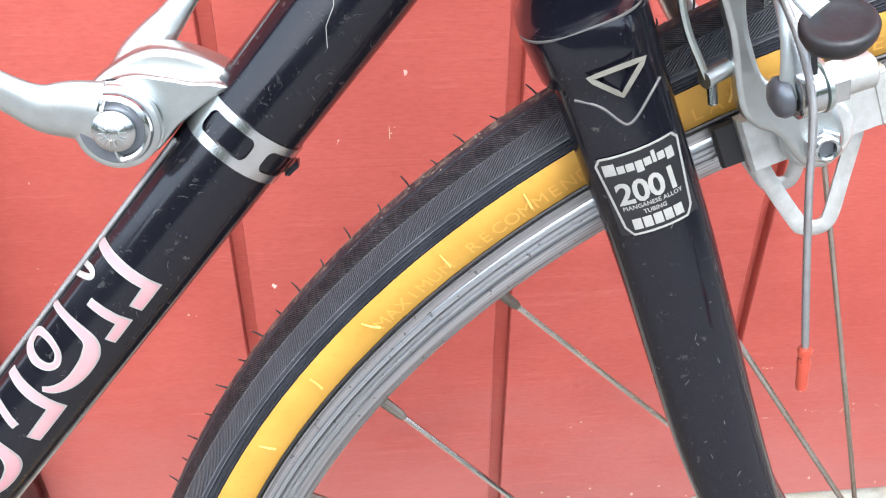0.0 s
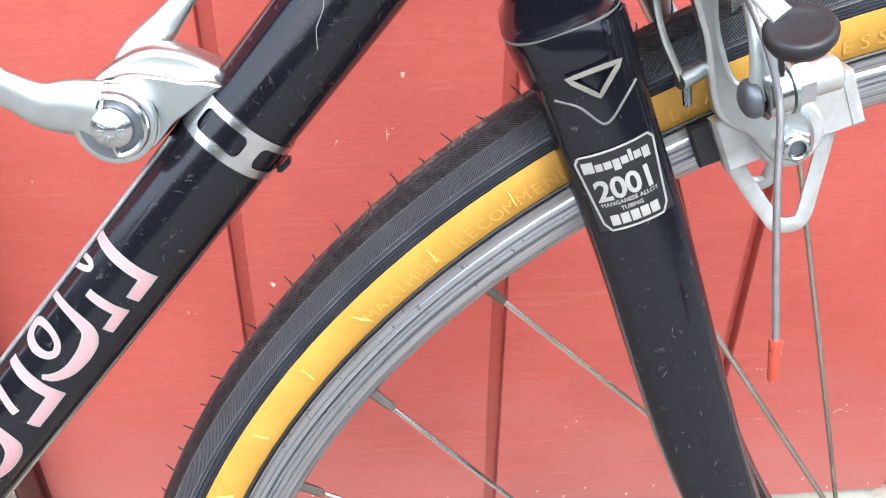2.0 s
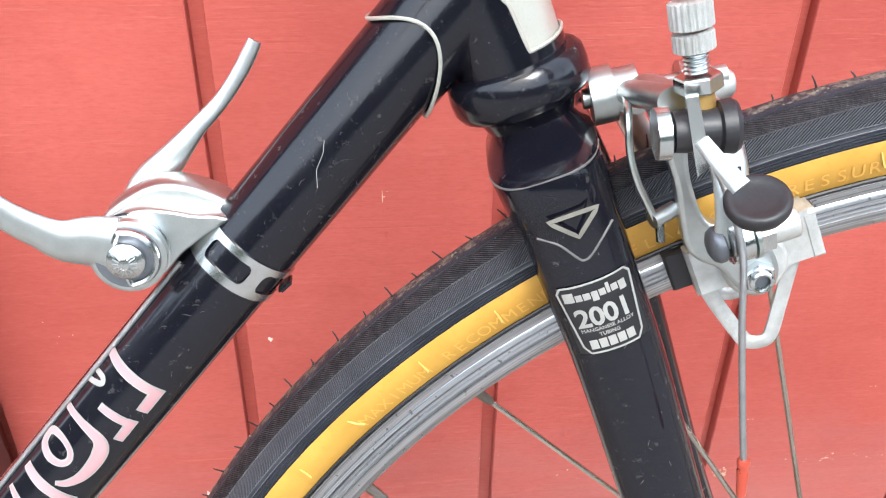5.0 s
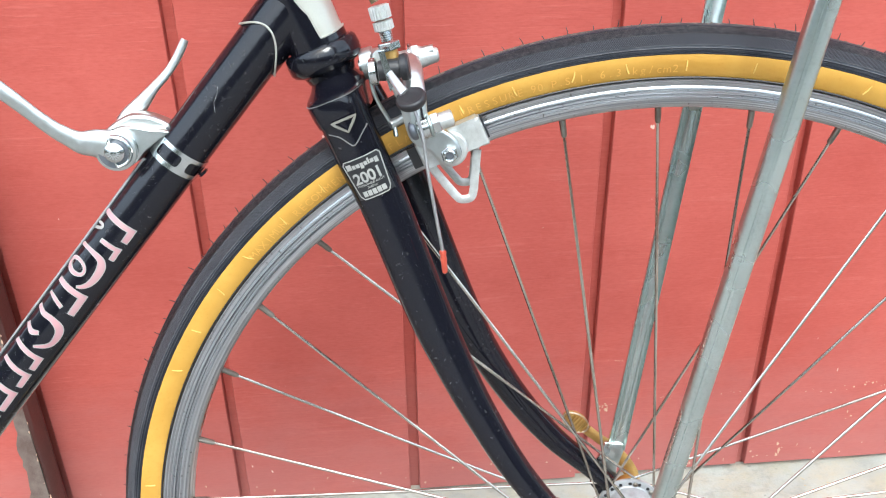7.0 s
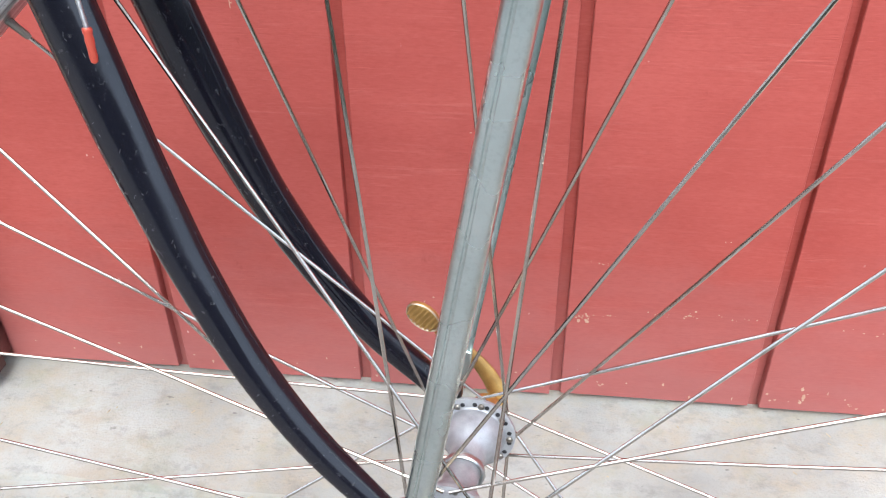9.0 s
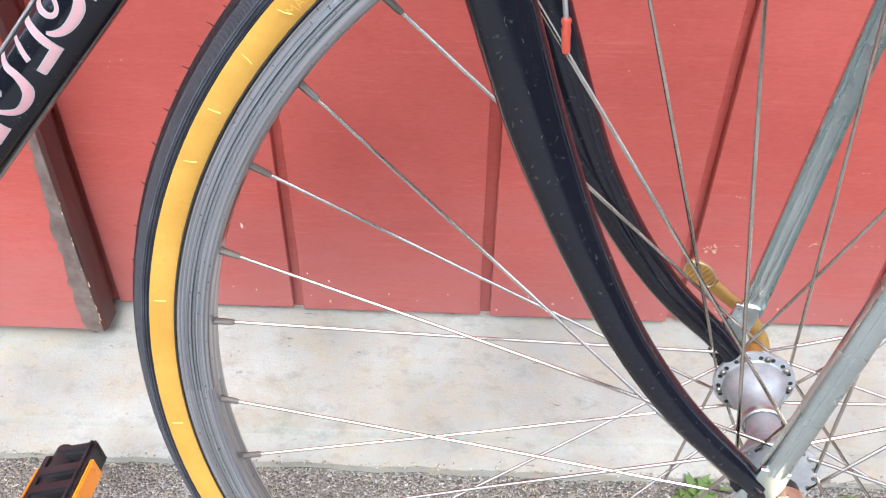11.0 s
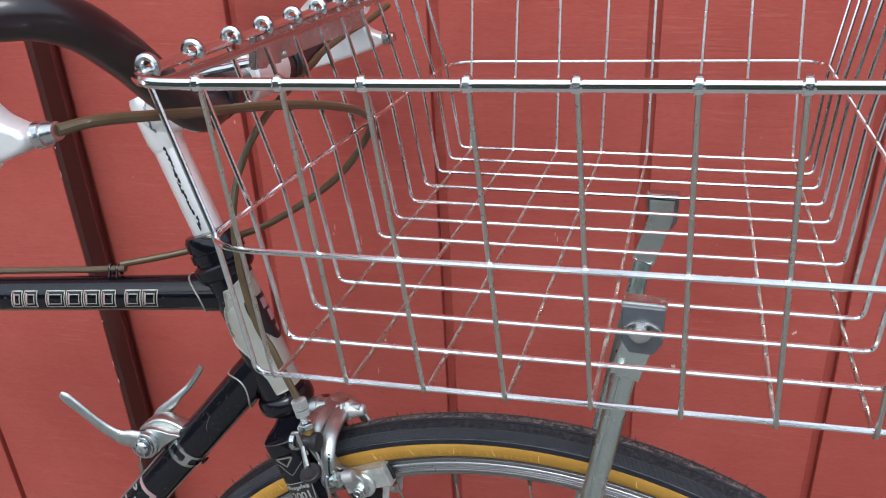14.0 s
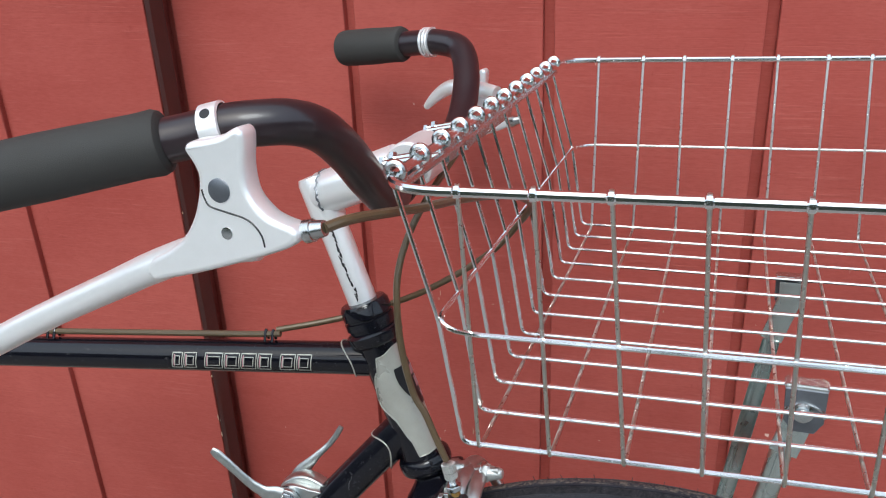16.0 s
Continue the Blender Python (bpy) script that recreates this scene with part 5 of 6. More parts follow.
NEAR_LEVER = [((-0.3060, -0.0129, 0.2962), 0.0105), ((-0.3120, -0.0131, 0.2977), 0.0090), ((-0.3190, -0.0139, 0.2987), 0.0074), ((-0.3245, -0.0148, 0.3017), 0.0058), ((-0.3320, -0.0160, 0.3072), 0.0050), ((-0.3400, -0.0175, 0.3152), 0.0045), ((-0.3500, -0.0191, 0.3257), 0.0048), ((-0.3580, -0.0199, 0.3332), 0.0050), ((-0.3620, -0.0201, 0.3362), 0.0030)]
FAR_LEVER = [((-0.3030, 0.0130, 0.2960), 0.0100), ((-0.3000, 0.0140, 0.3050), 0.0072), ((-0.2915, 0.0150, 0.3145), 0.0048), ((-0.2850, 0.0165, 0.3215), 0.0033), ((-0.2773, 0.0190, 0.3290), 0.0028), ((-0.2715, 0.0200, 0.3365), 0.0028), ((-0.2675, 0.0205, 0.3430), 0.0028), ((-0.2655, 0.0206, 0.3468), 0.0024)]
for lever in (NEAR_LEVER, FAR_LEVER):
    part("shift_lever", sweep([p for p, r in lever], [r * 0.86 for p, r in lever], 16, smooth=6, flat=0.42), SATIN, shifter, "curved satin alloy shift lever", FRAME)
# clamp band with two windows
def band_piece(a0, a1, s0, s1, r=0.0150, th=0.0010, n=14):
    verts, faces = [], []
    for k in range(n + 1):
        a = radians(a0 + (a1 - a0) * k / n)
        o = DN * math.cos(a) + Vector((0, -math.sin(a), 0))
        for s, rr in ((s0, r - th), (s0, r), (s1, r), (s1, r - th)):
            verts.append(CL + DOWN_D * s + o * rr)
    for k in range(n):
        for j in range(4):
            faces.append((k * 4 + j, k * 4 + (j + 1) % 4, (k + 1) * 4 + (j + 1) % 4, (k + 1) * 4 + j))
    return verts, faces


for sg in (1, -1):
    part("clamp_strap", joined(band_piece(20 * sg, 176 * sg, -0.0065, -0.0040), band_piece(20 * sg, 176 * sg, 0.0028, 0.0056), band_piece(20 * sg, 44 * sg, -0.0040, 0.0028, n=4), band_piece(101 * sg, 118 * sg, -0.0040, 0.0028, n=3), band_piece(158 * sg, 176 * sg, -0.0040, 0.0028, n=4),
         *[band_piece(a0 * sg, (a0 + g * w) * sg, z0, z1, n=2) for a0, g in ((44, 1), (101, -1), (118, 1), (158, -1)) for w, h in ((5.0, 0.0002), (3.4, 0.0005), (2.0, 0.0009), (1.0, 0.0015)) for z0, z1 in ((-0.0040, -0.0040 + h), (0.0028 - h, 0.0028))]), ALLOY, shifter, "", FRAME)
part("clamp_nut", brick_box(-0.0026, 0.0026, -0.003, 0.003, -0.0012, 0.0006, 0.0006), FRAME_PAINT, shifter, "", FRAME @ Matrix.Translation(CL - DN * 0.0158) @ Matrix.Rotation(radians(-41), 4, "Y"))


# ---- worn pink figures on the down tube ----
def on_down(piece, s0, lift=0.0003):
    """Lays flat shapes on the near side of the down tube: x runs down the tube from s0, y round it (up)."""
    out = []
    for x, y, *_ in piece[0]:
        a = y / 0.0143
        out.append(tuple(DOWN_A + DOWN_D * (s0 + x) + DN * ((0.0143 + lift) * math.sin(a)) - Vector((0, (0.0143 + lift) * math.cos(a), 0))))
    return out, piece[1]


def stroke(pts, widths, grow=0.0, n=6):
    """A brush stroke along points in millimetres, its width going from point to point; grow widens it all round."""
    p, w = spline([Vector((x * 0.001, y * 0.001, 0)) for x, y in pts], [v * 0.001 for v in widths], n)
    d0, d1 = (p[1] - p[0]).normalized(), (p[-1] - p[-2]).normalized()
    p[0], p[-1] = p[0] - d0 * grow, p[-1] + d1 * grow
    verts, faces = [], []
    for k in range(len(p)):
        d = (p[min(k + 1, len(p) - 1)] - p[max(k - 1, 0)]).normalized()
        o = Vector((-d.y, d.x, 0)) * (w[k] / 2 + grow)
        for j in range(5):
            verts.append(tuple(p[k] + o * (1 - j / 2)))
    for k in range(len(p) - 1):
        for j in range(4):
            faces.append((5 * k + j, 5 * k + j + 1, 5 * k + 6 + j, 5 * k + 5 + j))
    return verts, faces


def corner(x, top, foot, run, lean=0.0, w=2.6):
    """A stem across the tube with a broad foot running down it."""
    return [([(x - lean, top), (x - lean * 0.4, (top + foot) / 2), (x, foot - 1.2)], [w * 0.8, w, w]), ([(x - 1.2, foot), (x + run / 2, foot - 0.2), (x + run, foot - 0.3)], [w * 1.25, w * 1.2, w * 1.1])]


FIGURES = [corner(156.3, 18.5, -4.4, 7.8), corner(170.2, 6.0, -4.4, 6.8, -0.3, 2.0), [([(169.5, 18.0), (165.6, 11.0), (163.6, 12.0), (165.0, 17.5)], [0.5, 0.8, 0.9, 0.5])],
           [([(180.4, 17.0), (179.2, 8.0), (180.0, 0.4), (184.0, -2.7), (190.0, -3.6), (195.5, -3.0), (199.5, -0.8), (201.3, 1.6)], [1.2, 1.7, 3.0, 4.0, 3.6, 2.8, 1.7, 0.6])],
           [([(190.6, 15.0), (194.6, 13.6), (196.0, 9.2), (195.0, 4.9), (192.3, 3.2), (189.2, 4.8), (188.0, 8.8), (189.0, 13.0), (191.0, 15.0)], [1.8, 2.2, 2.0, 1.4, 1.0, 1.0, 1.2, 1.5, 1.8])],
           corner(205.2, 13.0, -4.5, 12.8, 0.4, 2.8), [([(214.6, 12.8), (215.2, 8.0), (216.8, 2.0)], [0.9, 1.6, 1.6])],
           [([(225.0, 13.6), (226.6, 8.0), (226.2, 2.0), (228.6, -3.8), (234.0, -6.3), (241.0, -5.6), (246.3, 1.0)], [1.8, 2.4, 2.8, 4.0, 3.5, 2.4, 0.8])], [([(237.8, 12.6), (240.0, 7.4), (238.0, 3.6)], [1.6, 2.6, 1.6])],
           corner(252.3, 12.0, -5.6, 7.8, 2.2, 2.4), corner(265.2, 11.4, -5.6, 8.6, 2.0, 2.4), corner(279.8, 9.5, -5.6, 13.0, 1.8, 2.6),
           corner(298.5, 11.0, -5.6, 8.5, 1.6, 2.5), [([(313.0, 13.0), (313.6, 4.0), (318.0, -4.0), (324.0, -4.5), (328.0, 2.0)], [1.6, 2.6, 3.4, 3.0, 1.2])]]
for figure in FIGURES:
    for pts, w in figure:
        part("tube_figure", on_down(stroke(pts, w, 0.00055), 0.0, 0.0002), SILVER_INK, main_frame, "", FRAME)
    for pts, w in figure:
        if max(w) > 1.0:
            part("tube_figure", on_down(stroke(pts, w), 0.0, 0.0004), PINK, main_frame, "worn pink figure with silver outline", FRAME)


def on_top(piece, s0, lift=0.0003):
    up = Vector((-TOP_D.z, 0, TOP_D.x))
    up = up if up.z > 0 else -up
    out = []
    for x, y, *_ in piece[0]:
        a = y / 0.0129
        out.append(tuple(TOP_A + TOP_D * (s0 - x) + up * ((0.0129 + lift) * math.sin(a)) - Vector((0, (0.0129 + lift) * math.cos(a), 0))))
    return out, piece[1]


x = 0.0
for k, wv in enumerate((0.0085, 0.0105, 0.0150, 0.0125, 0.0125, 0.0110, 0.0120, 0.0115)):
    x += 0.006 if k in (2, 6) else 0.0
    box = [(x + 0.0008, -0.0062), (x + 0.0030, 0.0066), (x + 0.0030 + wv, 0.0066), (x + 0.0008 + wv, -0.0062)]
    core = [(x + 0.0036, -0.0034), (x + 0.0050, 0.0038), (x + 0.0004 + wv, 0.0038), (x - 0.0010 + wv, -0.0034)]
    part("tube_figure", on_top(strip(box, 0.0009, True, 4), 0.183), CREAM, main_frame, "cream outlined figure", FRAME)
    part("tube_figure", on_top(strip(core, 0.0008, True, 4), 0.183), CREAM, main_frame, "", FRAME)
    part("tube_figure", on_top(strip([(x + 0.0026, -0.0048), (x + 0.0044, 0.0052)], 0.0010, False, 4), 0.183), PINK, main_frame, "", FRAME)
    x += wv + 0.0018

# ---- bottom bracket, left crank and pedal ----
BB = DOWN_A + DOWN_D * 0.575
PED = Vector((-0.4720, 0.0720, -0.1780))
crank = part("crank", sweep([BB + Vector((0, 0.052, 0)), BB + Vector((0.02, 0.062, -0.015)), BB + Vector((0.075, 0.072, -0.058)), PED + Vector((0, -0.033, 0))], [0.013, 0.0105, 0.0085, 0.010], 16, smooth=4, flat=0.6), ALLOY, bicycle, "dull alloy left crank", FRAME)
pm = FRAME @ Matrix.Translation(PED + Vector((0, 0.03, 0))) @ Matrix.Rotation(radians(-14), 4, "Y")
pedal = part("pedal", lathe([(-0.048, 0.011), (0.048, 0.010)], (0, 0, 0), (0, 1, 0), 16), RUBBER, bicycle, "black resin pedal", pm)
for x0, x1, y0, y1 in ((-0.008, 0.030, -0.046, -0.034), (-0.004, 0.030, 0.036, 0.046), (0.022, 0.030, -0.048, 0.048), (-0.012, -0.002, -0.040, 0.038)):
    part("pedal_plate", brick_box(x0, x1, y0, y1, -0.0115, 0.0115, 0.003), RUBBER, pedal, "", pm)
for y in (-0.018, 0.0, 0.018):
    part("pedal_rib", brick_box(-0.010, 0.030, y - 0.006, y + 0.006, -0.012, 0.012, 0.002), RUBBER, pedal, "", pm)
for s in (1, -1):
    part("reflector", brick_box(*((0.030, 0.0335) if s > 0 else (-0.0155, -0.012)), -0.027, 0.027, -0.0085, 0.0085, 0.001), ORANGE, pedal, "orange pedal reflector", pm)

# ---- front brake ----
CB = Vector((0.94, 0, 0.22)).normalized()
brake = part("front_brake", sweep([(-0.1700, 0, 0.3310), (-0.1290, 0, 0.3385)], 0.0030, 14), SATIN, bicycle, "silver side-pull front brake caliper", BIKE)
part("pivot_spacer", joined(lathe([(0, 0.0085), (0.007, 0.0085), (0.0072, 0.0070), (0.014, 0.0070), (0.0142, 0.0062)], (-0.1680, 0, 0.3315), CB, 24)), SATIN, brake, "", BIKE)
NB, ND = Vector((-0.1412, 0.001, 0.3338)), Vector((0.985, 0, 0.13))
acorn = part("acorn_nut", lathe([(0.0046, 0.0062), (0.0052, 0.0060), (0.0110, 0.0046), (0.0140, 0.0040), (0.0150, 0.0030), (0.0152, 0.0004)], NB, ND, 24), ZINC, brake, "dull zinc acorn nut", BIKE, 40)
part("nut_collar", lathe([(0.0008, 0.0068), (0.0012, 0.0073), (0.0042, 0.0073), (0.0046, 0.0068)], NB, ND, 6), ZINC, acorn, "", BIKE, 20)
part("nut_washer", lathe([(-0.0012, 0.0082), (-0.0010, 0.0086), (0.0004, 0.0086), (0.0008, 0.0080)], NB, ND, 26), CHROME, acorn, "", BIKE)


def arm(path, rad, flat):
    return sweep(path, rad, 20, smooth=6, flat=flat, up0=(0, 0, 1))


part("brake_arm", arm([(-0.1440, 0.0070, 0.3315), (-0.1435, -0.004, 0.3330), (-0.1415, -0.018, 0.3345), (-0.1395, -0.0300, 0.3330), (-0.1382, -0.0375, 0.3285), (-0.1370, -0.0420, 0.3220), (-0.1362, -0.0445, 0.3140), (-0.1360, -0.0455, 0.3050)],
                      [0.0060, 0.0062, 0.0062, 0.0058, 0.0054, 0.0050, 0.0047, 0.0045], [0.85, 0.85, 0.75, 0.62, 0.52, 0.46, 0.42, 0.42]), SATIN, brake, "silver caliper arm", BIKE)
WEB = [(-0.1550, 0.3330), (-0.1480, 0.3340), (-0.1457, 0.3219), (-0.1435, 0.3145), (-0.1391, 0.3055), (-0.1330, 0.3035), (-0.1268, 0.3021), (-0.1210, 0.2985), (-0.1173, 0.2927), (-0.1165, 0.2870), (-0.1195, 0.2822), (-0.1251, 0.2820), (-0.1297, 0.2861), (-0.1342, 0.2906), (-0.1400, 0.2930), (-0.1445, 0.2985), (-0.1485, 0.3145), (-0.1515, 0.3225)]
part("brake_arm", pillow([(x + 0.0015, z - 0.0008) for x, z in WEB], -0.0252, 0.0034, 0.0016, 3, 4), SATIN, brake, "silver caliper arm", BIKE)
part("brake_arm", arm([(-0.1525, 0.0040, 0.3320), (-0.1525, -0.008, 0.3360), (-0.1520, -0.020, 0.3375), (-0.1515, -0.0300, 0.3350), (-0.1515, -0.0335, 0.3290)], [0.0062, 0.0062, 0.0058, 0.0052, 0.0040], [0.75, 0.75, 0.7, 0.6, 0.6]), SATIN, brake, "silver caliper arm", BIKE)
part("brake_arm", arm([(-0.1560, -0.0060, 0.3320), (-0.1560, 0.010, 0.3330), (-0.1550, 0.022, 0.3300), (-0.1525, 0.030, 0.3230), (-0.1470, 0.0345, 0.3120), (-0.1390, 0.0340, 0.3010), (-0.1290, 0.0310, 0.2930), (-0.1210, 0.0295, 0.2890)],
                      [0.0055, 0.0055, 0.0055, 0.0052, 0.0050, 0.0052, 0.0062, 0.0070], 0.7), SATIN, brake, "silver caliper arm", BIKE)
part("brake_arm", arm([(-0.1560, 0.0040, 0.3325), (-0.1565, -0.012, 0.3360), (-0.1560, -0.028, 0.3400), (-0.1530, -0.0420, 0.3425)], [0.0055, 0.0052, 0.0048, 0.0050], 0.75), SATIN, brake, "silver caliper arm", BIKE)
for k in range(8):
    part("arm_lettering", brick_box(-0.0011, 0.0011, -0.0003, 0.0003, -0.0006, 0.0006), INK, brake, "", BIKE @ Matrix.Translation((-0.1335 - 0.0003 * k, -0.0478 + 0.0052 * (k / 7) ** 2, 0.3100 + 0.0021 * k)) @ Matrix.Rotation(radians(80), 4, "Y"))
TAN, RAD_ = Vector((0.922, 0, 0.387)), Vector((-0.387, 0, 0.922))


def shoe(a0, a1, b0, b1):
    c = Vector((-0.1215, 0, 0.2905))
    return [tuple((c + TAN * a + RAD_ * b)[k] for k in (0, 2)) for a, b in ((a0, b0), (a1, b0), (a1, b1), (a0, b1))]


for s in (-1, 1):
    part("brake_pad", slab(shoe(-0.0235, 0.0215, -0.0062, 0.0060), s * 0.0119, s * 0.0160, 0.0008), RUBBER, brake, "black rubber brake block", BIKE)
    part("pad_holder", joined(slab(shoe(-0.0175, 0.0195, -0.0078, 0.0078), s * 0.0150, s * 0.0212, 0.0012), slab(shoe(0.0170, 0.0205, -0.0080, 0.0078), s * 0.0120, s * 0.0216, 0.0010), slab(shoe(-0.0120, 0.0190, 0.0066, 0.0086), s * 0.0122, s * 0.0218, 0.0008)), ZINC, brake, "pressed silver pad holder", BIKE)
    eye = [(-0.1212 + 0.0098 * math.cos(t) * (1.0 if math.cos(t) > 0 else 0.9), 0.2892 + 0.0098 * math.sin(t)) for t in [2 * math.pi * k / 28 for k in range(28)]]
    part("arm_eye", slab(eye, s * 0.0214, s * 0.0252, 0.0010), ZINC, brake, "", BIKE)
    part("eye_slot", slab([(-0.1262, 0.2985), (-0.1228, 0.2998), (-0.1204, 0.2985), (-0.1204, 0.2962), (-0.1234, 0.2948), (-0.1258, 0.2960)], s * 0.0250, s * 0.0256), INK, brake, "", BIKE)
    bolt = part("pad_bolt", lathe([(0.0250, 0.0060), (0.0252, 0.0064), (0.0270, 0.0064), (0.0274, 0.0056)], (-0.1212, 0, 0.2880), (0, s, 0), 26), CHROME, brake, "zinc pad bolt", BIKE, 25)
    part("bolt_head", joined(lathe([(0.0272, 0.0048), (0.0312, 0.0048), (0.0318, 0.0042)], (-0.1212, 0, 0.2880), (0, s, 0), 6), lathe([(0.0312, 0.0036), (0.0334, 0.0034), (0.0338, 0.0028), (0.0336, 0.0022)], (-0.1212, 0, 0.2880), (0, s, 0), 20, False)), CHROME, bolt, "", BIKE, 25)
    part("bolt_socket", lathe([(0.0316, 0.0023), (0.0322, 0.0022)], (-0.1212, 0, 0.2880), (0, s, 0), 14), DARK_STEEL, bolt, "", BIKE)
    loop = [(-0.1330, s * 0.0170, 0.2800), (-0.1285, s * 0.0165, 0.2730), (-0.1190, s * 0.0162, 0.2608), (-0.1160, s * 0.0160, 0.2582), (-0.1115, s * 0.0158, 0.2584), (-0.1092, s * 0.0155, 0.2612), (-0.1080, s * 0.0150, 0.2710), (-0.1065, s * 0.0145, 0.2860)]
    part("wheel_guide", sweep(loop, 0.0025, 10, smooth=5, flat=0.42), ZINC, brake, "bent silver wheel guide loop", BIKE)

def knurled(h0, h1, r, base, axis, ribs=20):
    """A finger ring with fine upright ribs."""
    v, f = lathe([(h0, r * 0.80), (h0 + 0.0004, r), (h1 - 0.0004, r), (h1, r * 0.80)], base, axis, ribs * 4)
    d = Vector(axis).normalized()
    out = []
    for k, q in enumerate(v):
        h = (q - Vector(base)).dot(d)
        c = Vector(base) + d * h
        out.append(c + (q - c) * (1.0 if k % 4 < 2 else 0.90))
    return out, f


BA, BD = Vector((-0.1535, -0.0452, 0.3675)), Vector((0.22, 0, -0.97))
adjuster = part("barrel_adjuster", joined(knurled(0.0, 0.0068, 0.0052, BA, BD), knurled(0.0074, 0.0122, 0.0050, BA, BD)), ZINC, brake, "knurled barrel adjuster", BIKE, 20)
part("adjuster_thread", joined(*[lathe([(0, 0.0029), (0.0005, 0.0034), (0.0010, 0.0029)], BA + BD * (0.0122 + 0.0011 * k), BD, 14) for k in range(5)]), CHROME, adjuster, "", BIKE)
part("adjuster_nut", lathe([(0, 0.0054), (0.0004, 0.0058), (0.0036, 0.0058), (0.0040, 0.0054)], BA + BD * 0.0180, BD, 6), CHROME, adjuster, "", BIKE, 20)
part("brass_ferrule", lathe([(0, 0.0036), (0.0085, 0.0036)], BA + BD * 0.0222, (0.22, -0.05, -0.97), 16), BRASS, brake, "tarnished brass ferrule", BIKE)
part("release_cam", lathe([(0, 0.0050), (0.003, 0.0054), (0.0105, 0.0050), (0.0110, 0.0064), (0.0140, 0.0068), (0.0152, 0.0060)], (-0.1545, -0.0480, 0.3365), (0.97, 0, 0.12), 24), RUBBER, brake, "black cam spool", BIKE)
part("cam_washer", lathe([(0, 0.0066), (0.0032, 0.0066), (0.0036, 0.0058)], (-0.1588, -0.0480, 0.3360), (0.97, 0, 0.12), 24), CHROME, brake, "", BIKE)
part("release_plate", slab([(-0.1540, 0.3470), (-0.1510, 0.3475), (-0.1460, 0.3300), (-0.1490, 0.3270)], -0.0520, -0.0540, 0.0004), CHROME, brake, "", BIKE)
part("release_lever", sweep([(-0.1490, -0.0540, 0.3365), (-0.1455, -0.0590, 0.3325), (-0.1415, -0.0640, 0.3285)], [0.0018, 0.0022, 0.0026], 14, smooth=3, flat=0.35), SATIN, brake, "", BIKE)
part("release_knob", lathe([(-0.0044, 0.0022), (-0.0040, 0.0046), (-0.0026, 0.0066), (-0.0008, 0.0075), (0.0008, 0.0076), (0.0018, 0.0071), (0.0020, 0.0063), (0.0015, 0.0052), (0.0012, 0.0034), (0.0012, 0.0006)], (-0.1380, -0.0660, 0.3258), (-0.22, -0.42, 0.88), 36), RUBBER, brake, "black plastic release knob", BIKE, 60)
AN, AD = Vector((-0.1388, -0.0445, 0.3050)), Vector((0.95, 0.12, 0.28))
anchor = part("cable_anchor", lathe([(0.0020, 0.0054), (0.0024, 0.0062), (0.0078, 0.0062), (0.0082, 0.0056)], AN, AD, 28), CHROME, brake, "zinc cable anchor barrel", BIKE)
part("anchor_disc", lathe([(-0.0028, 0.0008), (-0.0026, 0.0026), (-0.0018, 0.0042), (-0.0006, 0.0050), (0.0008, 0.0050), (0.0014, 0.0044)], AN, AD, 24), DARK_STEEL, anchor, "dull grey anchor bolt head", BIKE)
part("anchor_washer", lathe([(0.0082, 0.0056), (0.0084, 0.0066), (0.0094, 0.0066), (0.0096, 0.0052)], AN, AD, 24), GALV, anchor, "", BIKE)
part("anchor_nut", lathe([(0.0096, 0.0052), (0.0100, 0.0056), (0.0136, 0.0056), (0.0140, 0.0050)], AN, AD, 6), CHROME, anchor, "", BIKE, 20)
part("anchor_stub", lathe([(0.0140, 0.0044), (0.0205, 0.0044), (0.0212, 0.0036)], AN, AD, 20), ZINC, anchor, "", BIKE)
part("return_spring", sweep([(-0.1600, -0.012, 0.3370), (-0.1612, -0.026, 0.3340), (-0.1605, -0.0285, 0.3250), (-0.1580, -0.0280, 0.3170), (-0.1545, -0.0275, 0.3100), (-0.1515, -0.0270, 0.3045)], 0.0011, 8, smooth=5), GALV, brake, "bent steel return spring", BIKE)
part("spring_stop", lathe([(0, 0.0024), (0.0078, 0.0024), (0.0081, 0.0016)], (-0.1523, -0.0275, 0.3042), (0.85, 0.45, 0.30), 14), SATIN, brake, "", BIKE)
part("stop_screw", lathe([(0.0, 0.0013), (0.0052, 0.0013), (0.0056, 0.0009)], (-0.1500, -0.0262, 0.3030), (0.12, -0.25, -0.96), 10), CHROME, brake, "", BIKE)
part("brake_cable", strands([(-0.1490, -0.0440, 0.3380), (-0.1400, -0.0480, 0.3220), (-0.1345, -0.0515, 0.3060), (-0.1320, -0.0525, 0.2850), (-0.1285, -0.0530, 0.2600), (-0.1255, -0.0535, 0.2400)], 0.00095), CABLE, brake, "twisted steel brake cable end", BIKE)
part("cable_cap", lathe([(0, 0.0016), (0.0008, 0.0019), (0.0018, 0.0018), (0.0026, 0.0015), (0.0045, 0.0018), (0.0075, 0.0015), (0.0105, 0.0016), (0.0125, 0.0013), (0.0132, 0.0004)], (-0.1258, -0.0535, 0.2425), (0.07, -0.02, -1), 14), RED_CAP, brake, "red anodised cable end cap", BIKE)

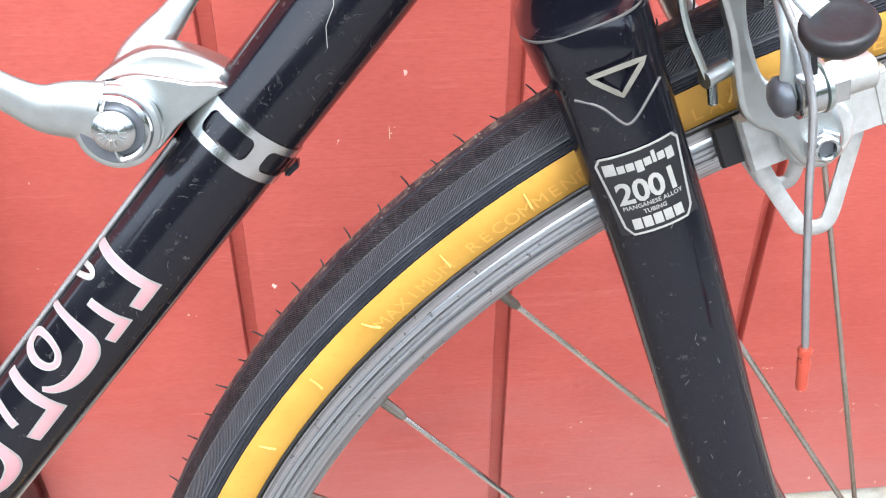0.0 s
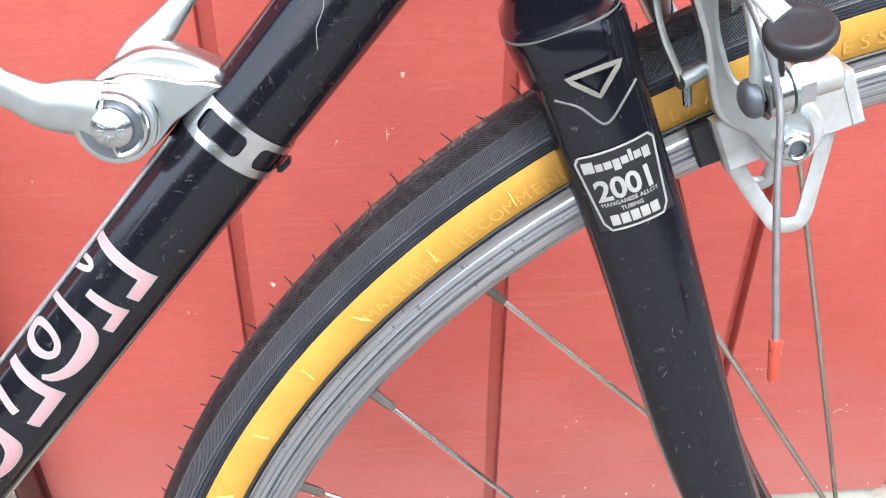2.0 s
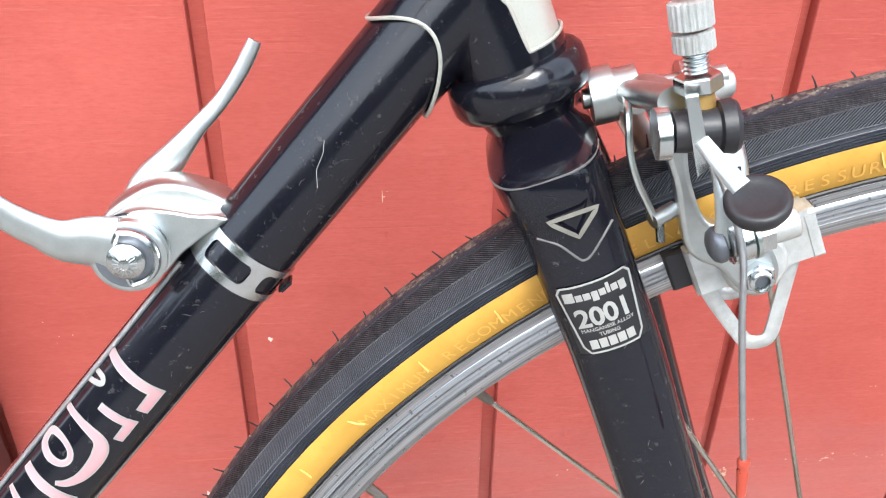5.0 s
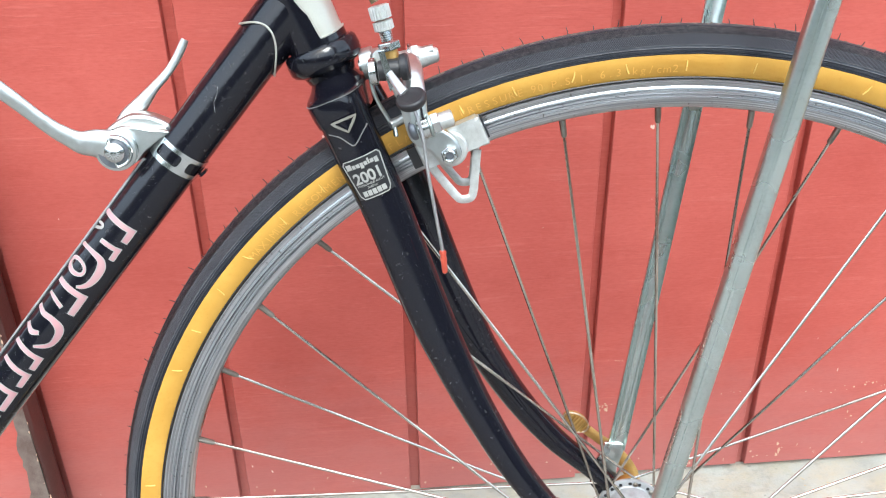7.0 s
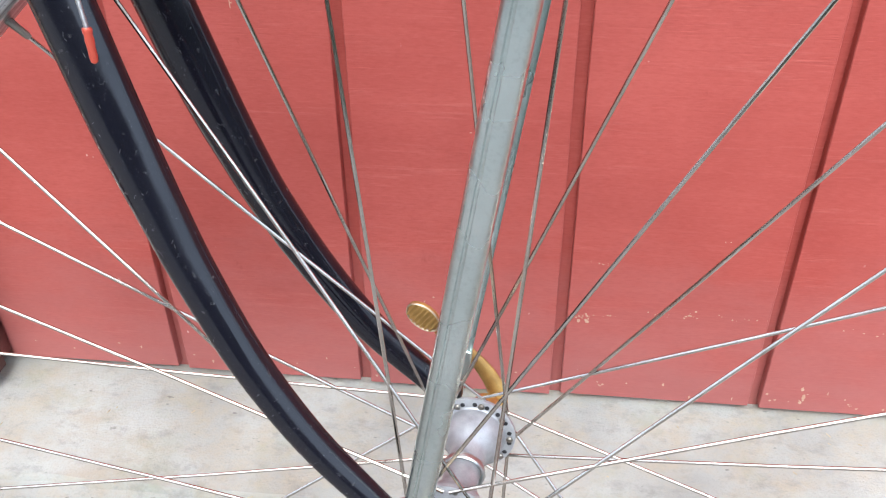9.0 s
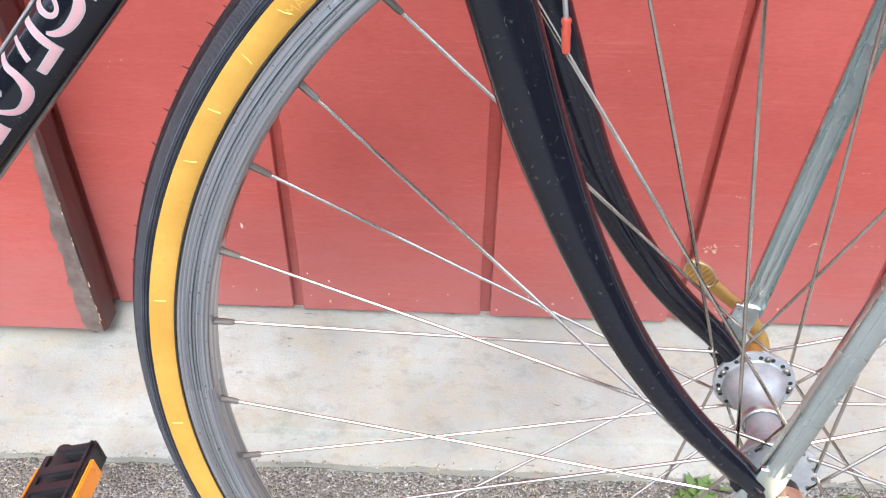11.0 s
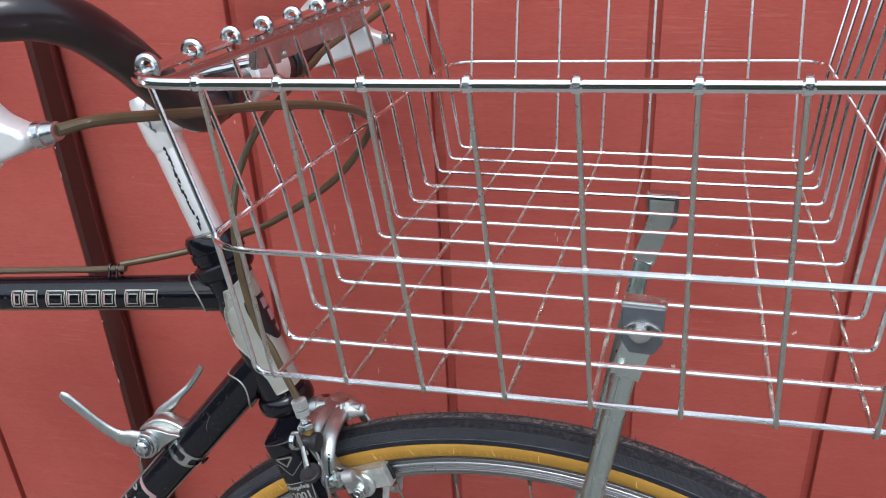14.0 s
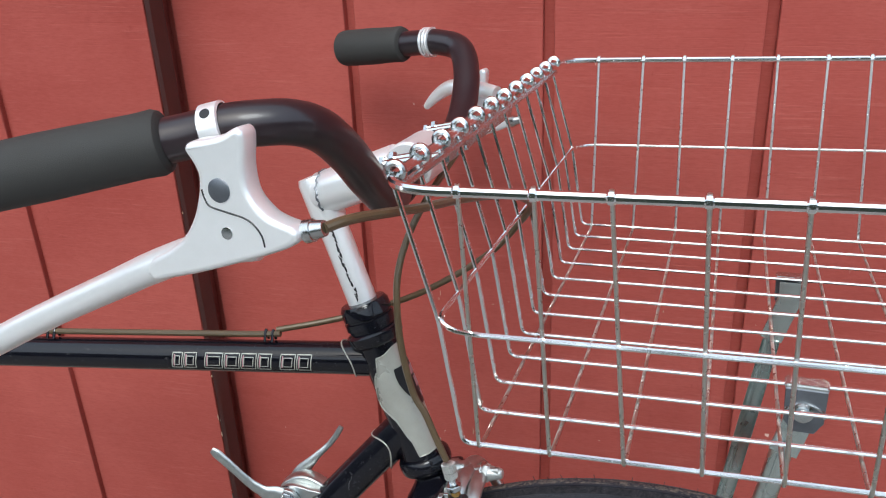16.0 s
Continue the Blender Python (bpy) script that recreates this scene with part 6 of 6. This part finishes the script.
# ---- axle nuts, quick-release lever ----
part("axle_nut", lathe([(-0.0500, 0.0098), (-0.0505, 0.0120), (-0.0570, 0.0120), (-0.0578, 0.0100), (-0.0580, 0.0100), (-0.0600, 0.0108), (-0.0610, 0.0100), (-0.0660, 0.0104), (-0.0760, 0.0104), (-0.0800, 0.0085), (-0.0808, 0.0030)], (0.0, 0.007, 0.001), (0, 1, 0), 22), NUT_BRASS, bicycle, "worn brassy axle nut", BIKE)
release = part("quick_release", joined(lathe([(0.0515, 0.0085), (0.0640, 0.0085), (0.0700, 0.0075), (0.0730, 0.0045)], (0.002, 0, 0.001), (0, 1, 0), 20),
    sweep([(0.0090, 0.0740, -0.0020), (0.0065, 0.0775, 0.0060), (0.0000, 0.0785, 0.0170), (-0.0090, 0.0780, 0.0280), (-0.0190, 0.0760, 0.0370), (-0.0275, 0.0760, 0.0445)], [0.0052, 0.0056, 0.0050, 0.0040, 0.0038, 0.0040], 14, smooth=5, flat=0.6)), BRASS, bicycle, "rusty golden quick-release lever", BIKE)
paddle = [(-0.0362 + 0.0105 * math.cos(t) * 0.80 - 0.0068 * math.sin(t) * 0.62, 0.0520 + 0.0105 * math.cos(t) * -0.62 - 0.0068 * math.sin(t) * 0.80) for t in [2 * math.pi * k / 26 for k in range(26)]]
part("paddle", slab(paddle, 0.0742, 0.0790, 0.0014), BRASS, release, "worn golden lever paddle", BIKE)
part("paddle_rim", sweep([(x, 0.0742, z) for x, z in paddle], 0.0006, 6, closed=True), NUT_BRASS, release, "", BIKE)
for k in range(-3, 4):
    u, r = k * 0.0026, 0.0062 * math.sqrt(1 - (k / 4.2) ** 2)
    ends = [(-0.0362 + u * 0.80 + q * r * 0.62, 0.0738, 0.0520 - u * 0.62 + q * r * 0.80) for q in (-1, 0, 1)]
    part("paddle_rib", sweep(ends, 0.0007, 6), BRASS, release, "", BIKE)

# ---- wire basket ----
BASKET = BIKE @ pose(0.0349, 0.0066, 0.4836, 0.94, -1.18, 2.41)
BH, WB, WT, LB, LT_ = 0.139, 0.188, 0.2177, 0.1390, 0.1610
NEAR_BEND = [0.0027, -0.0005, -0.0046, -0.003, -0.0022, 0.0, -0.004, 0.0]
FAR_BEND = [0.0, 0.002, 0.0, 0.0025, 0.002, 0.004, 0.0, 0.0]
basket = thing("wire_basket", BASKET, "galvanised steel wire basket bolted over the front wheel", "basket")


def bent(path, r, n=6):
    """A polyline with its corners rounded to radius r."""
    p = [Vector(q) for q in path]
    out = [p[0]]
    for k in range(1, len(p) - 1):
        a, b, c = p[k - 1], p[k], p[k + 1]
        u, v = (a - b).normalized(), (c - b).normalized()
        for j in range(n + 1):
            t = j / n
            out.append((b + u * r) * (1 - t) ** 2 + b * 2 * t * (1 - t) + (b + v * r) * t * t)
    out.append(p[-1])
    return out


def ring(l, w, z, r, n=7):
    q = [Vector((sx * l, sy * w, z)) for sx, sy in ((-1, -1), (1, -1), (1, 1), (-1, 1))]
    out = []
    for k in range(4):
        b, a, c = q[k], q[k - 1], q[(k + 1) % 4]
        u, v = (a - b).normalized(), (c - b).normalized()
        for j in range(n + 1):
            t = j / n
            out.append((b + u * r) * (1 - t) ** 2 + b * 2 * t * (1 - t) + (b + v * r) * t * t)
    return out


def at_height(h):
    return LB + (LT_ - LB) * h / BH, WB + (WT - WB) * h / BH


part("top_rim", sweep(ring(LT_, WT, BH, 0.030), 0.0024, 10, closed=True), WIRE, basket, "thick bright top rim", BASKET)
lm, wm = at_height(0.067)
part("middle_ring", sweep(ring(lm - 0.005, wm + 0.002, 0.067, 0.026), 0.00130, 8, closed=True), WIRE, basket, "", BASKET)
for i in range(8):
    x = (i - 3.5) * 0.0362
    part("cross_wire", sweep(bent([(x * 0.995 + NEAR_BEND[i], -WT, BH + 0.0035), (x, -WB, -0.0042), (x, WB, -0.0042), (x * 0.995 + FAR_BEND[i], WT, BH + 0.0035)], 0.005), 0.00108, 8), DULL_WIRE, basket, "", BASKET)
    for s, dx in ((-1, NEAR_BEND[i]), (1, FAR_BEND[i])):
        part("weld_knot", lathe([(-0.0020, 0.0026), (-0.0012, 0.0032), (0.0012, 0.0032), (0.0020, 0.0026)], (x * 0.995 + dx, s * WT, BH), (1, 0, 0), 10), WIRE, basket, "", BASKET)
for i in range(12):
    y = (i - 5.5) * 2 * WB / 11
    k = y / WB
    ky = k * (WT - 0.026)
    yr = y * 0.955 - 0.006
    part("long_wire", sweep(bent([(-LT_ - 0.003, ky, BH + 0.001), (-0.1445, y + (ky - y) * 0.48, 0.067), (-0.1350, y, -0.0014), (0.1362, yr, -0.0014), (0.1445, yr + (ky - yr) * 0.48, 0.067), (LT_ - 0.001, ky, BH + 0.001)], 0.0048), 0.00130, 8), WIRE, basket, "", BASKET)
    for s in (-1, 1):
        c = Vector((s * LT_, ky, BH + 0.0026))
        hook = [c + Vector((s * 0.0040 * math.cos(t), (i % 3 - 1) * 0.0004 + 0.0006 * t / math.pi, -0.0012 + 0.0040 * math.sin(t))) for t in [math.pi * (-0.35 + 1.6 * q / 12) for q in range(13)]]
        part("rim_loop", sweep(hook, 0.0019, 8), CHROME, basket, "bright curled wire end", BASKET)
part("top_rim_bar", sweep([(-LT_ + 0.002, -WT + 0.03, BH - 0.006), (-LT_ + 0.002, WT - 0.03, BH - 0.006)], 0.0022, 8), CHROME, basket, "", BASKET)


def channel(path, w, depth, th=0.0016):
    """A shallow rolled channel along a path in x and z, open towards the wheel's side given by depth's sign."""
    prof = [(-w, 1.25 * depth), (-w * 0.98, 0.80 * depth), (-w * 0.88, 0.45 * depth), (-w * 0.70, 0.22 * depth), (-w * 0.45, 0.07 * depth), (-w * 0.15, 0.0), (w * 0.10, 0.0), (w * 0.22, 0.16 * depth), (w * 0.30, 0.18 * depth), (w * 0.40, 0.05 * depth), (w * 0.62, 0.15 * depth), (w * 0.85, 0.42 * depth), (w * 0.97, 0.80 * depth), (w, 1.25 * depth)]
    prof = prof + [(a, b + th * (1 if depth > 0 else -1)) for a, b in reversed(prof)]
    pts = [Vector(p) for p in path]
    n = len(prof)
    verts, faces = [], []
    for k, p in enumerate(pts):
        d = (pts[min(k + 1, len(pts) - 1)] - pts[max(k - 1, 0)]).normalized()
        yv = Vector((0, 1, 0))
        yv = (yv - d * yv.dot(d)).normalized()
        sv = d.cross(yv)
        for a, b in prof:
            verts.append(p + sv * a + yv * b)
    for k in range(len(pts) - 1):
        for j in range(n):
            faces.append((k * n + j, k * n + (j + 1) % n, (k + 1) * n + (j + 1) % n, (k + 1) * n + j))
    faces += [tuple(range(n - 1, -1, -1)), tuple((len(pts) - 1) * n + j for j in range(n))]
    return verts, faces


for s, foot, head, top in ((-1, (-0.0095, -0.0535, 0.0275), (0.0640, -0.0800, 0.4380), (0.0725, -0.0815, 0.4790)), (1, (-0.0105, 0.0560, 0.0440), (0.0560, 0.0890, 0.4350), (0.0665, 0.0930, 0.4800))):
    f, h, t = Vector(foot), Vector(head), Vector(top)
    strut = part("strut", channel([f, f.lerp(h, 0.3), f.lerp(h, 0.7), h], 0.0064 if s < 0 else 0.0062, 0.0045 * -s), GALV, basket, "grey-green galvanised channel strut", BIKE)
    o = f + Vector((-0.0072, 0, -0.0285))
    foot_shape = [(f.x - 0.0072, f.z + 0.005), (f.x + 0.0068, f.z + 0.003), (f.x + 0.0060, f.z - 0.004), (o.x + 0.0095, o.z + 0.012), (o.x + 0.0088, o.z + 0.002), (o.x + 0.0062, o.z - 0.005), (o.x, o.z - 0.0075), (o.x - 0.0066, o.z - 0.005), (o.x - 0.0092, o.z + 0.002), (o.x - 0.0096, o.z + 0.012), (f.x - 0.0086, f.z - 0.002)]
    part("strut_foot", slab(foot_shape, f.y - s * 0.0006, f.y - s * 0.0034, 0.0005), GALV, strut, "", BIKE)
    part("strut_hole", lathe([(0, 0.0042), (0.0006, 0.0042)], (o.x + 0.0012, f.y - s * 0.0008, o.z + 0.0145), (0, s, 0), 18), INK, strut, "", BIKE)
    part("strut_screw", lathe([(0, 0.0032), (0.0020, 0.0032), (0.0026, 0.0020)], (o.x, f.y - s * 0.0008, o.z - 0.001), (0, s, 0), 12), NUT_BRASS, strut, "", BIKE)
    part("strut_tab", slab([(h.x - 0.0076, h.z + 0.002), (h.x + 0.0076, h.z - 0.002), (t.x + 0.0084, t.z - 0.012), (t.x + 0.0084, t.z + 0.0015), (t.x - 0.0084, t.z + 0.0015), (t.x - 0.0082, t.z - 0.010)], h.y - 0.0015, h.y + 0.0012, 0.0004), GALV, strut, "", BIKE)
    part("strut_bracket", slab([(t.x - 0.0110, t.z + 0.003), (t.x - 0.0105, t.z - 0.016), (t.x - 0.006, t.z - 0.023), (t.x + 0.006, t.z - 0.023), (t.x + 0.0105, t.z - 0.016), (t.x + 0.0110, t.z + 0.003)], t.y + s * 0.0030, t.y + s * 0.0050, 0.0004), DARK_STEEL, strut, "dull dark basket bracket", BIKE)
    part("bracket_lip", brick_box(t.x - 0.0115, t.x + 0.0115, t.y - 0.004, t.y + 0.008, t.z + 0.002, t.z + 0.0052, 0.0010), CHROME, strut, "bright folded lip", BIKE)
    # bright arc modelled in place of the curved highlight on the bracket
    part("bracket_glint", sweep([(t.x + 0.0105 * math.cos(a), t.y + s * 0.0052, t.z - 0.0125 + 0.0075 * math.sin(a)) for a in [math.pi * k / 12 for k in range(13)]], 0.0010, 8), CHROME, strut, "", BIKE)
    part("bracket_bolt", joined(lathe([(0.0, 0.0060), (0.0018, 0.0060), (0.0024, 0.0042), (0.0060, 0.0040), (0.0066, 0.0030)], (t.x - 0.001, t.y + s * 0.0050, t.z - 0.010), (0, s, 0), 16), lathe([(0, 0.0032), (0.004, 0.0032)], (h.x - 0.002, h.y + s * 0.001, h.z + 0.006), (0, s, 0), 12)), CHROME, strut, "", BIKE)

# clamps that hold the basket to the handlebar
for y in (-0.058, 0.052):
    c = Vector((-0.1800 if y < 0 else -0.1930, y, 0.5745))
    clamp = part("bar_clamp", sweep([c + Vector((0.0128 * math.cos(t), 0, 0.0128 * math.sin(t))) for t in [2 * math.pi * k / 24 for k in range(24)]], 0.0022, 8, closed=True, flat=2.2), INK, basket, "black strap clamp on the handlebar", BIKE)
    for o in (-0.008, 0.008):
        part("clamp_bolt", joined(sweep([c + Vector((-0.004, o, 0.0145)), c + Vector((0.046, o, 0.0245))], 0.0021, 8), lathe([(0, 0.0048), (0.0030, 0.0048)], c + Vector((-0.006, o, 0.0140)), (0.97, 0, 0.2), 6), lathe([(0, 0.0044), (0.0035, 0.0044)], c + Vector((0.036, o, 0.0223)), (0.97, 0, 0.2), 6)), CHROME, clamp, "", BIKE)
part("clamp_plate", brick_box(-0.0025, 0.0025, -0.085, 0.080, -0.010, 0.010, 0.0012), CHROME, basket, "flat steel plate behind the basket", BIKE @ pose(-0.1395, -0.002, 0.606, 0, 8, 3))

# scratches and nicks that catch the light on the enamel
rng = random.Random(4)
for k in range(80):
    s, w, l, ang = rng.uniform(0.045, 0.30), rng.uniform(-0.015, 0.013), rng.uniform(0.0006, 0.0026), rng.uniform(-1.2, 1.2)
    pts = [(0, 0), (l * 0.5 * math.cos(ang), l * 0.5 * math.sin(ang) + 0.0004), (l * math.cos(ang), l * math.sin(ang))]
    part("scratch", on_down(([(x, y + w) for x, y, z in strip(pts, 0.00008, False, 2)[0]], strip(pts, 0.00008, False, 2)[1]), s, 0.00015), DULL_FLECK, main_frame, "", FRAME)
for s, w in ((0.062, 0.001),):
    pts = [(0, 0.004), (0.003, 0.002), (0.008, 0.0005), (0.012, -0.003)]
    part("scratch", on_down(([(x, y + w) for x, y, z in strip(pts, 0.00016, False, 3)[0]], strip(pts, 0.00016, False, 3)[1]), s, 0.00015), SILVER_INK, main_frame, "", FRAME)
for k in range(20):
    z = rng.uniform(0.09, 0.30)
    c = next(Vector(p).lerp(Vector(q), (p[2] - z) / (p[2] - q[2])) for (p, r0), (q, r1) in zip(BLADE, BLADE[1:]) if q[2] <= z <= p[2])
    x = c.x + rng.uniform(-0.006, 0.006)
    part("nick", sweep([flank(x, z, 0), flank(x + rng.uniform(-0.001, 0.001), z - rng.uniform(0.0004, 0.002), 0)], 0.00009, 5), DULL_FLECK, fork, "", BIKE)

# ---- chips in the paint, grit, litter and weeds ----
def flake(cx, cz, w, h, y, seed):
    n = 11
    ring_ = [(cx + w * (0.65 + 0.5 * noise.noise((seed, k * 1.7, 0))) * math.cos(2 * math.pi * k / n), cz + h * (0.65 + 0.5 * noise.noise((seed, k * 1.7, 5))) * math.sin(2 * math.pi * k / n)) for k in range(n)]
    return [(x, y, z) for x, z in ring_] + [(cx, y - 0.0002, cz)], [(k, (k + 1) % n, n) for k in range(n)]


rng2 = random.Random(11)
CHIPS = ((0.086, 0.148, 12, 0.005, 0.004, 2.2), (0.104, 0.152, 6, 0.008, 0.002, 1.0), (0.156, 0.156, 7, 0.012, 0.0015, 1.0), (0.187, 0.156, 9, 0.007, 0.003, 1.5), (0.234, 0.157, 8, 0.012, 0.001, 1.0),
         (0.354, 0.153, 8, 0.018, 0.003, 1.4), (0.416, 0.156, 9, 0.014, 0.002, 1.9), (0.314, 0.061, 6, 0.003, 0.006, 2.4), (0.364, 0.055, 4, 0.006, 0.002, 1.8), (0.395, 0.111, 3, 0.002, 0.004, 1.5), (0.291, 0.056, 4, 0.008, 0.002, 1.6),
         (0.110, 0.059, 4, 0.003, 0.002, 1.6), (0.092, 0.214, 7, 0.010, 0.0008, 0.9), (0.209, 0.246, 2, 0.002, 0.002, 1.0), (-0.061, 0.157, 4, 0.010, 0.004, 1.2), (-0.225, 0.456, 2, 0.006, 0.003, 1.0), (-0.479, 0.338, 3, 0.008, 0.004, 1.2), (0.12, 0.62, 3, 0.05, 0.02, 1.0), (-0.02, 0.40, 3, 0.06, 0.03, 1.0))
for cx, cz, n, sx, sz, size in CHIPS:
    for k in range(n):
        l = size * rng2.uniform(0.0004, 0.0013)
        tall = rng2.uniform(0.5, 1.1) if sz < sx else rng2.uniform(1.0, 2.4)
        part("paint_chip", flake(cx + rng2.gauss(0, sx), cz + rng2.gauss(0, sz), l, l * tall, WALL_Y - 0.0004, 100 + k * 3.3 + cx * 40), WOOD_CHIP, wall)
for x, z, h in ((-0.2590, 0.6440, 0.0060), (-0.2610, 0.6360, 0.0030), (-0.2305, 0.6300, 0.0110), (-0.2258, 0.4550, 0.0090), (-0.0180, 0.6440, 0.0060), (-0.0205, 0.6500, 0.0035), (-0.0120, 0.6420, 0.0025), (0.2063, 0.6584, 0.0050), (-0.1981, 0.6344, 0.0012), (-0.1801, 0.6392, 0.0012)):
    part("paint_drip", flake(x, z, 0.0007 if h > 0.002 else 0.0014, h * 0.9, WALL_Y - 0.0004, x * 90), WOOD_CHIP, wall)
for k in range(34):
    x = -0.50 + 0.95 * k / 33 + rng2.uniform(-0.012, 0.012)
    part("paint_chip", flake(x, SIDING_Z + rng2.uniform(0.006, 0.03), rng2.uniform(0.0006, 0.0022), rng2.uniform(0.0008, 0.0035), WALL_Y - 0.0004, k * 2.1), WOOD_CHIP, wall)
for k in range(22):
    z = 0.06 + 0.69 * rng2.random() ** 1.8
    part("worn_fleck", flake(rng2.uniform(-0.5400, -0.5375), z, rng2.uniform(0.0006, 0.0014), rng2.uniform(0.0010, 0.007), 0.3322, k * 1.3), WOOD_CHIP, door)


def pebble(x, y, z, r, seed):
    out = []
    for dz, k in ((0.0, 1.0), (0.55, 0.8), (0.85, 0.35)):
        for j in range(6):
            a = 2 * math.pi * j / 6 + seed
            q = r * k * (1 + 0.35 * math.sin(seed * 9 + j * 2.4))
            out.append((x + q * math.cos(a), y + q * math.sin(a) * 0.8, z + r * dz))
    fs = [(k * 6 + j, k * 6 + (j + 1) % 6, k * 6 + 6 + (j + 1) % 6, k * 6 + 6 + j) for k in range(2) for j in range(6)] + [tuple(range(12, 18))]
    return out, fs


stones, straws = [], []
for k in range(9500):
    y = 0.212 - abs(rng2.gauss(0, 0.075))
    x = rng2.uniform(-0.95, 0.75)
    stones.append(pebble(x, y, GROUND_Z - 0.003, rng2.uniform(0.0005, 0.0016) * (1.9 if rng2.random() < 0.05 else 1), rng2.uniform(0, 6)))
for k in range(600):
    x, y = rng2.uniform(-0.95, 0.75), 0.209 + abs(rng2.gauss(0, 0.0045))
    if y < 0.232:
        stones.append(pebble(x, y, 0.0004 + (y - 0.209) * 0.22, rng2.uniform(0.0005, 0.0016), rng2.uniform(0, 6)))
for k in range(420):
    x, y, a, l = rng2.uniform(-0.95, 0.75), 0.207 - abs(rng2.gauss(0, 0.06)), rng2.uniform(0, 6.3), rng2.uniform(0.003, 0.011)
    dx, dy = math.cos(a) * l, math.sin(a) * l * 0.6
    straws.append(sweep([(x, y, GROUND_Z + 0.001), (x + dx * 0.5, y + dy * 0.5 + 0.001, GROUND_Z + 0.0035), (x + dx, y + dy, GROUND_Z + 0.002)], 0.0004, 4))
for k in range(60):
    x, y, a, l = rng2.uniform(-0.9, 0.7), rng2.uniform(0.23, 0.37), rng2.uniform(0, 6.3), rng2.uniform(0.002, 0.006)
    z = 0.034 - 0.023 * (0.383 - y) / 0.17 + 0.001
    straws.append(sweep([(x, y, z), (x + math.cos(a) * l, y + math.sin(a) * l, z + 0.0006)], 0.0005, 4))
part("grit", joined(*stones), STONE, ground, "loose pale and brown grit along the footing", angle=20)
part("litter", joined(*straws), STRAW, ground, "dry straw and needle litter")


def weed(cx, cy, n, size, seed):
    out, r3 = [], random.Random(seed)
    for k in range(n):
        a, l, w = r3.uniform(0, 6.3), size * r3.uniform(0.5, 1.1), size * r3.uniform(0.10, 0.2)
        x, y = cx + r3.gauss(0, size * 0.5), cy + r3.gauss(0, size * 0.35)
        d, s = Vector((math.cos(a), math.sin(a), 0)), Vector((-math.sin(a), math.cos(a), 0))
        b = Vector((x, y, GROUND_Z - 0.002))
        mid, tip = b + d * l * 0.4 + Vector((0, 0, l * 0.55)), b + d * l * 0.85 + Vector((0, 0, l * 0.6))
        vs = [b, mid + s * w, tip, mid - s * w, mid + Vector((0, 0, -w * 0.3))]
        out.append((vs, [(0, 1, 4), (1, 2, 4), (2, 3, 4), (3, 0, 4)]))
    return joined(*out)


for cx, cy, n, size, seed in ((0.070, 0.190, 46, 0.022, 1), (-0.374, 0.188, 14, 0.012, 2), (0.20, 0.19, 18, 0.013, 3)):
    thing("weed", Matrix(), "small green weed in the grit by the footing", "weed", "stuff", mesh=mesh_of("weed", weed(cx, cy, n, size, seed), LEAF))

# ---- siding boards and door boards, last ----
def board(x0, x1, z0, z1, face, thick, seed):
    """One upright board between two grooves, its edges slightly wavy and rounded."""
    n = 14
    verts, faces = [], []
    for k in range(n + 1):
        z = z0 + (z1 - z0) * k / n
        w0, w1 = (0.0012 * noise.noise((z * 6, seed * 3.7 + o, 0)) for o in (0, 9))
        a, b = x0 + w0, x1 + w1
        verts += [(a, face + thick, z), (a, face + 0.0008, z), (a + 0.0007, face, z), (b - 0.0007, face, z), (b, face + 0.0008, z), (b, face + thick, z)]
    for k in range(n):
        for j in range(5):
            faces.append((k * 6 + j, k * 6 + j + 1, (k + 1) * 6 + j + 1, (k + 1) * 6 + j))
    faces += [tuple(range(6)), tuple(n * 6 + j for j in range(5, -1, -1))]
    return verts, faces


for k in range(-10, 18):
    x0 = GROOVE + PITCH * k + 0.0056
    part("siding_board", board(x0, x0 + PITCH - 0.0112, SIDING_Z - 0.0015 * (k % 3), 2.6, WALL_Y, 0.0120, k), RED, wall)
for k in range(0, 9):
    hi, lo = (-0.541, -0.7345) if k == 0 else (-0.7435 - PITCH * (k - 1), -0.7435 - PITCH * k + 0.009)
    part("door_board", board(lo, hi, 0.050 - 0.001 * (k % 2), 2.3, 0.334, 0.0085, 40 + k), RED, door)
